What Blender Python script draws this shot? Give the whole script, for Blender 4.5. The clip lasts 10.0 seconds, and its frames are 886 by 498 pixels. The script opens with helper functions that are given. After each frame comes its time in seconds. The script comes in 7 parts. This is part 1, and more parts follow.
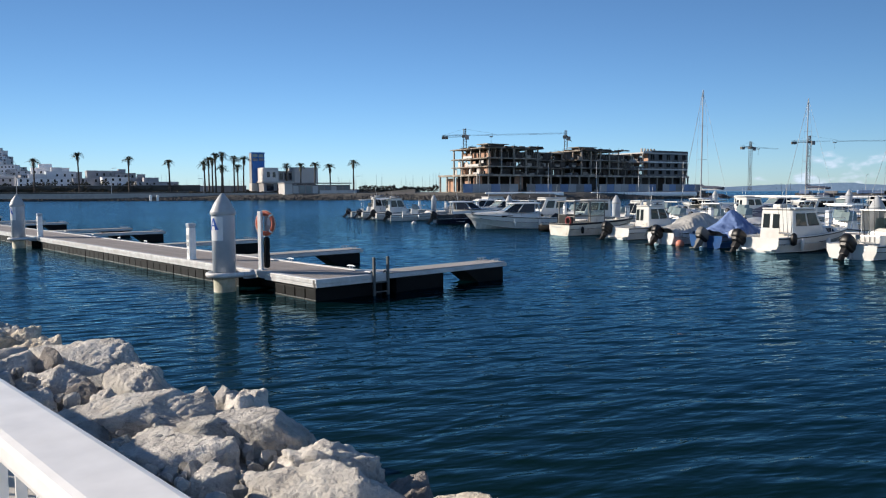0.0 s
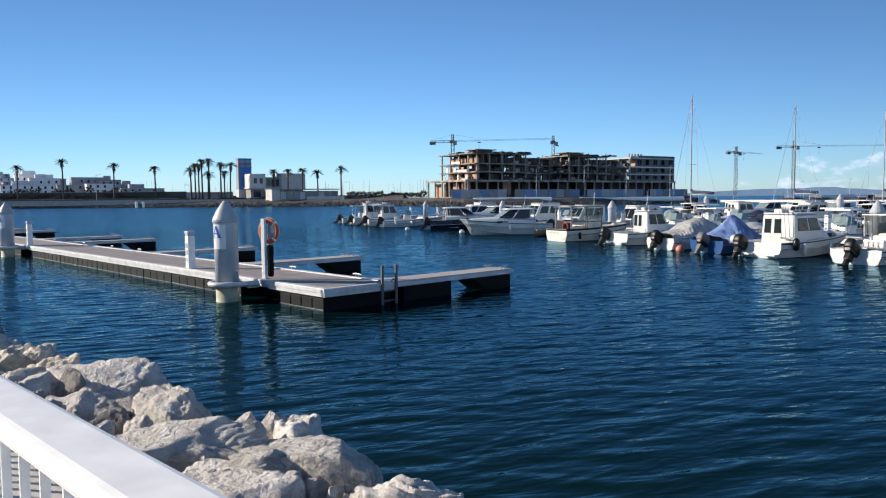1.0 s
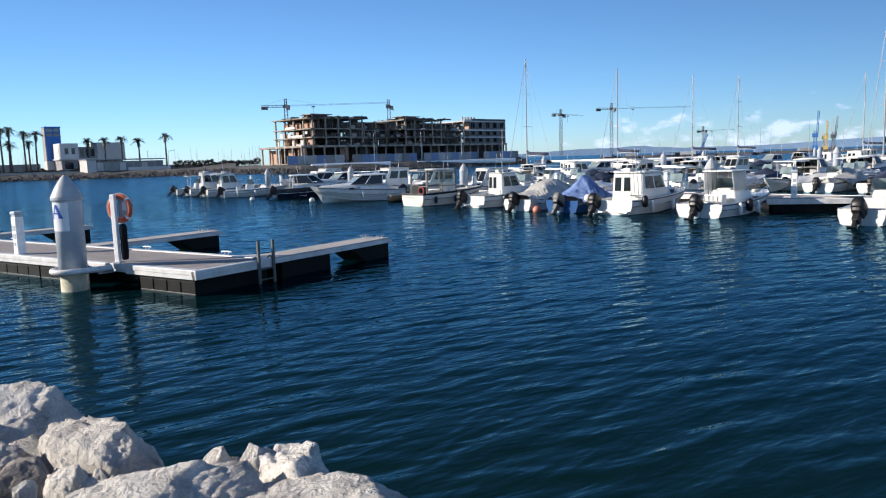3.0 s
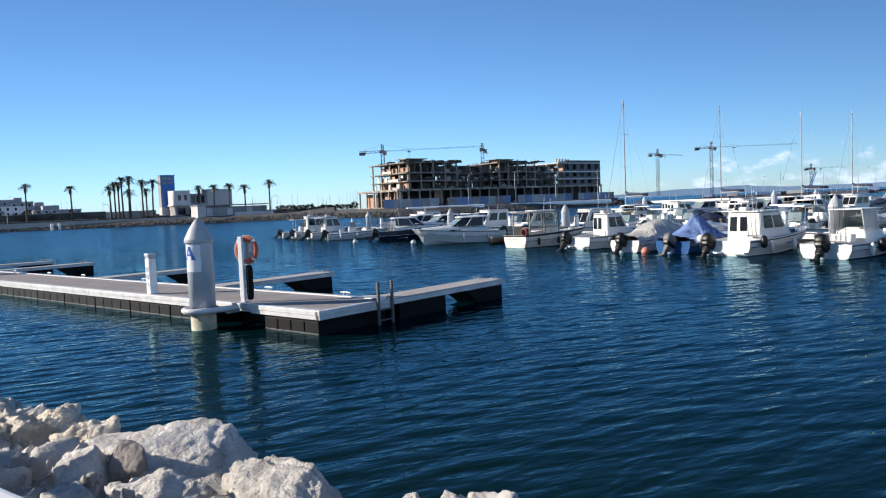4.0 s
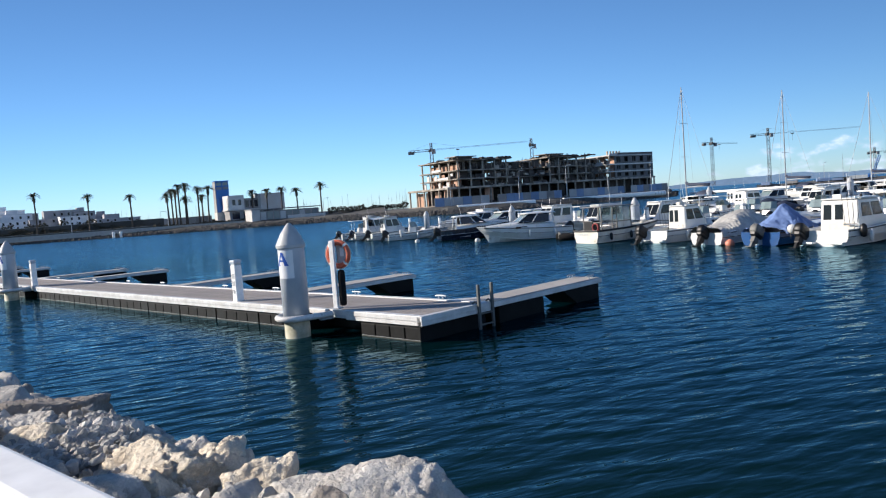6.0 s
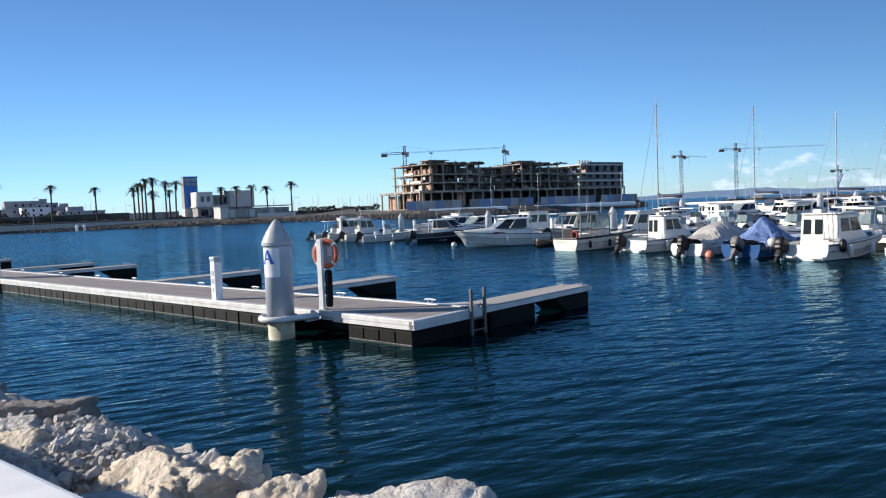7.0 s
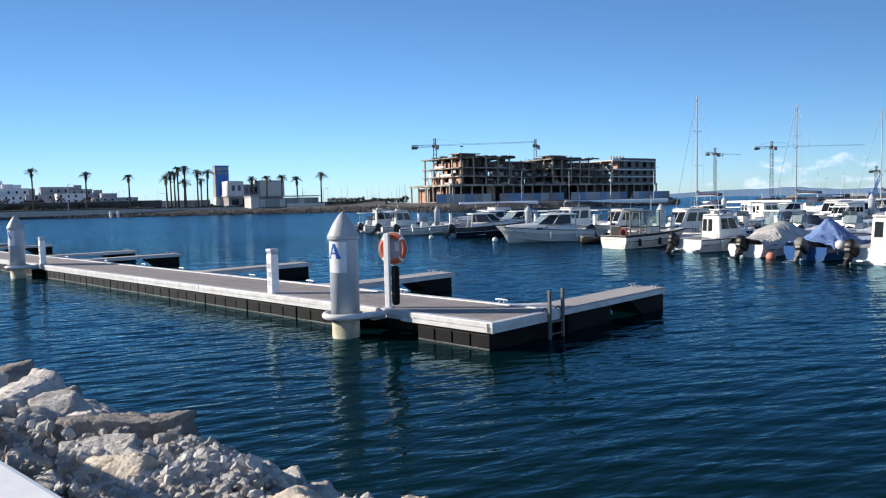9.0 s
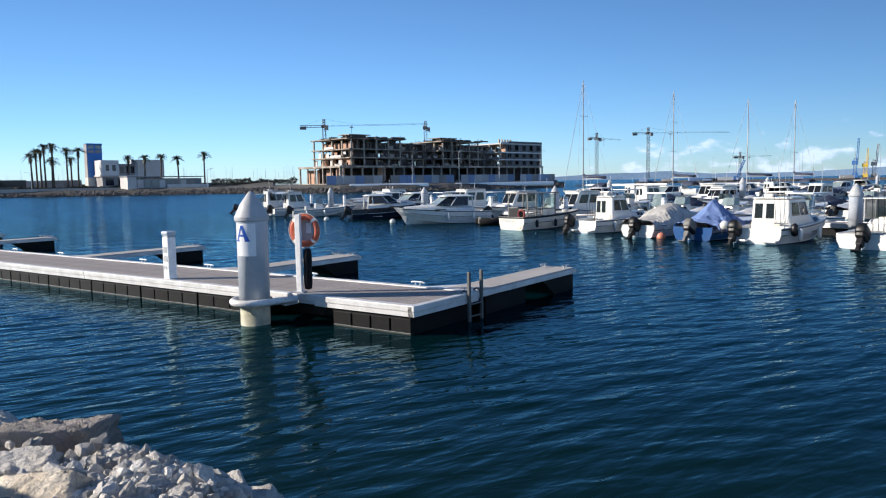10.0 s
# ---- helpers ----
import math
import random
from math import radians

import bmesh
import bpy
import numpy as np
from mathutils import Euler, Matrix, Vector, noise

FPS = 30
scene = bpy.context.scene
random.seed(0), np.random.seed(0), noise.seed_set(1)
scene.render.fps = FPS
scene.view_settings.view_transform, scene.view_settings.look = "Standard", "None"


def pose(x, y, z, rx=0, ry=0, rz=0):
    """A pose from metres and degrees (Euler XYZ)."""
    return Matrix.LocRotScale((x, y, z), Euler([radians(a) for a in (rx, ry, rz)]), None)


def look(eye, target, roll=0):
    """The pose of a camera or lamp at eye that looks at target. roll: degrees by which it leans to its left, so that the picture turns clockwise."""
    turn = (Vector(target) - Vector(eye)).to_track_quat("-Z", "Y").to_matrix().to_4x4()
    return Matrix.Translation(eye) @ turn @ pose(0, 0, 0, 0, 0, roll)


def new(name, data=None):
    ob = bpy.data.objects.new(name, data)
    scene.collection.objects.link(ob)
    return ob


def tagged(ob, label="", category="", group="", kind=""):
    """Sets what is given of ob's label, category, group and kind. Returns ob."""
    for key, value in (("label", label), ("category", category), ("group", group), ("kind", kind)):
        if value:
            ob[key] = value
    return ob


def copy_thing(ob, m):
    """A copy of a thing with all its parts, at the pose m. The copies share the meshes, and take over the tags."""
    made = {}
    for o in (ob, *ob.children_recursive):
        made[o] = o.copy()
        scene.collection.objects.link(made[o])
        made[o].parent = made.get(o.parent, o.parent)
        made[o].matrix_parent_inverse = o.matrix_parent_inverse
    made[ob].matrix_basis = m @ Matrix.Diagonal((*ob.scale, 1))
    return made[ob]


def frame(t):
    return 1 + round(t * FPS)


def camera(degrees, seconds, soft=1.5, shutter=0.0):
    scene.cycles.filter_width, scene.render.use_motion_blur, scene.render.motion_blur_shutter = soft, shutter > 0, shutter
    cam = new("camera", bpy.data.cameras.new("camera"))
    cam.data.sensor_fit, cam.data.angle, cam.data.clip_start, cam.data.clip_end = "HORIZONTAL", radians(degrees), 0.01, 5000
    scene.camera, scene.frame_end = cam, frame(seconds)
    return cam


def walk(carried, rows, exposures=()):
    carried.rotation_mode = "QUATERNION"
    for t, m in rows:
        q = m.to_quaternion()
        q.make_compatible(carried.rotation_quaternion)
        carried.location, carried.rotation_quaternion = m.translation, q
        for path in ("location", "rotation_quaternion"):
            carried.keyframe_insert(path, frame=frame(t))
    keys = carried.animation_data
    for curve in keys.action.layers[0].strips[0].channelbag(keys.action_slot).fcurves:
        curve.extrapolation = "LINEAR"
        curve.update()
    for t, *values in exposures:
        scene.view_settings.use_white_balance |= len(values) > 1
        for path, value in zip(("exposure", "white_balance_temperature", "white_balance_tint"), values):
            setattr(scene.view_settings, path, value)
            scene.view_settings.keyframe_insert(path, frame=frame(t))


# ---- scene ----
cam = camera(62.6, 10.0, soft=1.15)
PATH = [
    (0, (15.067, -11.418, 2.815), (13.71, -9.957, 2.66), -0.3),
    (0.5, (14.656, -11.457, 2.828), (13.395, -9.912, 2.67), 1.1),
    (1, (14.311, -11.5, 2.84), (12.98, -10.014, 2.7), -0.5),
    (1.5, (13.908, -11.466, 2.872), (12.586, -9.973, 2.716), -0.4),
    (2, (13.486, -11.475, 2.882), (12.281, -9.884, 2.743), -0.4),
    (2.5, (13.129, -11.415, 2.836), (12.106, -9.706, 2.659), -0.7),
    (2.7, (12.978, -11.395, 2.894), (12.012, -9.663, 2.633), -2.0),
    (3.8, (12.241, -11.59, 2.881), (11.185, -9.897, 2.744), -1.2),
    (4, (12.112, -11.607, 2.87), (10.93, -9.998, 2.751), -2.5),
    (4.5, (11.796, -11.611, 2.925), (10.355, -10.225, 2.877), -3.4),
    (5, (11.381, -11.631, 2.942), (10.09, -10.104, 2.899), -2.2),
    (5.5, (11.008, -11.658, 2.916), (9.72, -10.13, 2.844), -2.5),
    (5.7, (10.831, -11.664, 2.957), (9.543, -10.139, 2.841), -4.5),
    (6.8, (10.019, -11.677, 2.942), (8.768, -10.121, 2.823), -2.1),
    (7, (9.843, -11.633, 2.926), (8.623, -10.052, 2.814), -2.4),
    (7.5, (9.512, -11.576, 2.958), (8.256, -10.024, 2.836), -2.0),
    (8, (9.116, -11.599, 2.979), (7.934, -9.993, 2.833), -1.4),
    (8.5, (8.749, -11.58, 2.946), (7.509, -10.018, 2.799), -2.2),
    (9, (8.367, -11.536, 2.983), (7.092, -10.0, 2.855), -1.3),
    (9.5, (7.92, -11.552, 2.986), (6.733, -9.948, 2.856), -0.1),
    (10, (7.602, -11.499, 2.947), (6.575, -9.792, 2.764), -1.0),
]
walk(cam, [(t, look(eye, target, roll)) for t, eye, target, roll in PATH], exposures=[(0, 0.58, 5980, 10), (1, 0.68, 5850, 10), (2.5, 0.78, 5750, 10), (4.5, 0.8, 5750, 10), (7, 0.77, 5750, 10), (10, 0.8, 5750, 10)])

# ---- world and sun ----
SUN_AZ, SUN_EL = 238.0, 22.0        # degrees clockwise from +y, and above the horizon
world = bpy.data.worlds.new("sky")
scene.world = world
world.use_nodes = True
wn = world.node_tree
wn.nodes.clear()
w_out = wn.nodes.new("ShaderNodeOutputWorld")
w_bg = wn.nodes.new("ShaderNodeBackground")
w_sky = wn.nodes.new("ShaderNodeTexSky")
w_sky.sky_type = "NISHITA"
w_sky.sun_disc = False
w_sky.sun_elevation = radians(SUN_EL)
w_sky.sun_rotation = radians(-SUN_AZ)
w_sky.altitude = 0
w_sky.air_density = 0.75
w_sky.dust_density = 0.2
w_sky.ozone_density = 6.5
w_bg.inputs["Strength"].default_value = 0.068
w_tint = wn.nodes.new("ShaderNodeMix")
w_tint.data_type = "RGBA"
w_tint.blend_type = "MULTIPLY"
w_tint.inputs[0].default_value = 1.0
w_tint.inputs[7].default_value = (1.19, 1.09, 0.945, 1)
wn.links.new(w_sky.outputs[0], w_tint.inputs[6])
wn.links.new(w_tint.outputs[2], w_bg.inputs[0])
wn.links.new(w_bg.outputs[0], w_out.inputs[0])

sun_data = bpy.data.lights.new("sun", "SUN")
sun_data.energy = 4.75
sun_data.angle = radians(0.53)
sun_data.color = (1.0, 0.84, 0.66)
sun = new("sun", sun_data)
sx, sy = math.sin(radians(SUN_AZ)), math.cos(radians(SUN_AZ))
sz = math.tan(radians(SUN_EL))
sun.matrix_world = look((sx * 100, sy * 100, sz * 100), (0, 0, 0))


# ---- materials ----
def material(name, base, rough=0.6, metal=0.0, second=None, scale=3.0, detail=6.0, amount=0.5,
             fine=60.0, bump=0.0, bump_scale=40.0, spots=None, spot_scale=1.2, spot_cut=0.55, spec=None,
             vary=0.0, coat=0.0, rough_var=0.12, bump_deep=0.03, island=0.0):
    """A surface with broad and fine variation, optional spots of wear or dirt, and relief."""
    m = bpy.data.materials.new(name)
    m.use_nodes = True
    nt = m.node_tree
    b = nt.nodes["Principled BSDF"]
    b.inputs["Metallic"].default_value = metal
    b.inputs["Coat Weight"].default_value = coat
    if spec is not None:
        b.inputs["Specular IOR Level"].default_value = spec
    second = second or tuple(c * 0.72 for c in base)
    tc = nt.nodes.new("ShaderNodeTexCoord")
    n1 = nt.nodes.new("ShaderNodeTexNoise")
    n1.inputs["Scale"].default_value = scale
    n1.inputs["Detail"].default_value = detail
    n2 = nt.nodes.new("ShaderNodeTexNoise")
    n2.inputs["Scale"].default_value = fine
    n2.inputs["Detail"].default_value = 3
    nt.links.new(tc.outputs["Object"], n1.inputs["Vector"])
    nt.links.new(tc.outputs["Object"], n2.inputs["Vector"])
    ramp = nt.nodes.new("ShaderNodeMapRange")
    ramp.inputs["From Min"].default_value = 0.35
    ramp.inputs["From Max"].default_value = 0.68
    nt.links.new(n1.outputs["Fac"], ramp.inputs["Value"])
    mix = nt.nodes.new("ShaderNodeMix")
    mix.data_type = "RGBA"
    mix.inputs[6].default_value = (*base, 1)
    mix.inputs[7].default_value = (*second, 1)
    amt = nt.nodes.new("ShaderNodeMath")
    amt.operation = "MULTIPLY"
    amt.inputs[1].default_value = amount
    nt.links.new(ramp.outputs[0], amt.inputs[0])
    nt.links.new(amt.outputs[0], mix.inputs[0])
    col = mix.outputs[2]
    mul = nt.nodes.new("ShaderNodeMix")
    mul.data_type = "RGBA"
    mul.blend_type = "MULTIPLY"
    mul.inputs[0].default_value = 0.35
    nt.links.new(col, mul.inputs[6])
    nt.links.new(n2.outputs["Fac"], mul.inputs[7])
    gain = nt.nodes.new("ShaderNodeMix")
    gain.data_type = "RGBA"
    gain.blend_type = "MULTIPLY"
    gain.inputs[0].default_value = 1.0
    gain.inputs[7].default_value = (1.2, 1.2, 1.2, 1)
    nt.links.new(mul.outputs[2], gain.inputs[6])
    col = gain.outputs[2]
    if spots:
        n3 = nt.nodes.new("ShaderNodeTexNoise")
        n3.inputs["Scale"].default_value = spot_scale
        n3.inputs["Detail"].default_value = 8
        n3.inputs["Roughness"].default_value = 0.7
        nt.links.new(tc.outputs["Object"], n3.inputs["Vector"])
        cut = nt.nodes.new("ShaderNodeMapRange")
        cut.inputs["From Min"].default_value = spot_cut
        cut.inputs["From Max"].default_value = spot_cut + 0.1
        nt.links.new(n3.outputs["Fac"], cut.inputs["Value"])
        sm = nt.nodes.new("ShaderNodeMix")
        sm.data_type = "RGBA"
        sm.inputs[7].default_value = (*spots, 1)
        nt.links.new(cut.outputs[0], sm.inputs[0])
        nt.links.new(col, sm.inputs[6])
        col = sm.outputs[2]
    if vary or island:
        oi = nt.nodes.new("ShaderNodeNewGeometry" if island else "ShaderNodeObjectInfo")
        vary = vary or island
        vr = nt.nodes.new("ShaderNodeMapRange")
        vr.inputs["To Min"].default_value = 1 - vary
        vr.inputs["To Max"].default_value = 1 + vary
        nt.links.new(oi.outputs["Random Per Island" if island else "Random"], vr.inputs["Value"])
        vm = nt.nodes.new("ShaderNodeMix")
        vm.data_type = "RGBA"
        vm.blend_type = "MULTIPLY"
        vm.inputs[0].default_value = 1.0
        nt.links.new(col, vm.inputs[6])
        nt.links.new(vr.outputs[0], vm.inputs[7])
        col = vm.outputs[2]
    nt.links.new(col, b.inputs["Base Color"])
    rr = nt.nodes.new("ShaderNodeMapRange")
    rr.inputs["To Min"].default_value = max(0.02, rough - rough_var)
    rr.inputs["To Max"].default_value = min(1.0, rough + rough_var)
    nt.links.new(n1.outputs["Fac"], rr.inputs["Value"])
    nt.links.new(rr.outputs[0], b.inputs["Roughness"])
    if bump:
        nb = nt.nodes.new("ShaderNodeTexNoise")
        nb.inputs["Scale"].default_value = bump_scale
        nb.inputs["Detail"].default_value = 8
        nb.inputs["Roughness"].default_value = 0.62
        nt.links.new(tc.outputs["Object"], nb.inputs["Vector"])
        bp = nt.nodes.new("ShaderNodeBump")
        bp.inputs["Strength"].default_value = bump
        bp.inputs["Distance"].default_value = bump_deep
        nt.links.new(nb.outputs["Fac"], bp.inputs["Height"])
        nt.links.new(bp.outputs[0], b.inputs["Normal"])
    return m


def water_material():
    m = bpy.data.materials.new("harbour_water")
    m.use_nodes = True
    nt = m.node_tree
    nt.nodes.clear()
    out = nt.nodes.new("ShaderNodeOutputMaterial")
    blend = nt.nodes.new("ShaderNodeMixShader")
    deep = nt.nodes.new("ShaderNodeBsdfDiffuse")
    gloss = nt.nodes.new("ShaderNodeBsdfGlossy")
    gloss.inputs["Color"].default_value = (0.4, 0.62, 0.75, 1)
    fres = nt.nodes.new("ShaderNodeFresnel")
    fres.inputs["IOR"].default_value = 1.24
    nt.links.new(fres.outputs[0], blend.inputs[0])
    nt.links.new(deep.outputs[0], blend.inputs[1])
    nt.links.new(gloss.outputs[0], blend.inputs[2])
    nt.links.new(blend.outputs[0], out.inputs[0])
    tc = nt.nodes.new("ShaderNodeTexCoord")
    # broad drifts of colour
    n0 = nt.nodes.new("ShaderNodeTexNoise")
    n0.inputs["Scale"].default_value = 0.06
    n0.inputs["Detail"].default_value = 4
    nt.links.new(tc.outputs["Object"], n0.inputs["Vector"])
    mix = nt.nodes.new("ShaderNodeMix")
    mix.data_type = "RGBA"
    mix.inputs[6].default_value = (0.0004, 0.0098, 0.0152, 1)
    mix.inputs[7].default_value = (0.0008, 0.0116, 0.0142, 1)
    nt.links.new(n0.outputs["Fac"], mix.inputs[0])
    where = nt.nodes.new("ShaderNodeSeparateXYZ")
    nt.links.new(tc.outputs["Object"], where.inputs[0])
    shoal = nt.nodes.new("ShaderNodeMapRange")
    shoal.interpolation_type = "SMOOTHSTEP"
    shoal.inputs["From Min"].default_value = -8.0
    shoal.inputs["From Max"].default_value = 4.0
    nt.links.new(where.outputs["Y"], shoal.inputs["Value"])
    green = nt.nodes.new("ShaderNodeMix")
    green.data_type = "RGBA"
    green.inputs[6].default_value = (0.003, 0.0135, 0.0125, 1)
    nt.links.new(shoal.outputs[0], green.inputs[0])
    nt.links.new(mix.outputs[2], green.inputs[7])
    nt.links.new(green.outputs[2], deep.inputs["Color"])
    # ripples at three sizes, drawn out across the wind
    heights = []
    for scale, stretch, turn, weight in ((0.33, 0.5, 45, 0.35), (0.9, 0.45, 42, 0.8), (1.5, 0.26, 50, 0.5), (2.7, 0.28, 80, 0.42), (4.6, 0.3, 56, 0.27), (8.5, 0.4, 65, 0.12)):
        mp = nt.nodes.new("ShaderNodeMapping")
        mp.vector_type = "TEXTURE"
        mp.inputs["Rotation"].default_value = (0, 0, radians(turn))
        mp.inputs["Scale"].default_value = (1 / stretch, 1, 1)
        nt.links.new(tc.outputs["Object"], mp.inputs["Vector"])
        n = nt.nodes.new("ShaderNodeTexNoise")
        n.inputs["Scale"].default_value = scale
        n.inputs["Detail"].default_value = 1.5
        n.inputs["Roughness"].default_value = 0.5
        n.inputs["Distortion"].default_value = 0.4
        nt.links.new(mp.outputs[0], n.inputs["Vector"])
        k = nt.nodes.new("ShaderNodeMath")
        k.operation = "MULTIPLY"
        k.inputs[1].default_value = weight
        nt.links.new(n.outputs["Fac"], k.inputs[0])
        heights.append(k.outputs[0])
    # longer waves are raised with distance, to keep ripples showing from the camera
    away = nt.nodes.new("ShaderNodeVectorMath")
    away.operation = "LENGTH"
    nt.links.new(tc.outputs["Object"], away.inputs[0])
    lift = nt.nodes.new("ShaderNodeMapRange")
    lift.inputs["From Min"].default_value = 10
    lift.inputs["From Max"].default_value = 70
    lift.inputs["To Min"].default_value = 0.35
    lift.inputs["To Max"].default_value = 4.2
    nt.links.new(away.outputs["Value"], lift.inputs["Value"])
    for k in range(2):
        up = nt.nodes.new("ShaderNodeMath")
        up.operation = "MULTIPLY"
        nt.links.new(heights[k], up.inputs[0])
        nt.links.new(lift.outputs[0], up.inputs[1])
        heights[k] = up.outputs[0]
    chop = nt.nodes.new("ShaderNodeMapRange")
    chop.inputs["From Min"].default_value = 12
    chop.inputs["From Max"].default_value = 50
    chop.inputs["To Min"].default_value = 1.0
    chop.inputs["To Max"].default_value = 2.6
    nt.links.new(away.outputs["Value"], chop.inputs["Value"])
    for k in range(2, 5):
        up = nt.nodes.new("ShaderNodeMath")
        up.operation = "MULTIPLY"
        nt.links.new(heights[k], up.inputs[0])
        nt.links.new(chop.outputs[0], up.inputs[1])
        heights[k] = up.outputs[0]
    add = heights[0]
    for h in heights[1:]:
        s = nt.nodes.new("ShaderNodeMath")
        s.operation = "ADD"
        nt.links.new(add, s.inputs[0])
        nt.links.new(h, s.inputs[1])
        add = s.outputs[0]
    # the floats of the pontoon damp the ripples beside them
    turned = nt.nodes.new("ShaderNodeMapping")
    turned.inputs["Rotation"].default_value = (0, 0, radians(4.5))
    nt.links.new(tc.outputs["Object"], turned.inputs["Vector"])
    axis = nt.nodes.new("ShaderNodeVectorMath")
    axis.operation = "SUBTRACT"
    axis.inputs[1].default_value = (0, 1.15, 0)
    nt.links.new(turned.outputs[0], axis.inputs[0])
    right = nt.nodes.new("ShaderNodeVectorMath")
    right.operation = "MAXIMUM"
    right.inputs[1].default_value = (0, -1e6, -1e6)
    nt.links.new(axis.outputs[0], right.inputs[0])
    gap = nt.nodes.new("ShaderNodeVectorMath")
    gap.operation = "LENGTH"
    nt.links.new(right.outputs[0], gap.inputs[0])
    calm = nt.nodes.new("ShaderNodeMapRange")
    calm.interpolation_type = "SMOOTHSTEP"
    calm.inputs["From Min"].default_value = 1.2
    calm.inputs["From Max"].default_value = 4.0
    calm.inputs["To Min"].default_value = 0.75
    nt.links.new(gap.outputs["Value"], calm.inputs["Value"])
    damp = nt.nodes.new("ShaderNodeMath")
    damp.operation = "MULTIPLY"
    nt.links.new(add, damp.inputs[0])
    nt.links.new(calm.outputs[0], damp.inputs[1])
    add = damp.outputs[0]
    # beyond the near ripples the chop is finer than can be told apart: a rougher sheet
    sep = nt.nodes.new("ShaderNodeVectorMath")
    sep.operation = "LENGTH"
    nt.links.new(tc.outputs["Object"], sep.inputs[0])
    rr = nt.nodes.new("ShaderNodeMapRange")
    rr.inputs["From Min"].default_value = 8
    rr.inputs["From Max"].default_value = 80
    rr.inputs["To Min"].default_value = 0.03
    rr.inputs["To Max"].default_value = 0.2
    nt.links.new(sep.outputs["Value"], rr.inputs["Value"])
    nt.links.new(rr.outputs[0], gloss.inputs["Roughness"])
    bp = nt.nodes.new("ShaderNodeBump")
    bp.inputs["Strength"].default_value = 1.0
    bp.inputs["Distance"].default_value = 0.075
    nt.links.new(add, bp.inputs["Height"])
    for node in (gloss, fres):
        nt.links.new(bp.outputs[0], node.inputs["Normal"])
    return m


def glass_material(name, tint, rough=0.04):
    m = material(name, tint, rough, scale=1.5, amount=0.3, rough_var=0.02, fine=8)
    m.node_tree.nodes["Principled BSDF"].inputs["IOR"].default_value = 1.5
    return m


WATER = water_material()
WHITE_PAINT = material("white_painted_metal", (0.9, 0.885, 0.85), 0.38, second=(0.86, 0.845, 0.81), fine=8, spots=(0.62, 0.58, 0.5), spot_scale=4, spot_cut=0.7)
ROCK = material("limestone_boulder", (0.6, 0.575, 0.52), 0.9, second=(0.3, 0.285, 0.255), scale=1.7, detail=12, amount=1.0, fine=35, bump=1.0,
                bump_scale=6, bump_deep=0.05, spots=(0.5, 0.4, 0.28), spot_scale=1.1, spot_cut=0.62, vary=0.18)
RUBBLE = material("crushed_stone", (0.52, 0.5, 0.46), 0.92, second=(0.27, 0.255, 0.23), scale=3, detail=9, amount=0.9, fine=45, bump=0.8, bump_scale=25,
                  island=0.38)
KERB = material("beige_concrete", (0.56, 0.52, 0.45), 0.88, second=(0.44, 0.41, 0.36), scale=2.2, fine=90, bump=0.2, bump_scale=60)
PAVING = material("concrete_paving", (0.4, 0.39, 0.37), 0.85, scale=1.5, fine=80, bump=0.25, bump_scale=60)
CONCRETE = material("grey_concrete", (0.42, 0.4, 0.375), 0.85, scale=0.8, amount=0.7, fine=30, bump=0.3, bump_scale=20)
DECK_WHITE = material("white_dock_edging", (0.66, 0.655, 0.64), 0.45, second=(0.46, 0.45, 0.43), scale=2.4, detail=10, amount=0.8, spots=(0.36, 0.34, 0.31), spot_scale=6, spot_cut=0.6, fine=30, bump=0.25, bump_scale=18)
PLANK = material("greyed_composite_plank", (0.35, 0.315, 0.29), 0.75, second=(0.25, 0.225, 0.205), scale=2.5, amount=0.8, fine=70, bump=0.3, bump_scale=60, vary=0.08)
FLOAT_BLACK = material("black_plastic_float", (0.0075, 0.0075, 0.0075), 0.65, second=(0.005, 0.005, 0.005), scale=3, spec=0.15, spots=(0.014, 0.014, 0.012), spot_scale=5, spot_cut=0.6)
WEED = material("wet_weed_line", (0.02, 0.022, 0.012), 0.6, scale=8, fine=50, bump=0.6, bump_scale=60)
GALV = material("weathered_galvanised_steel", (0.47, 0.5, 0.53), 0.5, metal=0.35, second=(0.34, 0.37, 0.4), scale=2.2, amount=0.8, spots=(0.32, 0.27, 0.22), spot_scale=3, spot_cut=0.68)
PILE_GREY = material("pale_grey_pile_sleeve", (0.5, 0.54, 0.59), 0.42, second=(0.35, 0.4, 0.47), scale=2, amount=0.9, spots=(0.36, 0.37, 0.38), spot_scale=3.5, spot_cut=0.62)
PILE_FOOT = material("stained_pile_foot", (0.5, 0.47, 0.34), 0.6, second=(0.27, 0.26, 0.17), scale=4, amount=0.9, fine=40)
CAP_GREY = material("grey_pile_cap", (0.42, 0.44, 0.45), 0.5, scale=3, amount=0.6)
SIGN_WHITE = material("white_sign_film", (0.78, 0.79, 0.8), 0.35, scale=4, amount=0.3)
SIGN_BLUE = material("blue_sign_film", (0.02, 0.09, 0.42), 0.35, scale=4, amount=0.3)
BUOY_ORANGE = material("faded_orange_plastic", (0.5, 0.1, 0.045), 0.5, second=(0.4, 0.12, 0.07), scale=6)
BLACK_PLASTIC = material("black_plastic", (0.008, 0.008, 0.009), 0.42, second=(0.014, 0.014, 0.015), spec=0.35)
SOFT_BLACK = material("black_cloth", (0.008, 0.008, 0.009), 0.85, spec=0.2, scale=8, bump=0.4, bump_scale=30)
STAINLESS = material("stainless_steel", (0.6, 0.61, 0.62), 0.25, metal=0.95, scale=5, amount=0.3)
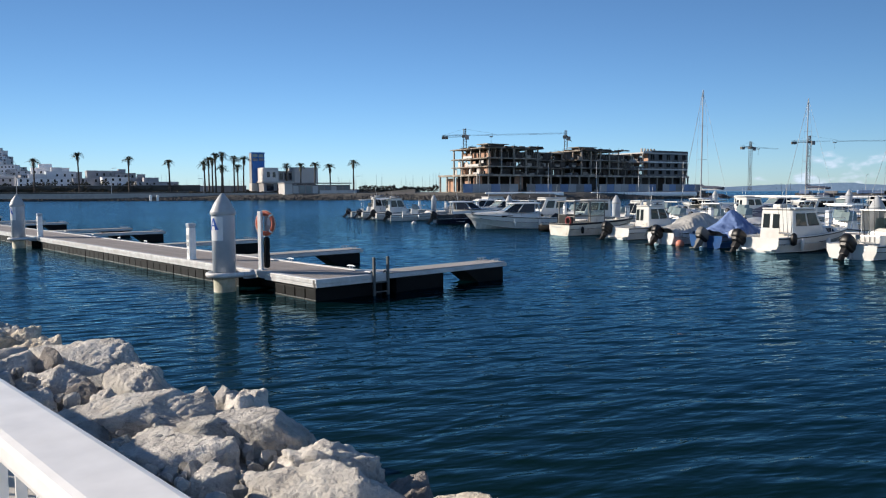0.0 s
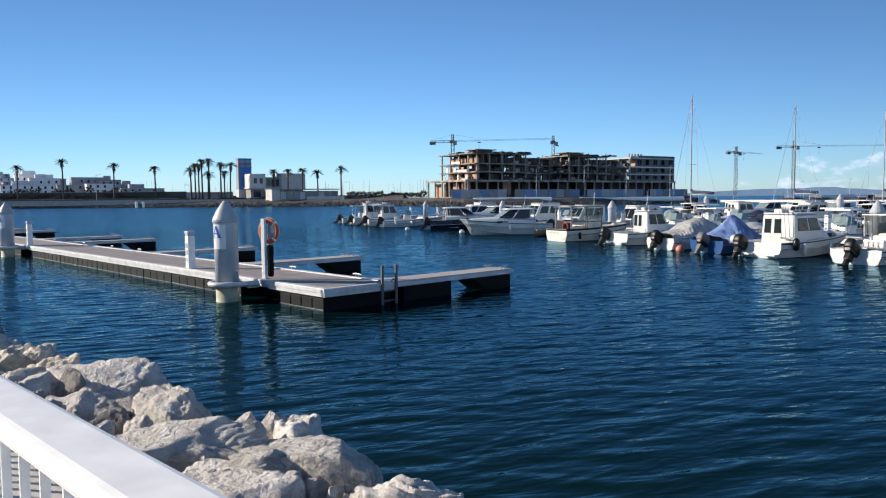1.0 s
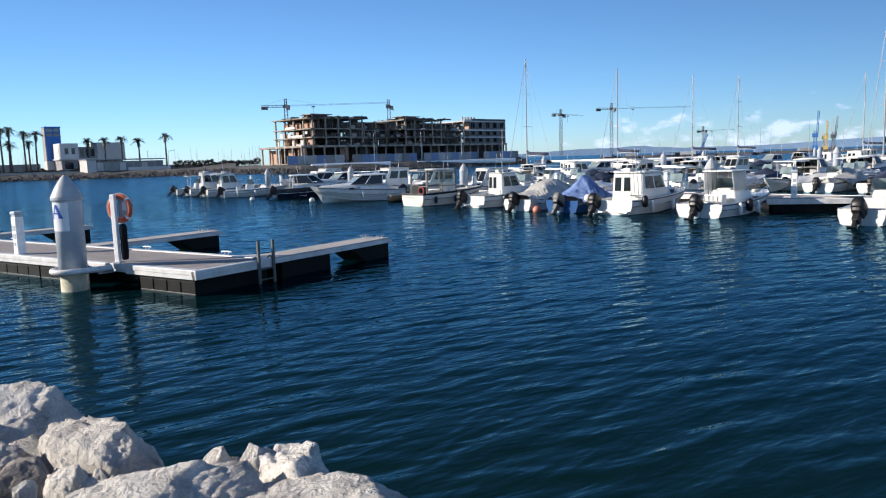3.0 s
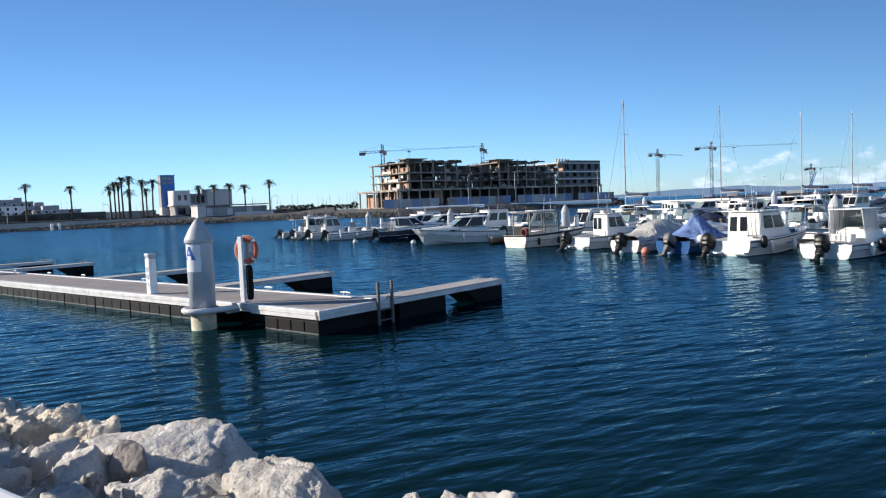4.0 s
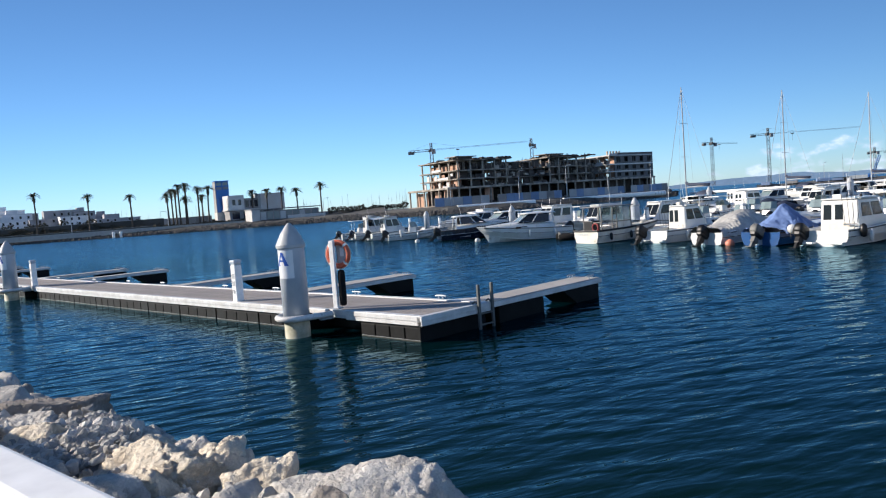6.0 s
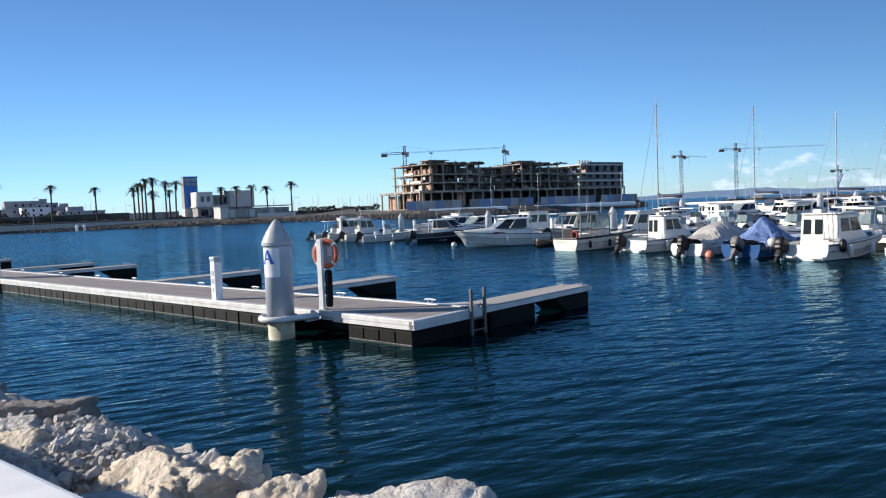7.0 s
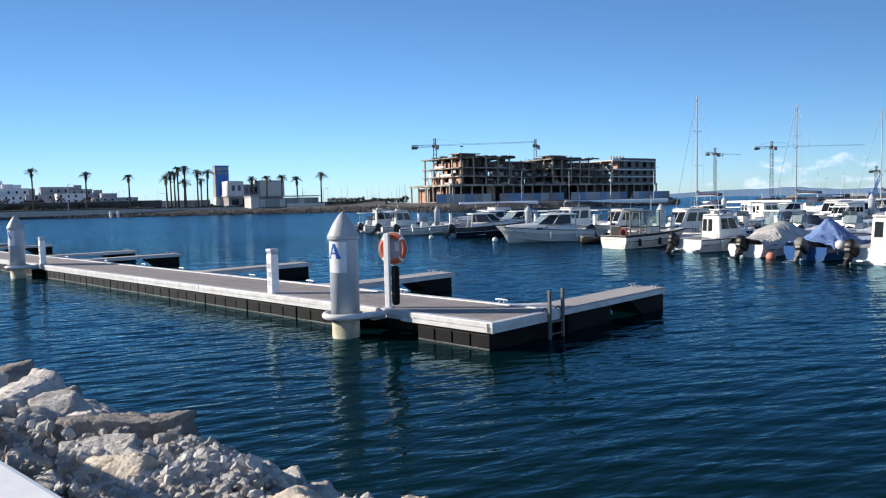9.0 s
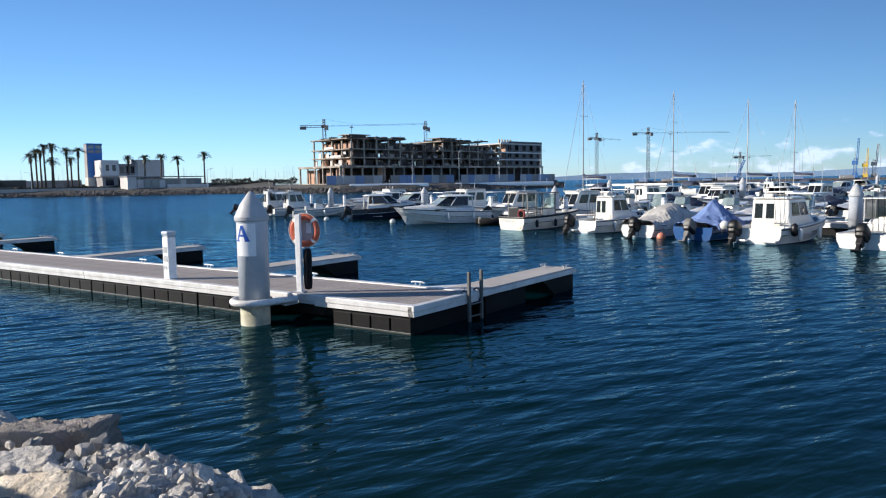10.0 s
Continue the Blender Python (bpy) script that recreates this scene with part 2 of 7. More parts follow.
GELCOAT = material("white_gelcoat", (0.66, 0.66, 0.64), 0.25, second=(0.54, 0.53, 0.49), scale=1.4, amount=0.7, spots=(0.42, 0.37, 0.28), spot_scale=1.6, spot_cut=0.64, coat=0.3, rough_var=0.06)
GELCOAT_OLD = material("worn_cream_gelcoat", (0.66, 0.635, 0.57), 0.45, second=(0.5, 0.46, 0.38), scale=2, amount=0.8, spots=(0.32, 0.26, 0.18), spot_scale=2.2, spot_cut=0.6)
NAVY = material("navy_gelcoat", (0.012, 0.016, 0.03), 0.2, coat=0.3, rough_var=0.05)
BLUE_HULL = material("blue_gelcoat", (0.015, 0.07, 0.22), 0.3, scale=2)
FRAME_GREY = material("dark_weathered_frame", (0.12, 0.12, 0.115), 0.6, second=(0.2, 0.19, 0.17), scale=4)
TINTED = glass_material("tinted_glass", (0.012, 0.015, 0.018))
CLEAR = glass_material("pale_screen_glass", (0.2, 0.26, 0.27), 0.08)
def see_through(name):
    """Thin clear sheet: mostly lets light pass, with a plain gloss."""
    m = bpy.data.materials.new(name)
    m.use_nodes = True
    nt = m.node_tree
    nt.nodes.clear()
    out, mix = nt.nodes.new("ShaderNodeOutputMaterial"), nt.nodes.new("ShaderNodeMixShader")
    tr, gl = nt.nodes.new("ShaderNodeBsdfTransparent"), nt.nodes.new("ShaderNodeBsdfGlossy")
    tr.inputs["Color"].default_value = (0.8, 0.86, 0.86, 1)
    gl.inputs["Roughness"].default_value = 0.06
    mix.inputs[0].default_value = 0.08
    nt.links.new(tr.outputs[0], mix.inputs[1])
    nt.links.new(gl.outputs[0], mix.inputs[2])
    nt.links.new(mix.outputs[0], out.inputs[0])
    return m


SHEET_GLASS = see_through("clear_plastic_screen")


def hazed(name):
    """Clear sheet gone milky with salt: it lets half of the light straight through."""
    m = material(name, (0.62, 0.61, 0.57), 0.4, second=(0.5, 0.5, 0.47), scale=2.5, amount=0.8, fine=12)
    nt = m.node_tree
    b, out = nt.nodes["Principled BSDF"], nt.nodes["Material Output"]
    mix, tr = nt.nodes.new("ShaderNodeMixShader"), nt.nodes.new("ShaderNodeBsdfTransparent")
    mix.inputs[0].default_value = 0.5
    nt.links.new(tr.outputs[0], mix.inputs[1])
    nt.links.new(b.outputs[0], mix.inputs[2])
    nt.links.new(mix.outputs[0], out.inputs[0])
    return m


FROSTED = hazed("salt_hazed_plastic")
TARP_BLUE = material("faded_blue_tarpaulin", (0.17, 0.25, 0.47), 0.65, second=(0.1, 0.16, 0.34), scale=2.5, amount=0.9, fine=90, bump=0.5, bump_scale=7)
TARP_GREY = material("grey_boat_cover", (0.46, 0.45, 0.42), 0.75, second=(0.32, 0.31, 0.29), scale=2, amount=0.8, fine=90, bump=0.5, bump_scale=7)
TARP_NAVY = material("dark_boat_cover", (0.035, 0.045, 0.08), 0.75, scale=2, bump=0.4, bump_scale=8)
RED_COVER = material("dark_red_cover", (0.22, 0.03, 0.03), 0.7, scale=3)
ROPE = material("pale_rope", (0.6, 0.57, 0.5), 0.8, scale=20)
MAST_ALU = material("anodised_mast", (0.36, 0.37, 0.38), 0.5, metal=0.25, scale=3)
PALM_TRUNK = material("palm_trunk_bark", (0.1, 0.08, 0.062), 0.9, second=(0.06, 0.048, 0.036), scale=6, fine=40, bump=0.6)
PALM_LEAF = material("palm_frond_green", (0.045, 0.06, 0.028), 0.6, second=(0.1, 0.09, 0.045), scale=0.8, amount=0.8)
HEDGE = material("dry_hedge_leaves", (0.045, 0.045, 0.03), 0.85, second=(0.075, 0.065, 0.045), scale=0.5, amount=0.9)
SHORE_ROCK = material("shore_armour_rock", (0.085, 0.082, 0.08), 0.9, second=(0.03, 0.03, 0.03), scale=0.6, amount=0.9, fine=8, vary=0.25)
EARTH = material("bare_shore_earth", (0.095, 0.092, 0.085), 0.95, second=(0.05, 0.05, 0.045), scale=0.08, amount=0.9, fine=3)
RENDER_WHITE = material("white_house_render", (0.62, 0.61, 0.58), 0.8, second=(0.52, 0.5, 0.47), scale=0.3, amount=0.7, fine=6, vary=0.15)
RENDER_PALE = material("pale_grey_render", (0.3, 0.29, 0.285), 0.8, second=(0.2, 0.19, 0.185), scale=0.3, amount=0.7, fine=6, vary=0.15)
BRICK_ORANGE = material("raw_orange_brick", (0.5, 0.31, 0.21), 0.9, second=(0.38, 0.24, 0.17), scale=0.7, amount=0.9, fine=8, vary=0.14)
RAW_CONCRETE = material("raw_site_concrete", (0.38, 0.34, 0.285), 0.9, second=(0.12, 0.105, 0.088), scale=0.5, amount=0.9, fine=6, vary=0.1)
# block colour is darkened to carry the shade of the open floors
BLOCK_WALL = material("shade_darkened_block", (0.085, 0.07, 0.06), 0.9, second=(0.045, 0.038, 0.033), scale=0.4, amount=0.9, fine=8, vary=0.12)
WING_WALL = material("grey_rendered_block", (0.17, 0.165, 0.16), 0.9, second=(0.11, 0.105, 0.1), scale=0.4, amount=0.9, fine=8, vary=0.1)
# near-black colour stands in for the shade inside windows and openings
DARK_VOID = material("near_black_shade", (0.03, 0.028, 0.025), 0.95, scale=0.4)
HOARD_BLUE = material("blue_hoarding", (0.2, 0.27, 0.42), 0.6, scale=0.3, fine=5, vary=0.2)
HOARD_WHITE = material("white_hoarding", (0.4, 0.4, 0.41), 0.6, scale=0.3, fine=5, vary=0.12)
TOWER_BLUE = material("blue_tower_panel", (0.03, 0.17, 0.5), 0.45, second=(0.025, 0.13, 0.42), scale=0.3, fine=5)
CRANE_GREY = material("weathered_crane_steel", (0.11, 0.112, 0.105), 0.6, scale=1, fine=8)
CRANE_YELLOW = material("yellow_crane_paint", (0.62, 0.42, 0.06), 0.5, scale=0.5, fine=5)
CRANE_BLUE = material("blue_crane_paint", (0.05, 0.16, 0.42), 0.5, scale=0.5, fine=5)
LAMP_GREY = material("pale_lamp_post", (0.5, 0.51, 0.52), 0.5, metal=0.3, scale=2)
# distance haze is put into the mountains' base colour
HILL_HAZE = material("haze_tinted_mountain", (0.17, 0.25, 0.36), 1.0, second=(0.14, 0.22, 0.33), scale=0.004, amount=0.6, fine=0.05, spec=0.0)
TOWN_WHITE = material("whitewashed_town_render", (0.78, 0.76, 0.75), 0.85, second=(0.6, 0.58, 0.57), scale=0.3, amount=0.7, fine=6, vary=0.2)
TOWN_GREY = material("grey_town_render", (0.4, 0.39, 0.4), 0.85, second=(0.27, 0.265, 0.27), scale=0.3, amount=0.8, fine=6, vary=0.25)


# ---- mesh helpers ----
def part(name, bm, mat, parent=None, label="", smooth=False):
    """Links a bmesh as one mesh object, under a thing or part if given."""
    me = bpy.data.meshes.new(name)
    if smooth:
        for f in bm.faces:
            f.smooth = True
    bm.normal_update()
    bm.to_mesh(me)
    bm.free()
    me.materials.append(mat)
    ob = new(name, me)
    if parent is not None:
        ob.parent = parent
    if label:
        ob["label"] = label
    return ob


def share(name, src, parent, m):
    """Another object on the same mesh, posed in its parent."""
    ob = new(name, src.data)
    ob.parent = parent
    ob.matrix_basis = m
    return ob


def empty(name, m=None):
    ob = new(name)
    ob.empty_display_size = 0.3
    if m is not None:
        ob.matrix_basis = m
    return ob


def box(bm, x0, x1, y0, y1, z0, z1, bevel=0.0):
    vs = [bm.verts.new((x, y, z)) for z in (z0, z1) for y in (y0, y1) for x in (x0, x1)]
    fs = [bm.faces.new([vs[i] for i in q]) for q in ((0, 2, 3, 1), (4, 5, 7, 6), (0, 1, 5, 4), (2, 6, 7, 3), (0, 4, 6, 2), (1, 3, 7, 5))]
    if bevel:
        es = list({e for f in fs for e in f.edges})
        bmesh.ops.bevel(bm, geom=es, offset=bevel, segments=2, profile=0.6, affect="EDGES")
    return bm


def boxed(x0, x1, y0, y1, z0, z1, bevel=0.0):
    return box(bmesh.new(), x0, x1, y0, y1, z0, z1, bevel)


def rod(bm, a, b, r0, r1=None, seg=10, caps=True):
    a, b = Vector(a), Vector(b)
    r1 = r0 if r1 is None else r1
    d = (b - a)
    q = d.to_track_quat("Z", "Y").to_matrix()
    ra, rb = [], []
    for i in range(seg):
        c = Vector((math.cos(2 * math.pi * i / seg), math.sin(2 * math.pi * i / seg), 0))
        ra.append(bm.verts.new(a + q @ (c * r0)))
        rb.append(bm.verts.new(b + q @ (c * r1)))
    for i in range(seg):
        j = (i + 1) % seg
        bm.faces.new((ra[i], ra[j], rb[j], rb[i]))
    if caps:
        bm.faces.new(ra[::-1])
        bm.faces.new(rb)
    return bm


def lathe(bm, profile, seg=24, at=(0, 0, 0)):
    """Turns (radius, z) pairs round the z axis."""
    rings = []
    for r, z in profile:
        rings.append([bm.verts.new((at[0] + r * math.cos(2 * math.pi * i / seg), at[1] + r * math.sin(2 * math.pi * i / seg), at[2] + z)) for i in range(seg)])
    for a, b in zip(rings, rings[1:]):
        for i in range(seg):
            j = (i + 1) % seg
            bm.faces.new((a[i], a[j], b[j], b[i]))
    bm.faces.new(rings[0][::-1])
    bm.faces.new(rings[-1])
    return bm


def skin(bm, rows, close=False, ends=True):
    """Joins rows of points, each as long as the next, by quads."""
    vr = [[bm.verts.new(p) for p in row] for row in rows]
    n = len(vr[0])
    for a, b in zip(vr, vr[1:]):
        for i in range(n if close else n - 1):
            j = (i + 1) % n
            bm.faces.new((a[i], a[j], b[j], b[i]))
    if ends and close:
        bm.faces.new(vr[0][::-1])
        bm.faces.new(vr[-1])
    return vr


def tube(bm, pts, r, seg=8):
    """A round bar along a bent line."""
    pts = [Vector(p) for p in pts]
    rows = []
    for i, p in enumerate(pts):
        d = (pts[min(i + 1, len(pts) - 1)] - pts[max(i - 1, 0)]).normalized()
        side = d.cross(Vector((0.13, 0.2, 1))).normalized()
        up = side.cross(d)
        rows.append([p + (side * math.cos(2 * math.pi * k / seg) + up * math.sin(2 * math.pi * k / seg)) * r for k in range(seg)])
    skin(bm, rows, close=True)
    return bm


def ring(bm, centre, big, small, axis="y", seg=28, minor=10, a0=0.0, a1=2 * math.pi):
    rows = []
    full = abs(a1 - a0 - 2 * math.pi) < 1e-6
    for i in range(seg if full else seg + 1):
        a = a0 + (a1 - a0) * i / seg
        row = []
        for k in range(minor):
            b = 2 * math.pi * k / minor
            r = big + small * math.cos(b)
            p = (r * math.cos(a), small * math.sin(b), r * math.sin(a))
            p = {"y": p, "x": (p[1], p[0], p[2]), "z": (p[0], p[2], p[1])}[axis]
            row.append(Vector(centre) + Vector(p))
        rows.append(row)
    if full:
        rows.append(rows[0])
    skin(bm, rows, close=True, ends=not full)
    bmesh.ops.remove_doubles(bm, verts=bm.verts, dist=1e-5)
    return bm


def slab(bm, quad, thick):
    """A thin plate over four points (counted anticlockwise from outside), thick metres proud."""
    q = [Vector(p) for p in quad]
    n = (q[1] - q[0]).cross(q[3] - q[0]).normalized()
    a = [bm.verts.new(p - n * 0.004) for p in q]
    b = [bm.verts.new(p + n * thick) for p in q]
    bm.faces.new(b)
    bm.faces.new(a[::-1])
    for i in range(4):
        j = (i + 1) % 4
        bm.faces.new((a[i], a[j], b[j], b[i]))
    return bm


def on_quad(quad, u0, u1, v0, v1):
    """The sub-rectangle of a quad, by fractions along its first and last edge."""
    a, b, c, d = [Vector(p) for p in quad]

    def at(u, v):
        return (a * (1 - u) + b * u) * (1 - v) + (d * (1 - u) + c * u) * v
    return [at(u0, v0), at(u1, v0), at(u1, v1), at(u0, v1)]


# ---- water ----
def graded(lo, hi, fine_lo, fine_hi, step, growth=1.28):
    out = list(np.arange(fine_lo, fine_hi + step / 2, step))
    s, x = step, fine_hi
    while x < hi:
        s *= growth
        x = min(hi, x + s)
        out.append(x)
    s, x = step, fine_lo
    while x > lo:
        s *= growth
        x = max(lo, x - s)
        out.insert(0, x)
    return np.array(out)


def water_sheet():
    xs = graded(-4600, 4600, -12, 16, 0.088, 1.034)
    ys = graded(-40, 4600, -8, 12, 0.088, 1.034)
    X, Y = np.meshgrid(xs, ys)
    cell = np.maximum(*np.meshgrid(np.gradient(xs), np.gradient(ys)))
    rng = np.random.RandomState(4)
    Z = np.zeros_like(X)
    drift = 0.5 * np.sin(X * 0.31 + 0.4 * Y) + 0.6 * np.sin(Y * 0.43 - 0.2 * X)
    for k in range(34):
        wl = 0.3 * 1.03 ** k
        a = radians((126, 164, 142)[k % 3] + rng.normal(0, 11))
        gust = 0.75 + 0.5 * np.sin(X * rng.uniform(-0.5, 0.5) + Y * rng.uniform(-0.5, 0.5) + rng.uniform(0, 6))
        keep = np.clip((wl / 2.7 - cell) / (wl / 7), 0, 1)
        Z += 0.0026 * wl ** 0.95 * keep * gust * np.sin(2 * math.pi / wl * (X * math.cos(a) + Y * math.sin(a)) + rng.uniform(0, 6.28) + 1.3 * drift * rng.uniform(0.3, 1))
    for k in range(12):
        wl = 0.95 * 1.1 ** k
        a = radians((132 if k % 2 else 160) + rng.normal(0, 12))
        keep = np.clip((wl / 2.7 - cell) / (wl / 7), 0, 1) * np.clip((np.hypot(X - 6, Y + 8) - 9) / 14, 0.25, 1)
        Z += 0.0018 * wl * keep * np.sin(2 * math.pi / wl * (X * math.cos(a) + Y * math.sin(a)) + rng.uniform(0, 6.28) + 1.5 * drift * rng.uniform(0.3, 1))
    # calm beside the pontoon
    c, q = math.cos(radians(4.5)), math.sin(radians(4.5))
    gap = np.hypot(np.maximum(X * c - Y * q, 0), X * q + Y * c - 1.15)
    Z *= np.clip((gap - 1.2) / 2.8, 0.6, 1)
    n, m = len(xs), len(ys)
    verts = np.stack([X, Y, Z], -1).reshape(-1, 3)
    i = np.arange((m - 1) * (n - 1))
    r, c = i // (n - 1), i % (n - 1)
    a = r * n + c
    faces = np.stack([a, a + 1, a + n + 1, a + n], -1)
    me = bpy.data.meshes.new("water")
    me.from_pydata(verts.tolist(), [], faces.tolist())
    me.polygons.foreach_set("use_smooth", [True] * len(faces))
    me.materials.append(WATER)
    return tagged(new("water", me), "rippled dark blue harbour water", "water", kind="structure")


water_sheet()


# ---- near bank: walkway, railing, armour rock ----
def bank_height(x, y):
    """The rock bank under the boulders: a rough shoulder, then a slope into the water."""
    brink = -8.75 + 0.42 * math.exp(-((x - 3.3) / 0.95) ** 4)      # a tongue of rubble stands out here
    if y < brink:
        z = 1.02 + 0.03 * (brink - y)
    else:
        z = 1.02 - 0.62 * (y - brink) - 0.05 * (y - brink) ** 2
    z += 0.07 * noise.noise((x * 0.9, y * 1.1, 0.3)) + 0.05 * noise.noise((x * 2.6, y * 2.9, 4.0))
    return max(z, -3.0)


def near_bank():
    bm = bmesh.new()
    bmesh.ops.create_grid(bm, x_segments=600, y_segments=60, size=0.5)
    for v in bm.verts:
        x, y = -60 + (v.co.x + 0.5) * 90, -10.95 + (v.co.y + 0.5) * 8.5
        v.co = (x, y, bank_height(x, y) - 0.12 + 0.07 * noise.noise((x * 5, y * 5, 1)))
    ob = part("embankment", bm, RUBBLE, smooth=True)
    tagged(ob, "sloping bank of grey crushed stone above the water", "bank", kind="structure")
    bm = bmesh.new()
    box(bm, -1500, 1500, -1500, -11.6, 0.6, 1.22)
    tagged(part("ground", bm, PAVING), "flat land behind the harbour edge", "ground", kind="structure")
    bm = boxed(-300, 300, -16.0, -11.36, 1.0, 1.25, 0.01)
    tagged(part("pavement", bm, PAVING), "grey concrete quayside walkway", "pavement", kind="structure")
    bm = boxed(-300, 300, -11.34, -9.8, -0.6, 1.3, 0.03)
    tagged(part("kerb", bm, KERB), "pale beige concrete kerb along the walkway edge", "kerb", kind="structure")


near_bank()

RAIL_Y = -10.9


def railing(x0, x1, y0=RAIL_Y, y1=RAIL_Y):
    """One length of white railing from x0 to x1: cap, bottom rail, two posts and upright bars."""
    th = tagged(empty("railing", pose(x0, y0, 1.3, 0, 0, math.degrees(math.atan2(y1 - y0, x1 - x0)))), "white painted metal railing along the quayside walkway", "railing", "lengths of quay railing")
    w = x1 - x0
    part("cap_rail", boxed(0, w, -0.075, 0.075, 0.935, 1.0, 0.018), WHITE_PAINT, th)
    part("bottom_rail", boxed(0.02, w - 0.02, -0.025, 0.025, 0.1, 0.15, 0.006), WHITE_PAINT, th)
    post = None
    for x in (0.06, w - 0.06):
        if post is None:
            post = part("post", boxed(-0.045, 0.045, -0.045, 0.045, 0, 0.935, 0.006), WHITE_PAINT, th)
            post.location = (x, 0, 0)
        else:
            share("post", post, th, pose(x, 0, 0))
    bar = None
    n = int((w - 0.3) / 0.16)
    for i in range(n + 1):
        m = pose(0.15 + (w - 0.3) * i / n, 0, 0)
        if bar is None:
            bar = part("upright_bar", boxed(-0.004, 0.004, -0.012, 0.012, 0.15, 0.935), WHITE_PAINT, th)
            bar.matrix_basis = m
        else:
            share("upright_bar", bar, th, m)
    return th


railing(-22.0, -14.04, -10.87, -10.87)
railing(-14.0, -6.04, -10.87, -10.87)
railing(-6.0, 1.96, -10.87, -10.775)
railing(2.0, 9.5, -10.775, -10.955)
railing(9.54, 11.2, -11.01, -11.0)
railing(11.24, 17.6, -10.8, -11.03)
railing(17.64, 26.0, -11.045, -11.045)


def boulder_mesh(seed, res, size=(1.0, 1.0, 1.0), style="block", mat=None):
    """A quarried limestone block: flat broken faces with worn edges, then ledges, cracks and grain."""
    rng = random.Random(seed * 13 + 5)
    sx_, sy_, sz_ = size
    planes = []
    lean = 0.3 if style in ("block", "jag") else 0.06
    sides = 4 if style == "slab" else 5
    for k in range(sides):
        a = k * math.tau / sides + rng.uniform(-0.2, 0.2)
        planes.append(Vector((math.cos(a), math.sin(a), rng.uniform(-0.12, lean))).normalized() / rng.uniform(0.9, 1.0))
    planes.append(Vector((rng.uniform(-0.14, 0.14), rng.uniform(-0.2, 0.06), 1)).normalized() / 0.97)
    planes.append(Vector((0, 0, -1)))
    for _ in range({"slab": 5, "block": 8, "jag": 12}[style]):
        n = Vector((rng.gauss(0, 1), rng.gauss(0, 1), rng.uniform(-0.1, 1.1))).normalized()
        planes.append(n / rng.uniform(0.74, 1.04))
    sharp = {"slab": 60, "block": 60, "jag": 50}[style]
    amp = {"slab": 1.15, "block": 1.45, "jag": 2.4}[style] * min(1.0, (sx_ * sy_ * sz_) ** (1 / 3) / 0.35)
    bm = bmesh.new()
    bmesh.ops.create_cube(bm, size=2.0)
    bmesh.ops.subdivide_edges(bm, edges=bm.edges[:], cuts=res, use_grid_fill=True)
    off = Vector((seed * 3.7, seed * 1.3, seed * 2.1))
    metre = Vector((sx_, sy_, sz_)) if max(size) < 1 else Vector((0.35, 0.35, 0.3))
    for v in bm.verts:
        d = v.co.normalized()
        tot = 0.0
        for n in planes:
            k = d.dot(n)
            if k > 0:
                tot += k ** sharp
        p = d * tot ** (-1 / sharp)
        q = Vector((p.x * metre.x, p.y * metre.y, p.z * metre.z)) + off
        ridge = 1 - abs(noise.noise(q * 3.3)) * 2
        crack = max(0.0, 0.07 - abs(noise.noise(q * 2.1 + Vector((7, 3, 1))))) * 14
        ledge = math.floor((q.z * 1.0 + 0.35 * q.x + 0.12 * noise.noise(q * 2.5)) * 13)
        warp = q + 0.05 * Vector((noise.noise(q * 4), noise.noise(q * 4 + Vector((5, 0, 0))), noise.noise(q * 4 + Vector((0, 5, 0)))))
        cell = noise.noise((math.floor(warp.x * 8), math.floor(warp.y * 8), math.floor(warp.z * 9)))
        h = 0.04 * noise.noise(q * 2.2) + 0.03 * ridge + 0.032 * noise.noise(q * 6.5) - 0.05 * crack + 0.032 * cell
        h += 0.03 * noise.noise((ledge * 3.1, seed * 1.7, 0.5)) + 0.034 * abs(noise.noise(warp * 11)) + 0.022 * noise.noise(warp * 22) + 0.012 * noise.noise(q * 45)
        v.co = p * (1 + amp * h * (0.5 if p.z < -0.4 else 1.0))
    # fill the unit box, then take the block's own size
    for ax in range(3):
        lo, hi = min(v.co[ax] for v in bm.verts), max(v.co[ax] for v in bm.verts)
        for v in bm.verts:
            v.co[ax] = ((v.co[ax] - lo) / (hi - lo) * 2 - 1) * size[ax]
    for f in bm.faces:
        f.smooth = True
    me = bpy.data.meshes.new("boulder")
    bm.to_mesh(me)
    bm.free()
    me.materials.append(mat or ROCK)
    return me


ROCKS = [boulder_mesh(i + 20, 11, style=("block", "jag", "block", "slab", "jag")[i % 5]) for i in range(10)]
rock_rng = random.Random(7)


ROCK_NEAR = material("broken_limestone", (0.66, 0.63, 0.575), 0.92, second=(0.37, 0.345, 0.31), scale=4.2, detail=14, amount=0.9, fine=60, bump=1.0,
                     bump_scale=16, bump_deep=0.06, spots=(0.2, 0.19, 0.175), spot_scale=6.5, spot_cut=0.585, vary=0.12)
ROCK_CREAM = material("cream_limestone", (0.72, 0.65, 0.53), 0.92, second=(0.56, 0.46, 0.33), scale=4.5, detail=12, amount=0.9, fine=70, bump=1.0, bump_scale=16, bump_deep=0.06, spots=(0.33, 0.3, 0.26), spot_scale=6, spot_cut=0.6)
# grey brown stone, its colour lowered further to deepen the shaded faces
ROCK_DARK = material("grey_brown_shade_stone", (0.33, 0.3, 0.27), 0.92, second=(0.19, 0.17, 0.15), scale=4.5, detail=12, amount=0.9, fine=70, bump=1.0, bump_scale=16, bump_deep=0.06, vary=0.1)
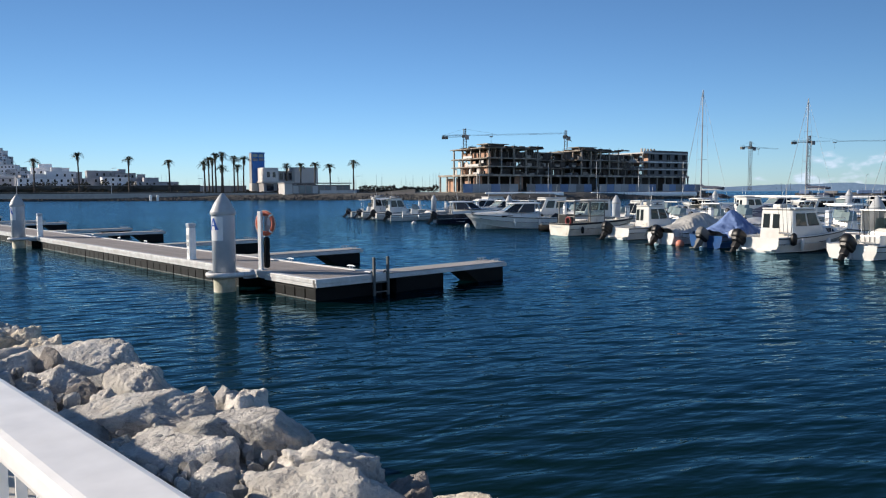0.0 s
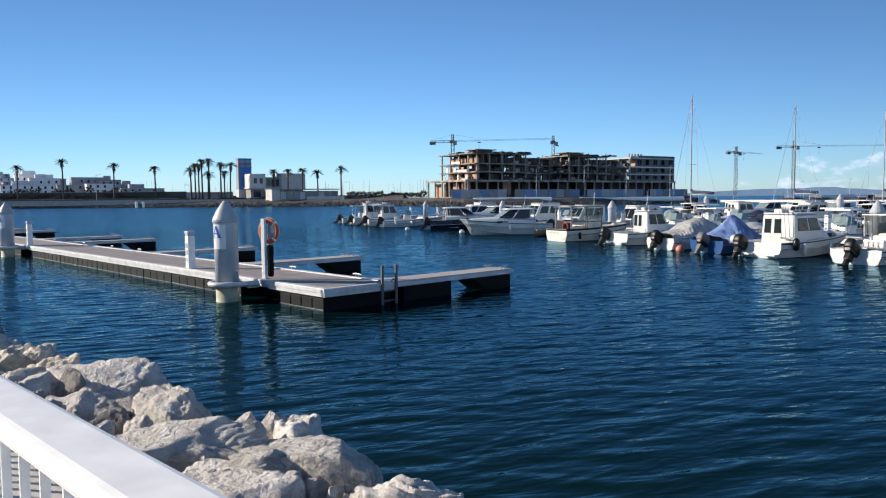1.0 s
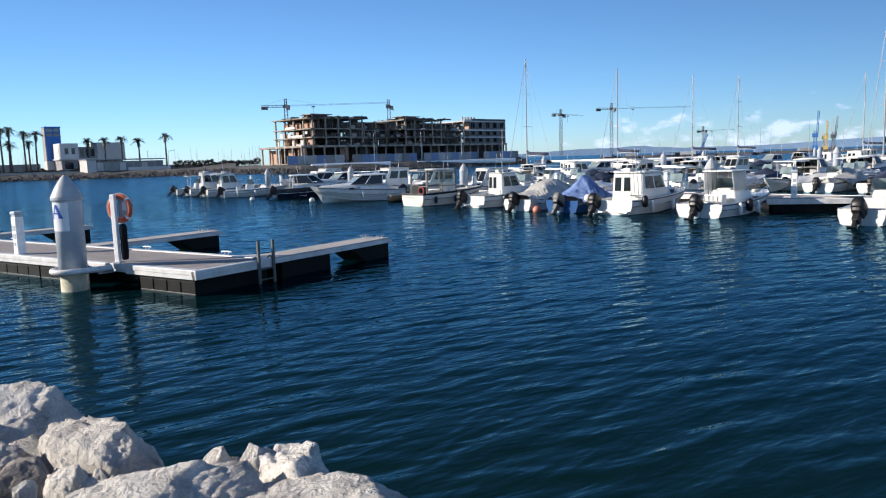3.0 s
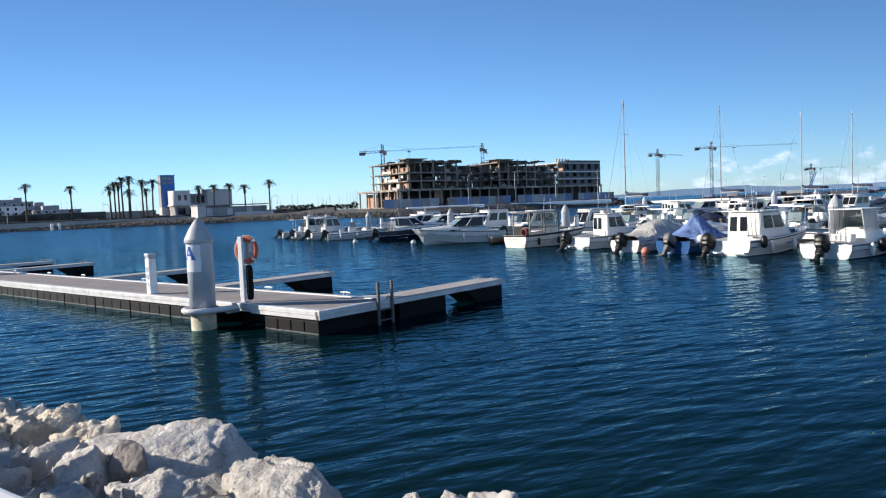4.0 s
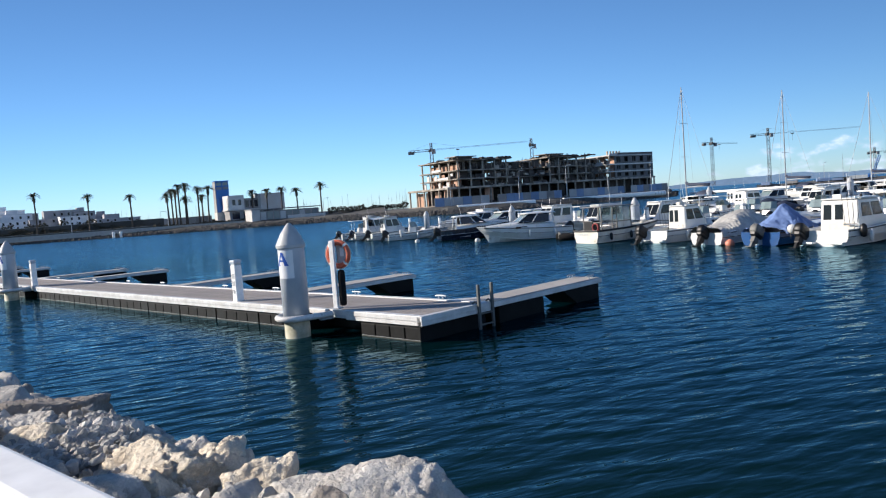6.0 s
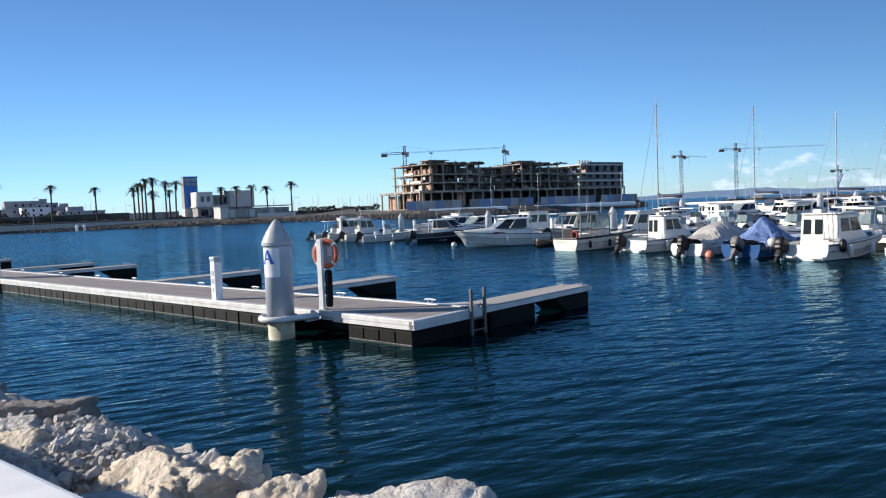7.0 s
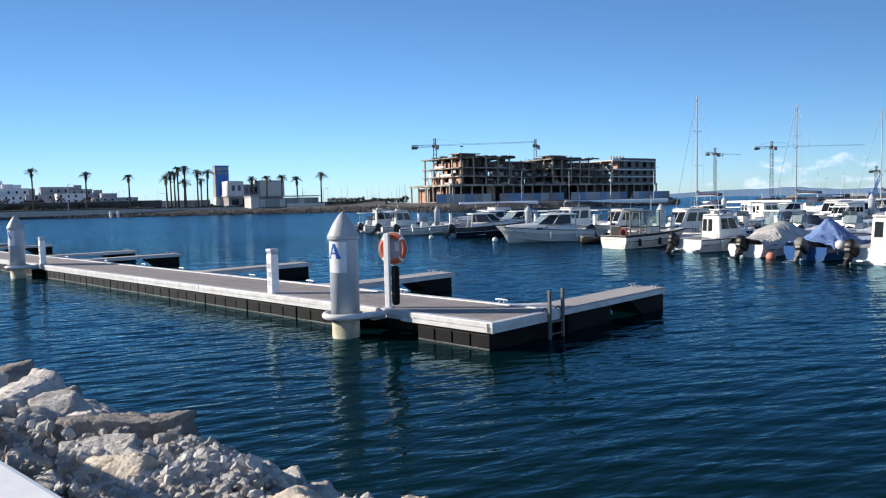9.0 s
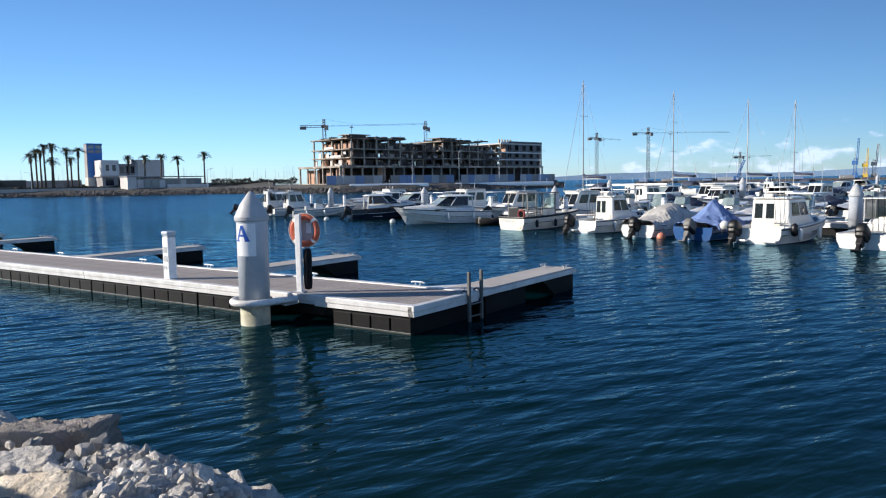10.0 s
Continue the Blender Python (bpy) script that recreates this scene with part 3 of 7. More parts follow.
ROCK_MATS = {"n": (ROCK_NEAR, "pale grey limestone boulder on the harbour bank"), "c": (ROCK_CREAM, "cream stained limestone boulder on the harbour bank"),
             "d": (ROCK_DARK, "grey brown boulder on the harbour bank, darkened for shade")}

# x, y, top, half length, half width, half height, turn, roll, pitch, shape, stone
BIG = [
    (9.5, -8.93, 1.24, 0.66, 0.27, 0.36, 48, 7, -12, "slab", "n"), (10.4, -8.54, 1.18, 0.52, 0.25, 0.34, 29, -4, -7, "slab", "n"),
    (10.36, -9.11, 1.13, 0.44, 0.24, 0.3, 6, 6, -7, "slab", "n"), (11.26, -8.53, 1.18, 0.5, 0.25, 0.38, 15, 0, -7, "jag", "n"),
    (11.76, -8.84, 1.22, 0.68, 0.34, 0.4, 20, 4, -7, "block", "n"), (12.46, -8.46, 1.12, 0.3, 0.17, 0.32, 10, 0, -7, "block", "c"),
    (8.45, -8.42, 1.22, 0.68, 0.34, 0.44, -4, 8, -7, "block", "n"), (7.05, -8.42, 1.24, 0.74, 0.32, 0.42, 14, 10, -7, "slab", "n"),
    (7, -8.74, 1.22, 0.2, 0.15, 0.22, 20, 24, 16, "block", "d"), (7.58, -8.9, 1.16, 0.56, 0.27, 0.34, 10, 4, -7, "jag", "n"),
    (6.74, -8.92, 1.17, 0.37, 0.22, 0.32, -35, 6, -7, "block", "n"), (8.32, -8.96, 1.12, 0.26, 0.18, 0.28, 12, 0, -7, "block", "d"),
    (8.72, -8.88, 1.13, 0.27, 0.16, 0.28, 10, 0, -7, "jag", "n"), (9.37, -8.36, 1.12, 0.13, 0.11, 0.15, 15, 30, -12, "slab", "n"),
    (9.87, -8.26, 1.2, 0.38, 0.2, 0.44, -14, -8, -7, "block", "n"), (9.62, -8.28, 1.2, 0.14, 0.12, 0.2, 60, 0, 0, "jag", "n"),
    (8.04, -8.16, 1.1, 0.1, 0.07, 0.1, 20, 0, 0, "slab", "n"), (4.92, -8.84, 1.23, 0.88, 0.42, 0.42, 10, 8, -7, "jag", "c"),
    (5.3, -9.0, 1.16, 0.42, 0.26, 0.38, 5, 10, -7, "jag", "c"), (5.42, -8.56, 1.2, 0.36, 0.24, 0.42, 25, 0, -7, "jag", "c"), (5.12, -8.62, 1.18, 0.36, 0.26, 0.42, -15, 6, -7, "jag", "n"),
    (5.9, -8.6, 1.16, 0.4, 0.22, 0.36, 8, 0, -7, "jag", "c"), (5.2, -9.38, 1.16, 0.52, 0.18, 0.28, 4, 6, -7, "slab", "n"),
    (6.14, -9.22, 1.15, 0.4, 0.2, 0.3, -10, 4, -7, "jag", "n"), (1.98, -8.5, 1.17, 0.66, 0.2, 0.42, 46, 6, 2, "slab", "d"),
    (2.6, -8.84, 1.17, 0.42, 0.2, 0.34, 42, 2, -7, "slab", "n"), (2.98, -9.05, 1.15, 0.56, 0.27, 0.3, 8, 5, -7, "slab", "c"),
    (3.36, -8.45, 1.07, 0.24, 0.14, 0.3, 10, 0, 0, "jag", "n"), (3.9, -8.34, 0.99, 0.52, 0.22, 0.36, -8, -6, -7, "slab", "n"),
    (2.8, -8.28, 1.07, 0.24, 0.14, 0.28, 0, 0, 0, "block", "n"), (1.22, -8.48, 1.06, 0.46, 0.24, 0.36, 14, 0, 0, "block", "n"),
    (1.5, -8.96, 1.04, 0.36, 0.24, 0.3, 30, 0, 0, "jag", "n"), (0.5, -8.36, 1.06, 0.4, 0.28, 0.38, 20, 4, 0, "block", "n"),
    (-0.1, -8.66, 1.08, 0.36, 0.3, 0.36, 20, 0, 0, "jag", "n"), (-0.7, -8.36, 1.04, 0.52, 0.32, 0.4, 15, 4, 0, "block", "n"),
    (-1.7, -8.46, 1., 0.5, 0.32, 0.36, 10, 0, 0, "block", "n"), (-3.2, -8.31, 0.98, 0.6, 0.35, 0.4, 8, 0, 0, "jag", "n"),
    (-4.9, -8.46, 1.02, 0.55, 0.4, 0.38, -12, 0, 0, "block", "n"), (-6.7, -8.31, 1., 0.62, 0.36, 0.4, 14, 0, 0, "block", "n"),
    (11, -9.18, 1.13, 0.24, 0.2, 0.26, 30, 0, 0, "block", "n"), (8.95, -9.26, 1.1, 0.3, 0.17, 0.25, 25, 0, -7, "block", "d"),
    (8.25, -9.36, 1.12, 0.34, 0.24, 0.28, 15, 0, -7, "jag", "n"), (12.85, -8.98, 1.18, 0.42, 0.32, 0.36, 20, 0, -7, "block", "n"),
    (13.6, -8.61, 1.1, 0.4, 0.3, 0.35, 50, 0, 0, "block", "n"), (7.3, -9.28, 1.1, 0.3, 0.2, 0.26, 0, 0, -7, "block", "n"),
    (4.2, -9.36, 1.1, 0.3, 0.2, 0.26, 20, 0, -7, "block", "n"), (2.1, -9.26, 1.1, 0.34, 0.2, 0.26, 12, 0, -7, "jag", "n"),
    (6.45, -8.28, 1.06, 0.2, 0.14, 0.3, 5, 0, 0, "jag", "n"), (11.85, -8.28, 1., 0.3, 0.18, 0.36, 0, 0, -7, "block", "d"),
]
# boulders lower down, at the water's edge
EDGE = [(-1.45, -7.86, 0.97, 0.5, 0.32, 0.5, 20), (-0.55, -7.84, 0.88, 0.42, 0.28, 0.5, -10), (0.35, -7.96, 0.86, 0.4, 0.26, 0.5, 15), (1.4, -7.98, 0.9, 0.5, 0.25, 0.5, 8),
        (2.65, -7.92, 0.8, 0.42, 0.26, 0.5, 0), (-2.5, -7.86, 0.92, 0.5, 0.34, 0.5, -8), (10.8, -8.16, 0.85, 0.42, 0.24, 0.45, 10), (9.1, -8.02, 0.82, 0.4, 0.22, 0.45, -8),
        (4.9, -8.16, 0.9, 0.42, 0.24, 0.45, 4), (6.2, -8.08, 0.85, 0.4, 0.22, 0.45, 10)]
BIG += [e + (0, 0, "block", "d" if k % 2 else "n") for k, e in enumerate(EDGE)]
for k, (bx, by, top, a, b, c, turn, roll, pitch, shape, stone) in enumerate(BIG):
    mat, words = ROCK_MATS[stone]
    ob = new("boulder", boulder_mesh(k + 101, 34 if 1.0 < bx < 12.7 else 16, (a * 1.05, b * 1.1, c), shape, mat))
    ob.matrix_basis = pose(bx, by, top - c * 0.96, roll, pitch, turn)
    tagged(ob, words, "boulder", "armour rocks of the bank")


def near_a_big(x, y):
    return any(((x - q[0]) / (q[3] + 0.06)) ** 2 + ((y - q[1]) / (q[4] + 0.06)) ** 2 < 0.8 for q in BIG)


count = 0
far_rocks = []
while count < 390:
    bx = rock_rng.uniform(-9, 15) if count < 240 else (rock_rng.uniform(-44, 20) if count < 330 else rock_rng.uniform(12.6, 24))
    by = rock_rng.uniform(-10.1, -8.35) if count % 5 < 3 else rock_rng.uniform(-8.4, -6.5)
    if near_a_big(bx, by) or (3.3 < bx < 4.5 and by > -9.35):
        continue
    a = rock_rng.uniform(0.09, 0.3) if by < -8.4 else rock_rng.uniform(0.22, 0.42)
    if bx < -9 or count >= 330:
        a = rock_rng.uniform(0.3, 0.6)
    b, c = a * rock_rng.uniform(0.6, 0.95), a * rock_rng.uniform(0.5, 0.75)
    where = pose(bx, by, bank_height(bx, by) - c * (0.35 if by < -8.4 else 0.5), rock_rng.uniform(-25, 25), rock_rng.uniform(-25, 25), rock_rng.uniform(0, 180))
    if count < 240:
        ob = tagged(new("boulder", ROCKS[count % 10]), "pale grey limestone boulder on the harbour bank", "boulder", "armour rocks of the bank")
        ob.matrix_basis = where @ Matrix.Diagonal((a, b, c, 1))
    else:
        far_rocks.append(where @ Matrix.Diagonal((a, b, c, 1)))
    count += 1


def further_rocks():
    """Armour rocks of the bank beyond the stretch that the walk passes, one mesh."""
    shapes = [boulder_mesh(i + 60, 7) for i in range(4)]
    verts, faces = [], []
    for k, m in enumerate(far_rocks):
        me = shapes[k % 4]
        o = len(verts)
        verts += [m @ v.co for v in me.vertices]
        faces += [[i + o for i in p.vertices] for p in me.polygons]
    me = bpy.data.meshes.new("bank_rocks")
    me.from_pydata(verts, [], faces)
    me.polygons.foreach_set("use_smooth", [True] * len(faces))
    me.materials.append(ROCK)
    tagged(new("bank_rocks", me), "pale armour rocks further along the bank", "rocks", kind="stuff")


further_rocks()


def rubble():
    """Loose small stones between the boulders, one mesh."""
    rng = random.Random(11)
    shapes = []
    for s in range(9):
        bm = bmesh.new()
        bmesh.ops.create_icosphere(bm, subdivisions=2, radius=1.15)
        cuts = [(Vector((rng.gauss(0, 1), rng.gauss(0, 1), rng.gauss(0, 1))).normalized(), rng.uniform(0.5, 0.9)) for _ in range(7)]
        for v in bm.verts:
            p = v.co * (1 + 0.4 * noise.noise(v.co * 1.3 + Vector((s * 5, 0, 0))))
            for n, d in cuts:
                k = p.dot(n)
                if k > d:
                    p -= n * (k - d)
            v.co = p * (1 + 0.16 * noise.noise(p * 3 + Vector((0, s * 4, 0))))
        shapes.append(([v.co.copy() for v in bm.verts], [[v.index for v in f.verts] for f in bm.faces]))
        bm.free()
    verts, faces = [], []
    for _ in range(5600):
        x, y = rng.uniform(-11, 18), rng.uniform(-10.4, -8.0)
        if rng.random() < 0.25:
            x, y = rng.gauss(3.6, 0.36), rng.uniform(-9.4, -8.15)
        r = 0.01 + 0.062 * rng.random() ** 2.6
        cs, fs = shapes[rng.randrange(9)]
        m = pose(x, y, bank_height(x, y) + r * 0.1, rng.uniform(0, 360), rng.uniform(0, 360), rng.uniform(0, 360)) @ Matrix.Diagonal((r * rng.uniform(0.8, 1.4), r, r * rng.uniform(0.55, 0.9), 1))
        o = len(verts)
        verts += [m @ c for c in cs]
        faces += [[i + o for i in f] for f in fs]
    me = bpy.data.meshes.new("rubble")
    me.from_pydata(verts, [], faces)
    me.materials.append(RUBBLE)
    tagged(new("rubble", me), "loose grey broken stones between the boulders", "rubble", kind="stuff")


rubble()

# ---- pontoon A, turned with its own axes: it runs along -x from its end corner ----
PA = pose(0, 0, 0, 0, 0, -4.5)
DECK = 0.57


def module_floats(parent, joints, y0, y1):
    """The ribbed black float blocks under a stretch of deck, each a part between two joints."""
    made = {}
    for xa, xb in joints:
        w = round(xb - xa, 2)
        if w not in made:
            bm = boxed(0.035, w - 0.035, 0.12, y1 - y0, -0.32, 0.385)
            q = (w - 0.07) / 4
            for k in range(4):
                box(bm, 0.035 + q * k + (0.022 if k else 0), 0.035 + q * (k + 1) - (0.022 if k < 3 else 0), 0.0, 0.125, -0.32, 0.31, 0.012)
            box(bm, 0.035, w - 0.035, 0.003, 0.03, 0.29, 0.385)
            block = part("float_block", bm, FLOAT_BLACK, parent)
            block.matrix_basis = pose(xa, y0, 0)
            weed = part("weed_line", boxed(0.04, w - 0.04, -0.003, 0.01, -0.3, 0.03), WEED, parent, "wet weed line")
            weed.matrix_basis = pose(xa, y0, 0)
            salt = part("salt_line", boxed(0.04, w - 0.04, -0.0035, 0.01, 0.031, 0.036), CAP_GREY, parent, "pale dried salt line")
            salt.matrix_basis = pose(xa, y0, 0)
            made[w] = (block, weed, salt)
        else:
            for name, src in zip(("float_block", "weed_line", "salt_line"), made[w]):
                share(name, src, parent, pose(xa, y0, 0))


def cleat(m):
    th = tagged(empty("mooring_cleat", m), "galvanised mooring cleat on the dock edge", "cleat", "dock cleats")
    for y in (-0.07, 0.07):
        part("stem", rod(bmesh.new(), (0, y, 0), (0, y, 0.08), 0.018), GALV, th)
    bm = bmesh.new()
    tube(bm, [(0, -0.19, 0.075), (0, -0.1, 0.09), (0, 0.1, 0.09), (0, 0.19, 0.075)], 0.02)
    part("horn", bm, GALV, th)
    return th


def pontoon(name_label, origin, length, width, plank_from):
    th = tagged(empty("pontoon", origin), name_label, "pontoon", "main pontoons")
    seg = 11.9
    x = 0.0
    fascia = None
    n = int(length / seg)
    recess = [(px + 0.3, px + 1.08) for px in (-3.75, -27.5, -55.5, -79.0, -103.0)]
    for k in range(n):
        xa, xb = -(k + 1) * seg, -k * seg
        cuts = [xa] + [g for r in recess if xa < r[0] < xb for g in r] + [xb]
        runs = [(cuts[i], cuts[i + 1], -0.02, 0.16) for i in range(0, len(cuts), 2)] + [(xa, xb, width - 0.16, width + 0.02)]
        for x0, x1, y0, y1 in runs:
            bm = boxed(x0 + 0.01, x1 - 0.01, y0, y1, DECK - 0.1, DECK + 0.025, 0.018)
            box(bm, x0 + 0.01, x1 - 0.01, y0 + 0.02, y1 - 0.02, DECK - 0.2, DECK - 0.1, 0.01)
            part("edge_beam", bm, DECK_WHITE, th)
        bm = boxed(xa + 0.04, xb - 0.04, 0.1, width - 0.1, 0.38, DECK - 0.035)
        part("deck_frame", bm, GALV, th)
    # float blocks: four cells each, none beside a pile
    joints = [(-2.21, -0.09)]
    xb = -4.33
    while xb > -length + 3:
        if any(xb - 2.44 < r[1] + 0.1 and xb > r[0] - 0.9 for r in recess[1:]):
            xb -= 0.61
            continue
        joints.append((xb - 2.44, xb))
        xb -= 2.44
    module_floats(th, joints, 0.06, width - 0.06)
    for g0, g1 in recess:
        part("recess_edge", boxed(g0, g1, 0.08, 0.163, DECK - 0.12, DECK + 0.012, 0.01), DECK_WHITE, th)
        part("recess_float", boxed(g0 - 0.8, g1 + 0.4, 0.75, width - 0.1, -0.3, 0.37), FLOAT_BLACK, th)
    bm = boxed(-0.14, 0.03, -0.02, width + 0.02, DECK - 0.1, DECK + 0.02, 0.018)
    box(bm, -0.14, 0.012, 0.0, width, DECK - 0.2, DECK - 0.1, 0.01)
    part("end_beam", bm, DECK_WHITE, th)
    # boards across the deck: the nearer ones singly, the rest joined
    pw = 0.145
    plank = None
    i = 0
    x = -0.15
    while x > -plank_from:
        m = pose(x, 0, 0)
        if plank is None:
            plank = part("plank", boxed(-pw + 0.004, -0.004, 0.165, width - 0.165, DECK - 0.035, DECK, 0.004), PLANK, th)
            plank.matrix_basis = m
        else:
            share("plank", plank, th, m)
        x -= pw
    bm = bmesh.new()
    while x > -length + 0.2:
        box(bm, x - pw + 0.004, x - 0.004, 0.165, width - 0.165, DECK - 0.035, DECK)
        x -= pw
    if len(bm.verts):
        tagged(part("far_planks", bm, PLANK, th), kind="stuff")
    else:
        bm.free()
    return th


pontoon("floating pontoon with greyed deck boards and white edging", PA, 119.0, 2.3, 43.0)


def finger(m, length=4.95, wide=0.95):
    """A narrow side arm of the pontoon: it starts at y = 0 and runs along +y."""
    th = tagged(empty("finger_pontoon", m), "narrow white finger pontoon with black end float", "finger pontoon", "finger pontoons")
    bm = boxed(-wide, 0, 0, length, DECK - 0.15, DECK - 0.03, 0.015)
    part("frame", bm, DECK_WHITE, th)
    part("walkway", boxed(-wide + 0.05, -0.05, 0.03, length - 0.05, DECK - 0.03, DECK + 0.004, 0.004), CONCRETE, th)
    bm = bmesh.new()
    y0, y1 = length - 1.75, length - 0.15
    rows = [[(x, y0 - 0.1, 0.4), (x, y1, 0.4), (x, y1, -0.3), (x, y0 + 0.75, -0.3), (x, y0 + 0.5, 0.0)] for x in (-wide + 0.04, -0.04)]
    skin(bm, rows, close=True)
    bmesh.ops.recalc_face_normals(bm, faces=bm.faces)
    part("end_float", bm, FLOAT_BLACK, th)
    return th


FINGERS = [0.0, -7.8, -16.1, -27.8, -33.3, -47.4, -54.0, -70.0, -88.0]
for i, fx in enumerate(FINGERS):
    th = finger(PA @ pose(fx - 0.02, 2.33, 0))
    if i == 0:
        part("inner_float", boxed(-0.9, -0.05, 0.37, 2.2, -0.3, 0.4, 0.03), FLOAT_BLACK, th)
    bm = bmesh.new()
    skin(bm, [[(-0.95, 0, DECK - z), (-1.9, 0, DECK - z), (-0.95, 1.1, DECK - z)] for z in (0.04, 0.14)], close=True)
    bmesh.ops.recalc_face_normals(bm, faces=bm.faces)
    part("gusset", bm, DECK_WHITE, th)
    cleat(PA @ pose(fx - 0.2, 6.95, DECK + 0.004))
    cleat(PA @ pose(fx - 0.85, 6.95, DECK + 0.004))
for cx in (-1.6, -5.0, -9.2, -12.5, -17.6, -21.0, -25.0, -30.0):
    cleat(PA @ pose(cx, 2.24, DECK + 0.026, 0, 0, 90))


def pile(m, top=2.82, radius=0.325, sign=False, foot=True, label="tall grey mooring pile with a conical cap"):
    th = tagged(empty("mooring_pile", m), label, "mooring pile", "mooring piles")
    bm = bmesh.new()
    lathe(bm, [(radius, 0.42), (radius, top - 0.62), (radius + 0.004, top - 0.6)], 32)
    part("sleeve", bm, PILE_GREY, th, smooth=True)
    bm = bmesh.new()
    lathe(bm, [(radius + 0.02, top - 0.62), (radius + 0.035, top - 0.6), (radius + 0.035, top - 0.53), (radius * 0.72, top - 0.27), (radius * 0.28, top - 0.06), (0.03, top)], 56)
    part("cone_cap", bm, CAP_GREY, th, "grey conical cap")
    bm = bmesh.new()
    lathe(bm, [(radius * 0.96, -3.0), (radius * 0.96, 0.42)], 32)
    part("foot", bm, PILE_FOOT, th, "stained lower pile", smooth=True)
    if sign:
        bm = bmesh.new()
        r = radius + 0.006
        rows = []
        for z in (top - 1.34, top - 0.66):
            rows.append([(r * math.cos(radians(a)), r * math.sin(radians(a)), z) for a in range(-108, -26, 5)])
        skin(bm, rows, ends=False)
        part("sign_panel", bm, SIGN_WHITE, th, "white sign panel wrapped round the pile", smooth=True)
        # a blue letter A, bent to the round of the pile
        bm = bmesh.new()
        r = radius + 0.011

        def wrap(u, v):
            a = radians(-80) + u / r
            return (r * math.cos(a), r * math.sin(a), top - 1.02 + v)

        def stroke(p, q, w0, w1):
            rows = []
            for k in range(9):
                t = k / 8
                u, v = p[0] + (q[0] - p[0]) * t, p[1] + (q[1] - p[1]) * t
                w = w0 + (w1 - w0) * t
                rows.append([wrap(u - w, v), wrap(u, v), wrap(u + w, v)])
            skin(bm, rows, ends=False)
        stroke((-0.125, 0.0), (0.0, 0.32), 0.022, 0.02)
        stroke((0.125, 0.0), (0.005, 0.32), 0.05, 0.03)
        rows = [[wrap(-0.085 + 0.17 * k / 6, v) for k in range(7)] for v in (0.09, 0.13)]
        skin(bm, rows, ends=False)
        for u in (-0.125, 0.125):
            rows = [[wrap(u - 0.06 + 0.12 * k / 4, v) for k in range(5)] for v in (-0.012, 0.012)]
            skin(bm, rows, ends=False)
        part("letter_a", bm, SIGN_BLUE, th, "blue serif letter A")
    return th


def pile_guide(m):
    """The collar that holds the pontoon to its pile."""
    th = tagged(empty("pile_guide", m), "white steel guide frame round the mooring pile", "pile guide", "pile guides")
    bm = bmesh.new()
    pts = [(0.62, 0.62, 0)]
    for a in range(0, -181, -15):
        pts.append((0.46 * math.cos(radians(a)), 0.46 * math.sin(radians(a)) * 1.0, 0))
    pts.append((-0.62, 0.62, 0))
    tube(bm, [(x, y, DECK - 0.07) for x, y, _ in pts], 0.075, 10)
    part("hoop", bm, DECK_WHITE, th, smooth=True)
    for x0 in (-0.55, 0.43):
        part("arm", boxed(x0, x0 + 0.12, 0.35, 0.72, DECK - 0.2, DECK - 0.09, 0.01), GALV, th)
    for x, y in ((0.37, 0.05), (-0.37, 0.05), (0, -0.37), (0, 0.4)):
        bm = bmesh.new()
        rod(bm, (x - 0.05 if x == 0 else x, y if x == 0 else y - 0.05, DECK - 0.08), (x + 0.05 if x == 0 else x, y if x == 0 else y + 0.05, DECK - 0.08), 0.045)
        part("roller", bm, BLACK_PLASTIC, th)
    return th


PILES_A = [-3.75, -27.5, -55.5, -79.0, -103.0]
for i, px in enumerate(PILES_A):
    pile(PA @ pose(px, -0.68, 0), sign=i < 2, label="tall grey mooring pile with conical cap and blue A sign" if i < 2 else "tall grey mooring pile with a conical cap")
    pile_guide(PA @ pose(px, -0.68, 0))


def pedestal(m, high=1.24):
    th = tagged(empty("service_pedestal", m), "white dockside power and water pedestal", "service pedestal", "dock pedestals")
    part("column", boxed(-0.12, 0.12, -0.12, 0.12, 0, high - 0.16, 0.025), WHITE_PAINT, th)
    part("neck", boxed(-0.105, 0.105, -0.105, 0.105, high - 0.16, high - 0.1), GALV, th)
    bm = boxed(-0.135, 0.135, -0.135, 0.135, high - 0.1, high, 0.035)
    part("lamp_head", bm, PILE_GREY, th)
    part("foot_plate", boxed(-0.15, 0.15, -0.15, 0.15, -0.002, 0.02, 0.004), GALV, th)
    for z in (high - 0.55, high - 0.78):
        part("socket_flap", boxed(-0.075, 0.075, -0.128, -0.118, z, z + 0.15, 0.003), CAP_GREY, th)
    bm = bmesh.new()
    ring(bm, (0, -0.14, 0.3), 0.05, 0.009, "y", 16, 6)
    part("water_tap", bm, GALV, th)
    return th


for px in (-8.15, -27.2, -47.0, -66.0, -86.0):
    pedestal(PA @ pose(px, 0.27, DECK + 0.003))


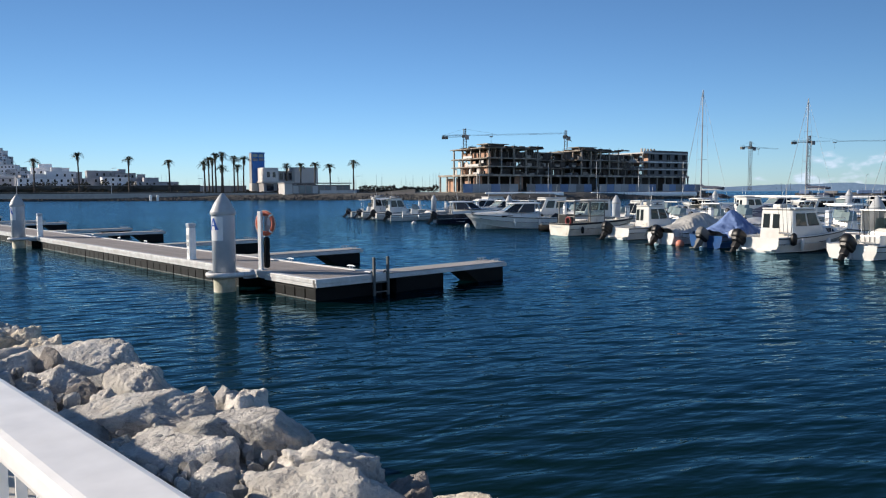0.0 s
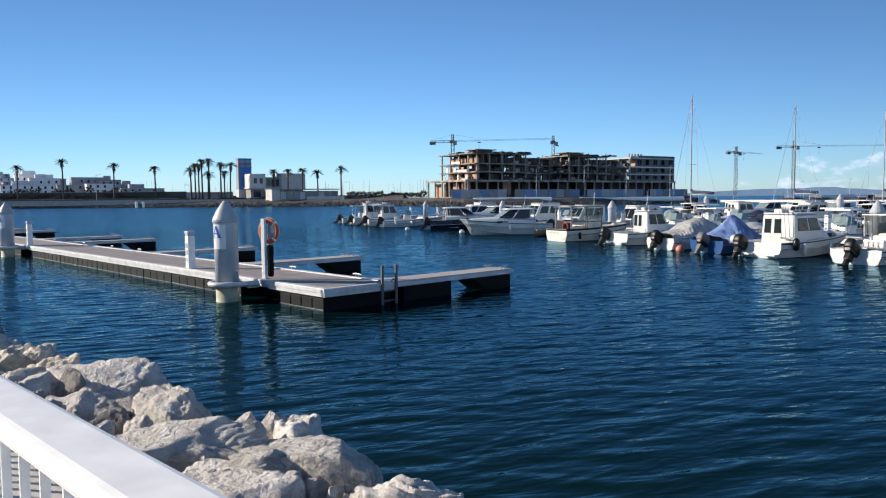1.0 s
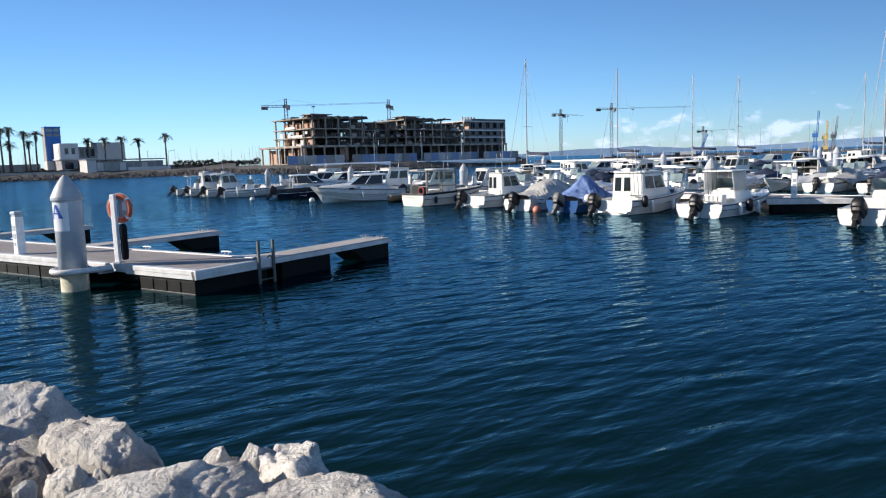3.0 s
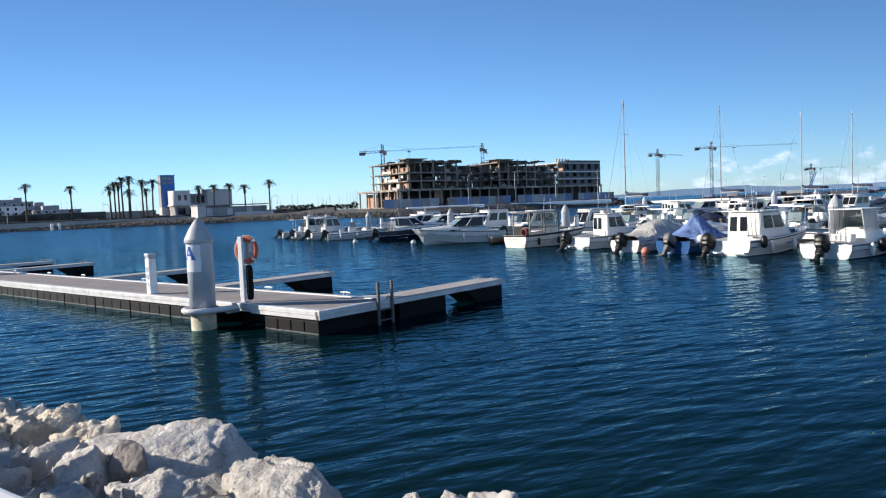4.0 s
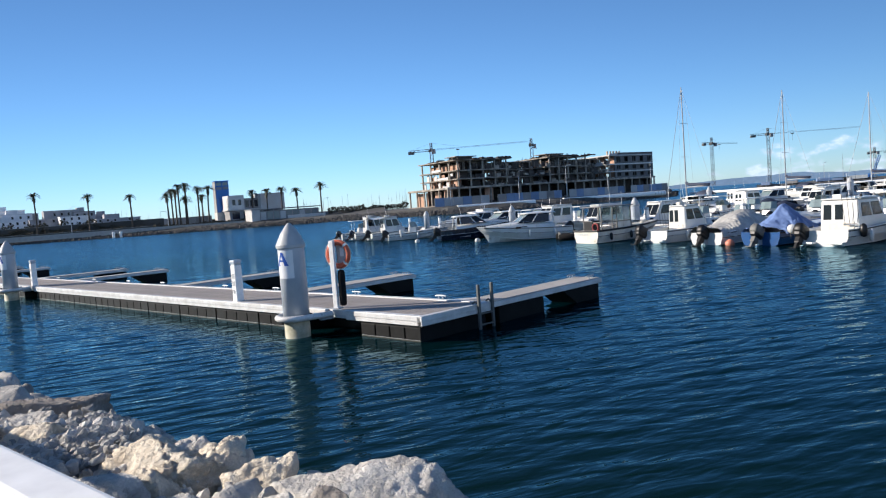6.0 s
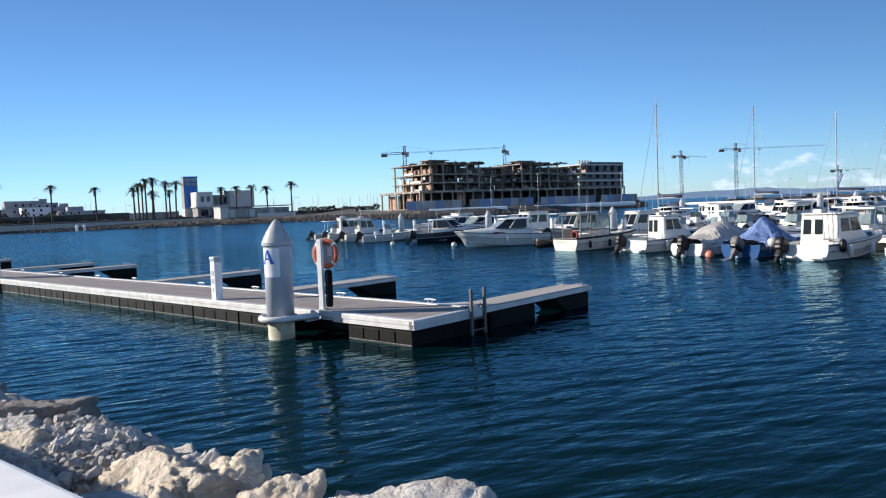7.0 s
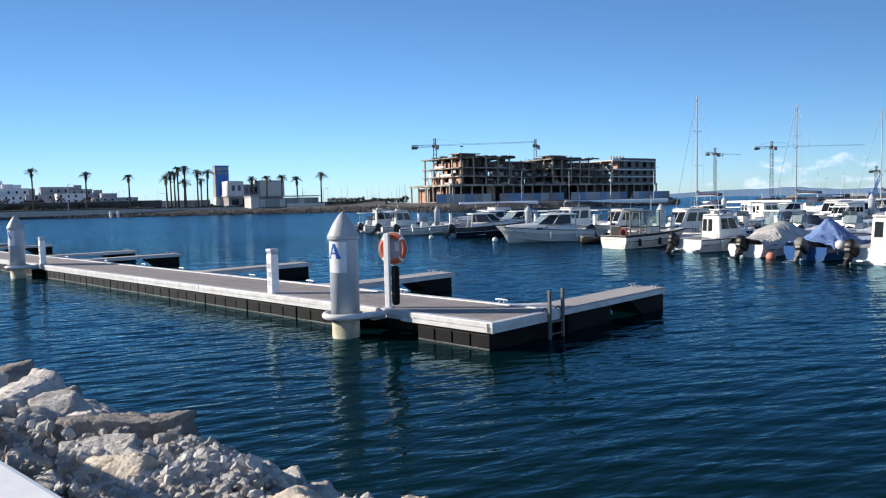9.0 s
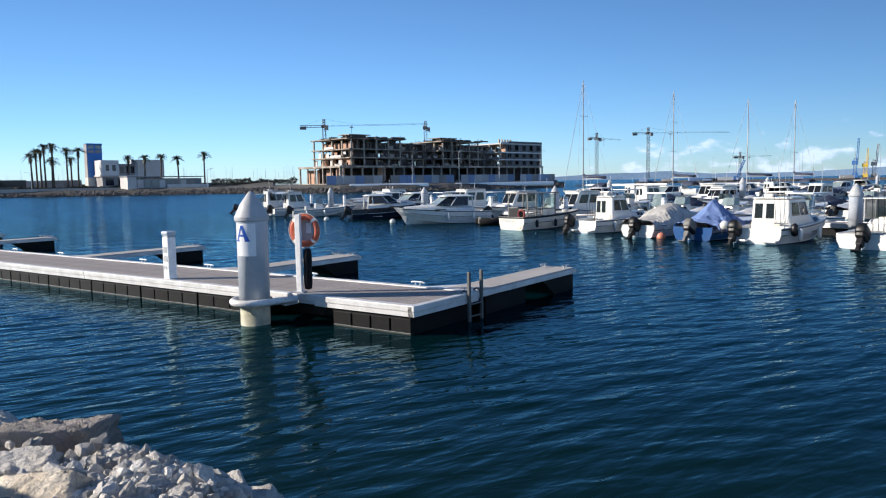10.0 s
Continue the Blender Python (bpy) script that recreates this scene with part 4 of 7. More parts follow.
def lifebuoy_post(m):
    th = tagged(empty("lifebuoy_stand", m), "white post with orange lifebuoy and black bag on the pontoon", "lifebuoy stand")
    part("post", boxed(-0.065, 0.065, -0.045, 0.045, 0, 1.72, 0.012), WHITE_PAINT, th)
    part("foot_plate", boxed(-0.13, 0.13, -0.1, 0.1, -0.002, 0.02, 0.004), GALV, th)
    part("back_plate", boxed(-0.02, 0.26, 0.2, 0.215, 1.12, 1.6, 0.006), CAP_GREY, th)
    part("notice", boxed(0.1, 0.22, 0.185, 0.199, 1.3, 1.52, 0.003), SIGN_WHITE, th, "small white notice plate")
    buoy = part("lifebuoy", ring(bmesh.new(), (0.1, 0.12, 1.36), 0.3, 0.068, "y", 40, 12), BUOY_ORANGE, th, "faded orange lifebuoy", smooth=True)
    for k in range(4):
        a = radians(45 + 90 * k)
        bm = ring(bmesh.new(), (0.1, 0.12, 1.36), 0.3, 0.072, "y", 6, 12, a - 0.09, a + 0.09)
        part("white_band", bm, WHITE_PAINT, buoy)
    bm = ring(bmesh.new(), (0.1, 0.1, 1.36), 0.385, 0.009, "y", 40, 6)
    part("grab_line", bm, ROPE, buoy)
    bm = bmesh.new()
    lathe(bm, [(0.05, 0.06), (0.085, 0.09), (0.095, 0.3), (0.088, 0.55), (0.096, 0.8), (0.085, 0.93), (0.04, 0.97)], 14, (0.165, 0.08, 0))
    part("throw_bag", bm, SOFT_BLACK, th, "black cloth rescue line bag", smooth=True)
    return th


lifebuoy_post(PA @ pose(-3.4, 0.3, DECK + 0.003, 0, 0, 18))


def ladder(m):
    """Two bent side rails and rungs, hooked over the dock's end; its plane is x = 0."""
    th = tagged(empty("dock_ladder", m), "galvanised boarding ladder at the pontoon end", "ladder")
    for y in (0, 0.48):
        bm = boxed(-0.03, 0.03, y - 0.035, y + 0.035, -0.7, 1.06, 0.012)
        part("side_rail", bm, CRANE_GREY, th)
        bm = bmesh.new()
        tube(bm, [(0, y, 0.56), (-0.12, y, 0.66), (-0.2, y, 0.6)], 0.02)
        part("hook", bm, CRANE_GREY, th)
    for z in (-0.42, -0.16, 0.1, 0.36):
        bm = boxed(-0.025, 0.025, 0.03, 0.45, z - 0.015, z + 0.015, 0.005)
        part("rung", bm, CRANE_GREY, th)
    return th


ladder(PA @ pose(0.09, 1.8, 0))


SIMPLE = [False]      # true while the plainer boats of the far berths are made


# ---- boats: +y is the bow, the stern stands at y = 0, the waterline at z = 0 ----
def hull_shape(L, B, f_stern, f_bow, draft=0.28, fine=2.2, n=15):
    """Stations from stern to bow: y, half beam, sheer height, keel depth, chine height."""
    out = []
    for i in range(n):
        t = i / (n - 1)
        t = t ** 0.85
        half = B / 2 * (0.9 + 0.1 * math.sin(min(1, t * 2.2) * math.pi / 2)) * (1 - t ** (fine * 1.6)) ** 0.75 if t < 1 else 0.0
        sheer = f_stern + (f_bow - f_stern) * t ** 1.7
        keel = -draft * (1 - t ** 6) if t < 0.97 else 0.05
        chine = 0.04 + (f_bow * 0.52) * max(0, (t - 0.35) / 0.65) ** 1.8
        y = L * (0.93 * t + 0.07 * t * t)
        out.append((y, max(half, 0.02), sheer, keel, chine, t))
    return out


def hull(parent, L, B, f_stern, f_bow, mat, deck_mat, low_mat=None, cockpit=0.35, rim=0.09):
    st = hull_shape(L, B, f_stern, f_bow)
    rows = []
    for y, h, s, k, c, t in st:
        rake = 0.0
        ch = h * (0.86 - 0.35 * t ** 3)
        lo = (y - 0.12 * L * t ** 5)
        r = min(rim, h * 0.6)
        rows.append([(-h + r, y, s - 0.03), (-h + 0.01, y, s), (-h, y, s - 0.03), (-h * (0.985), y - 0.03 * L * t ** 4, (s + c) / 2),
                     (-ch, y - 0.07 * L * t ** 4, c), (0, lo, k), (ch, y - 0.07 * L * t ** 4, c), (h * 0.985, y - 0.03 * L * t ** 4, (s + c) / 2),
                     (h, y, s - 0.03), (h - 0.01, y, s), (h - r, y, s - 0.03)])
    bm = bmesh.new()
    vr = skin(bm, rows)
    bm.faces.new(vr[0])
    bmesh.ops.recalc_face_normals(bm, faces=bm.faces)
    part("hull", bm, mat, parent)
    # deck: foredeck over the front, a sunk floor behind
    bm = bmesh.new()
    rows = []
    for y, h, s, k, c, t in st:
        r = min(rim, h * 0.6)
        z = s - 0.035
        rows.append([(-h + r, y, z), (0, y, z + 0.05 * (1 - t)), (h - r, y, z)])
    fore = [r for r, q in zip(rows, st) if q[5] > cockpit]
    skin(bm, fore)
    part("foredeck", bm, deck_mat, parent)
    bm = bmesh.new()
    inner = [q for q in st if q[5] <= cockpit + 0.08]
    rows = []
    for y, h, s, k, c, t in inner:
        r = min(rim, h * 0.6)
        rows.append([(-h + r, y, s - 0.03), (-h + r + 0.02, y, 0.22), (h - r - 0.02, y, 0.22), (h - r, y, s - 0.03)])
    skin(bm, rows)
    part("cockpit_liner", bm, deck_mat, parent)
    # rubbing strake
    for side in (-1, 1):
        bm = bmesh.new()
        tube(bm, [(side * (h + 0.012), y, s - 0.07) for y, h, s, k, c, t in st[:-1]], 0.025, 6)
        part("rubbing_strake", bm, low_mat or BLACK_PLASTIC, parent)
        if not SIMPLE[0]:
            bm = bmesh.new()
            tube(bm, [(side * (h * (0.985 if c < 0.3 else 0.99) + 0.004), y - 0.03 * L * t ** 4, (s + c) / 2 + 0.02) for y, h, s, k, c, t in st[:-2]], 0.014, 5)
            part("hull_stripe", bm, NAVY if mat is not NAVY else GELCOAT, parent, "thin painted line along the hull")
            bm = bmesh.new()
            tube(bm, [(side * (h * (0.86 - 0.35 * t ** 3) + 0.01), y - 0.07 * L * t ** 4, c + 0.01) for y, h, s, k, c, t in st[:-2]], 0.02, 5)
            part("spray_rail", bm, mat, parent)
    return st


def outboard(parent, x=0.0, z=0.45, tilt=-18.0, cowl_mat=None, size=1.0):
    """An outboard engine hung on the transom, its leg down or tilted up."""
    size *= 1.0 if SIMPLE[0] else 1.1
    ob = part("outboard_engine", boxed(-0.11 * size, 0.11 * size, -0.2 * size, 0.02, -0.28 * size, 0.1 * size, 0.015), GALV, parent, "outboard engine bracket")
    ob.matrix_basis = pose(x, -0.02, z)
    turn = pose(0, -0.12 * size, 0, tilt, 0, 0)
    seg = 12 if SIMPLE[0] else 24

    def loop(zz, a, b, o, power=0.42):
        out = []
        for k in range(seg):
            cs, sn = math.cos(2 * math.pi * k / seg), math.sin(2 * math.pi * k / seg)
            out.append(turn @ Vector((a * size * math.copysign(abs(cs) ** power, cs), (-0.12 + b * math.copysign(abs(sn) ** power, sn) - o) * size, zz * size)))
        return out

    bm = bmesh.new()
    skin(bm, [loop(*q) for q in ((0.1, 0.185, 0.3, 0.05), (0.13, 0.2, 0.325, 0.06), (0.3, 0.2, 0.34, 0.08), (0.4, 0.175, 0.31, 0.09), (0.47, 0.145, 0.25, 0.11), (0.5, 0.09, 0.16, 0.13))], close=True)
    bmesh.ops.recalc_face_normals(bm, faces=bm.faces)
    part("cowl", bm, cowl_mat or BLACK_PLASTIC, ob, smooth=not SIMPLE[0])
    if not SIMPLE[0]:
        part("steering_arm", rod(bmesh.new(), turn @ Vector((0, 0.1, 0.05)), turn @ Vector((0.0, 0.42, 0.1)), 0.025 * size, seg=8), BLACK_PLASTIC, ob)
    bm = bmesh.new()
    skin(bm, [loop(*q) for q in ((-0.06, 0.12, 0.2, 0.02), (0.0, 0.17, 0.27, 0.04), (0.09, 0.18, 0.295, 0.05))], close=True)
    bmesh.ops.recalc_face_normals(bm, faces=bm.faces)
    part("lower_pan", bm, BLACK_PLASTIC, ob)
    bm = bmesh.new()
    box(bm, *[v * size for v in (-0.1, 0.1, -0.32, -0.04, -0.3, 0.0)], 0.02)
    box(bm, *[v * size for v in (-0.055, 0.055, -0.3, -0.08, -0.7, -0.28)], 0.015)
    box(bm, *[v * size for v in (-0.03, 0.03, -0.28, -0.1, -0.92, -0.68)], 0.01)
    box(bm, *[v * size for v in (-0.15, 0.15, -0.42, -0.06, -0.62, -0.59)])
    rod(bm, (0, -0.42 * size, -0.8 * size), (0, -0.02 * size, -0.8 * size), 0.06 * size, 0.03 * size, 8)
    for k in range(3):
        a = 2 * math.pi * k / 3
        slab(bm, [(0, -0.38 * size, -0.8 * size), (0.16 * size * math.cos(a), -0.41 * size, -0.8 * size + 0.16 * size * math.sin(a)),
                  (0.16 * size * math.cos(a + 0.8), -0.36 * size, -0.8 * size + 0.16 * size * math.sin(a + 0.8)), (0.01, -0.36 * size, -0.79 * size)], 0.01)
    bmesh.ops.transform(bm, matrix=turn, verts=bm.verts)
    part("leg", bm, cowl_mat or BLACK_PLASTIC, ob)
    return ob


def house_on(parent, base, top, z0, z1, mat, panes=(), roof=0.06, over=0.08, name="cabin", glass=None, roof_mat=None):
    """A cabin: base and top are (x half width, y back, y front). panes: (side, u0, u1, v0, v1) with side L, R, F, B."""
    xb, yb0, yb1 = base
    xt, yt0, yt1 = top
    lo = [(-xb, yb0, z0), (xb, yb0, z0), (xb * 0.86, yb1, z0), (-xb * 0.86, yb1, z0)]
    hi = [(-xt, yt0, z1), (xt, yt0, z1), (xt * 0.88, yt1, z1), (-xt * 0.88, yt1, z1)]
    bm = bmesh.new()
    skin(bm, [lo, hi], close=True)
    bmesh.ops.recalc_face_normals(bm, faces=bm.faces)
    bmesh.ops.bevel(bm, geom=list(bm.edges), offset=0.09 if SIMPLE[0] else 0.13, segments=2 if SIMPLE[0] else 4, affect="EDGES", profile=0.6)
    cab = part(name, bm, mat, parent)
    quads = {"B": [lo[0], lo[1], hi[1], hi[0]], "R": [lo[1], lo[2], hi[2], hi[1]], "F": [lo[2], lo[3], hi[3], hi[2]], "L": [lo[3], lo[0], hi[0], hi[3]]}
    for side, u0, u1, v0, v1 in panes:
        q = on_quad(quads[side], u0, u1, v0, v1)
        part("window_pane", slab(bmesh.new(), q, 0.012), glass or TINTED, cab)
        if not SIMPLE[0]:
            qv = [Vector(p) for p in q]
            mid = sum(qv, Vector()) / 4
            bm = bmesh.new()
            ring_pts = [mid + (p - mid) * 1.03 for p in qv]
            tube(bm, ring_pts + [ring_pts[0]], 0.016, 6)
            part("window_frame", bm, BLACK_PLASTIC, cab)
    if roof:
        bm = bmesh.new()
        skin(bm, [[(-xt - over, yt0 - over, z1), (xt + over, yt0 - over, z1), (xt * 0.88 + over, yt1 + over * 1.6, z1), (-xt * 0.88 - over, yt1 + over * 1.6, z1)],
                  [(-xt - over + 0.03, yt0 - over + 0.03, z1 + roof), (xt + over - 0.03, yt0 - over + 0.03, z1 + roof), (xt * 0.88 + over - 0.04, yt1 + over * 1.3, z1 + roof), (-xt * 0.88 - over + 0.04, yt1 + over * 1.3, z1 + roof)]], close=True)
        bmesh.ops.recalc_face_normals(bm, faces=bm.faces)
        vert = [e for e in bm.edges if abs(e.verts[0].co.z - e.verts[1].co.z) > roof * 0.5]
        bmesh.ops.bevel(bm, geom=vert, offset=0.14, segments=4, affect="EDGES")
        bmesh.ops.bevel(bm, geom=[e for e in bm.edges if e.calc_face_angle(0) > 0.9], offset=0.02, segments=2, affect="EDGES")
        part("cabin_roof", bm, roof_mat or mat, cab)
    return cab


def bow_rail(parent, st, from_t=0.45, high=0.42, inset=0.08):
    if SIMPLE[0]:
        return
    pts = [(h - inset, y, s) for y, h, s, k, c, t in st if t >= from_t and h > 0.12]
    for side in (-1, 1):
        bm = bmesh.new()
        line = [(side * max(x, 0.02), y, s + high) for x, y, s in pts]
        line.append((0, pts[-1][1] + 0.2, pts[-1][2] + high + 0.04))
        tube(bm, line, 0.014, 6)
        for x, y, s in pts[::2]:
            rod(bm, (side * x, y, s - 0.02), (side * x, y, s + high), 0.011, seg=6)
        part("bow_rail", bm, STAINLESS, parent)


def fender(parent, x, y, z, mat=None, long=0.5):
    if SIMPLE[0]:
        return None
    bm = bmesh.new()
    lathe(bm, [(0.02, long + 0.06), (0.09, long - 0.02), (0.1, long * 0.5), (0.09, 0.04), (0.02, 0)][::-1], 12)
    ob = part("fender", bm, mat or GELCOAT, parent, smooth=True)
    ob.matrix_basis = pose(x, y, z)
    return ob


def boat_base(name, label, m, category="boat"):
    return tagged(empty(name, m), label, category, "moored boats")


def cabin_boat(m, label, L=6.2, B=2.35, hull_mat=None, cab_y=(1.5, 3.6), cab_h=1.55, engine=True, tilt=-32.0, eng_x=0.0, low=None, eng_mat=None, fenders=True, cab_w=0.36):
    """A small fishing cruiser with a white wheelhouse amidships."""
    hm = hull_mat or GELCOAT
    th = boat_base("cabin_boat", label, m)
    st = hull(th, L, B, 0.72, 1.05, hm, GELCOAT, low, cockpit=0.3)
    zb = 0.75
    house_on(th, (B * cab_w, cab_y[0], cab_y[1] + 1.0), (B * (cab_w - 0.03), cab_y[0] + 0.06, cab_y[1]), zb - 0.45, zb + cab_h - 0.3, GELCOAT,
             [("B", 0.1, 0.29, 0.48, 0.86), ("B", 0.4, 0.59, 0.48, 0.86), ("L", 0.12, 0.46, 0.55, 0.88), ("L", 0.54, 0.88, 0.55, 0.88), ("R", 0.12, 0.46, 0.55, 0.88), ("R", 0.54, 0.88, 0.55, 0.88),
              ("F", 0.06, 0.48, 0.5, 0.9), ("F", 0.52, 0.94, 0.5, 0.9)])
    house_on(th, (B * 0.34, cab_y[1] + 0.5, L - 1.2), (B * 0.24, cab_y[1] + 0.55, L - 1.7), 0.7, 1.12, GELCOAT, [("L", 0.3, 0.7, 0.3, 0.75), ("R", 0.3, 0.7, 0.3, 0.75)], roof=0, name="cuddy")
    bow_rail(th, st)
    if not SIMPLE[0]:
        w = B * cab_w
        part("cabin_door", boxed(w * 0.2, w * 0.72, cab_y[0] - 0.02, cab_y[0] + 0.03, zb - 0.42, zb + 0.22, 0.012), GELCOAT_OLD, th, "cream lower door panel")
        part("door_handle", boxed(w * 0.26, w * 0.32, cab_y[0] - 0.05, cab_y[0], zb + 0.08, zb + 0.13, 0.008), STAINLESS, th)
        part("roof_box", boxed(-w * 0.55, -w * 0.1, cab_y[0] + 0.4, cab_y[0] + 0.9, zb + cab_h - 0.25, zb + cab_h - 0.08, 0.05), GELCOAT_OLD, th)
        part("nav_light", boxed(-0.05, 0.05, cab_y[1] - 0.1, cab_y[1], zb + cab_h - 0.25, zb + cab_h - 0.1, 0.03), BLACK_PLASTIC, th)
        for side in (-1, 1):
            part("side_stripe", boxed(side * (B / 2 - 0.005) - 0.012, side * (B / 2 - 0.005) + 0.012, 0.3, 2.6, 0.4, 0.46, 0.005), CAP_GREY, th)
        for side in (-1, 1):
            bm = bmesh.new()
            tube(bm, [(side * B * 0.3, cab_y[0], zb + cab_h - 0.2), (side * B * 0.3, cab_y[0] + 0.3, zb + cab_h - 0.1), (side * B * 0.3, cab_y[1] - 0.3, zb + cab_h - 0.1)], 0.014, 6)
            part("roof_rail", bm, STAINLESS, th)
    bm = bmesh.new()
    rod(bm, (0.2, cab_y[0] + 0.5, zb + cab_h - 0.25), (0.2, cab_y[0] + 0.35, zb + cab_h + 0.9), 0.012, 0.005, 6)
    part("aerial", bm, WHITE_PAINT, th)
    if engine:
        outboard(th, eng_x, 0.34, tilt, eng_mat, 1.02)
    if fenders:
        for y in (1.3, 3.1):
            fender(th, B / 2 + 0.1, y, 0.1)
            fender(th, -B / 2 - 0.1, y, 0.1)
    for x0, x1 in ((-B * 0.42, -0.3), (0.3, B * 0.42)):
        part("swim_step", boxed(x0, x1, -0.35, 0.0, 0.12, 0.2, 0.02), GELCOAT, th)
    return th


def open_boat(m, label, L=5.6, B=2.2, hull_mat=None, top=True, engine=True, eng_mat=None, tilt=-35.0, low=None, shelter=False):
    """A centre-console boat with a windscreen and a T-top."""
    th = boat_base("open_boat", label, m)
    st = hull(th, L, B, 0.62, 0.95, hull_mat or GELCOAT, GELCOAT, low, cockpit=0.62)
    house_on(th, (0.48, 2.0, 3.0), (0.36, 2.1, 2.75), 0.2, 1.2, GELCOAT, [], roof=0, name="console")
    bm = bmesh.new()
    rows = [[(-0.5, 2.3, 1.15), (-0.45, 2.9, 1.15), (0, 3.05, 1.15), (0.45, 2.9, 1.15), (0.5, 2.3, 1.15)], [(-0.42, 2.25, 1.62), (-0.38, 2.7, 1.62), (0, 2.8, 1.62), (0.38, 2.7, 1.62), (0.42, 2.25, 1.62)]]
    skin(bm, rows)
    part("windscreen", bm, CLEAR, th)
    part("helm_seat", boxed(-0.45, 0.45, 1.2, 1.6, 0.2, 0.95, 0.05), GELCOAT, th)
    part("stern_bench", boxed(-B * 0.38, B * 0.38, 0.12, 0.5, 0.2, 0.62, 0.05), TARP_GREY, th)
    if top:
        for x in (-0.62, 0.62):
            part("top_stay", tube(bmesh.new(), [(x, 1.5, 0.5), (x, 1.55, 1.95)], 0.022, 6), STAINLESS, th)
            part("top_stay", tube(bmesh.new(), [(x, 2.9, 0.5), (x, 2.7, 1.95)], 0.022, 6), STAINLESS, th)
        part("t_top", boxed(-0.8, 0.8, 1.2, 3.1, 1.94, 2.02, 0.03), GELCOAT, th)
    if shelter:
        # a tall shelter of clear sheet round the helm, on a moulded white pod
        house_on(th, (0.78, 1.9, 4.1), (0.62, 2.0, 3.5), 0.3, 1.12, GELCOAT, [], roof=0, name="helm_pod")
        edge = [(-0.72, 1.75), (-0.72, 2.9), (-0.45, 3.45), (0.45, 3.45), (0.72, 2.9), (0.72, 1.75)]
        for k in range(5):
            (xa, ya), (xb, yb) = edge[k], edge[k + 1]
            part("shelter_pane", slab(bmesh.new(), [(xa, ya, 1.1), (xb, yb, 1.1), (xb * 0.92, yb - 0.12, 1.95), (xa * 0.92, ya - 0.12, 1.95)], 0.008), FROSTED, th)
        for xa, ya in edge:
            part("shelter_post", rod(bmesh.new(), (xa, ya, 1.05), (xa * 0.92, ya - 0.12, 1.98), 0.022, seg=6), GELCOAT, th)
        part("shelter_top", boxed(-0.72, 0.72, 1.55, 3.3, 1.95, 2.0, 0.02), GELCOAT, th)
    bow_rail(th, st, 0.55, 0.3)
    if engine:
        outboard(th, 0, 0.34, tilt, eng_mat, 1.0)
    for y in (1.2, 2.8):
        fender(th, B / 2 + 0.1, y, 0.08)
    return th


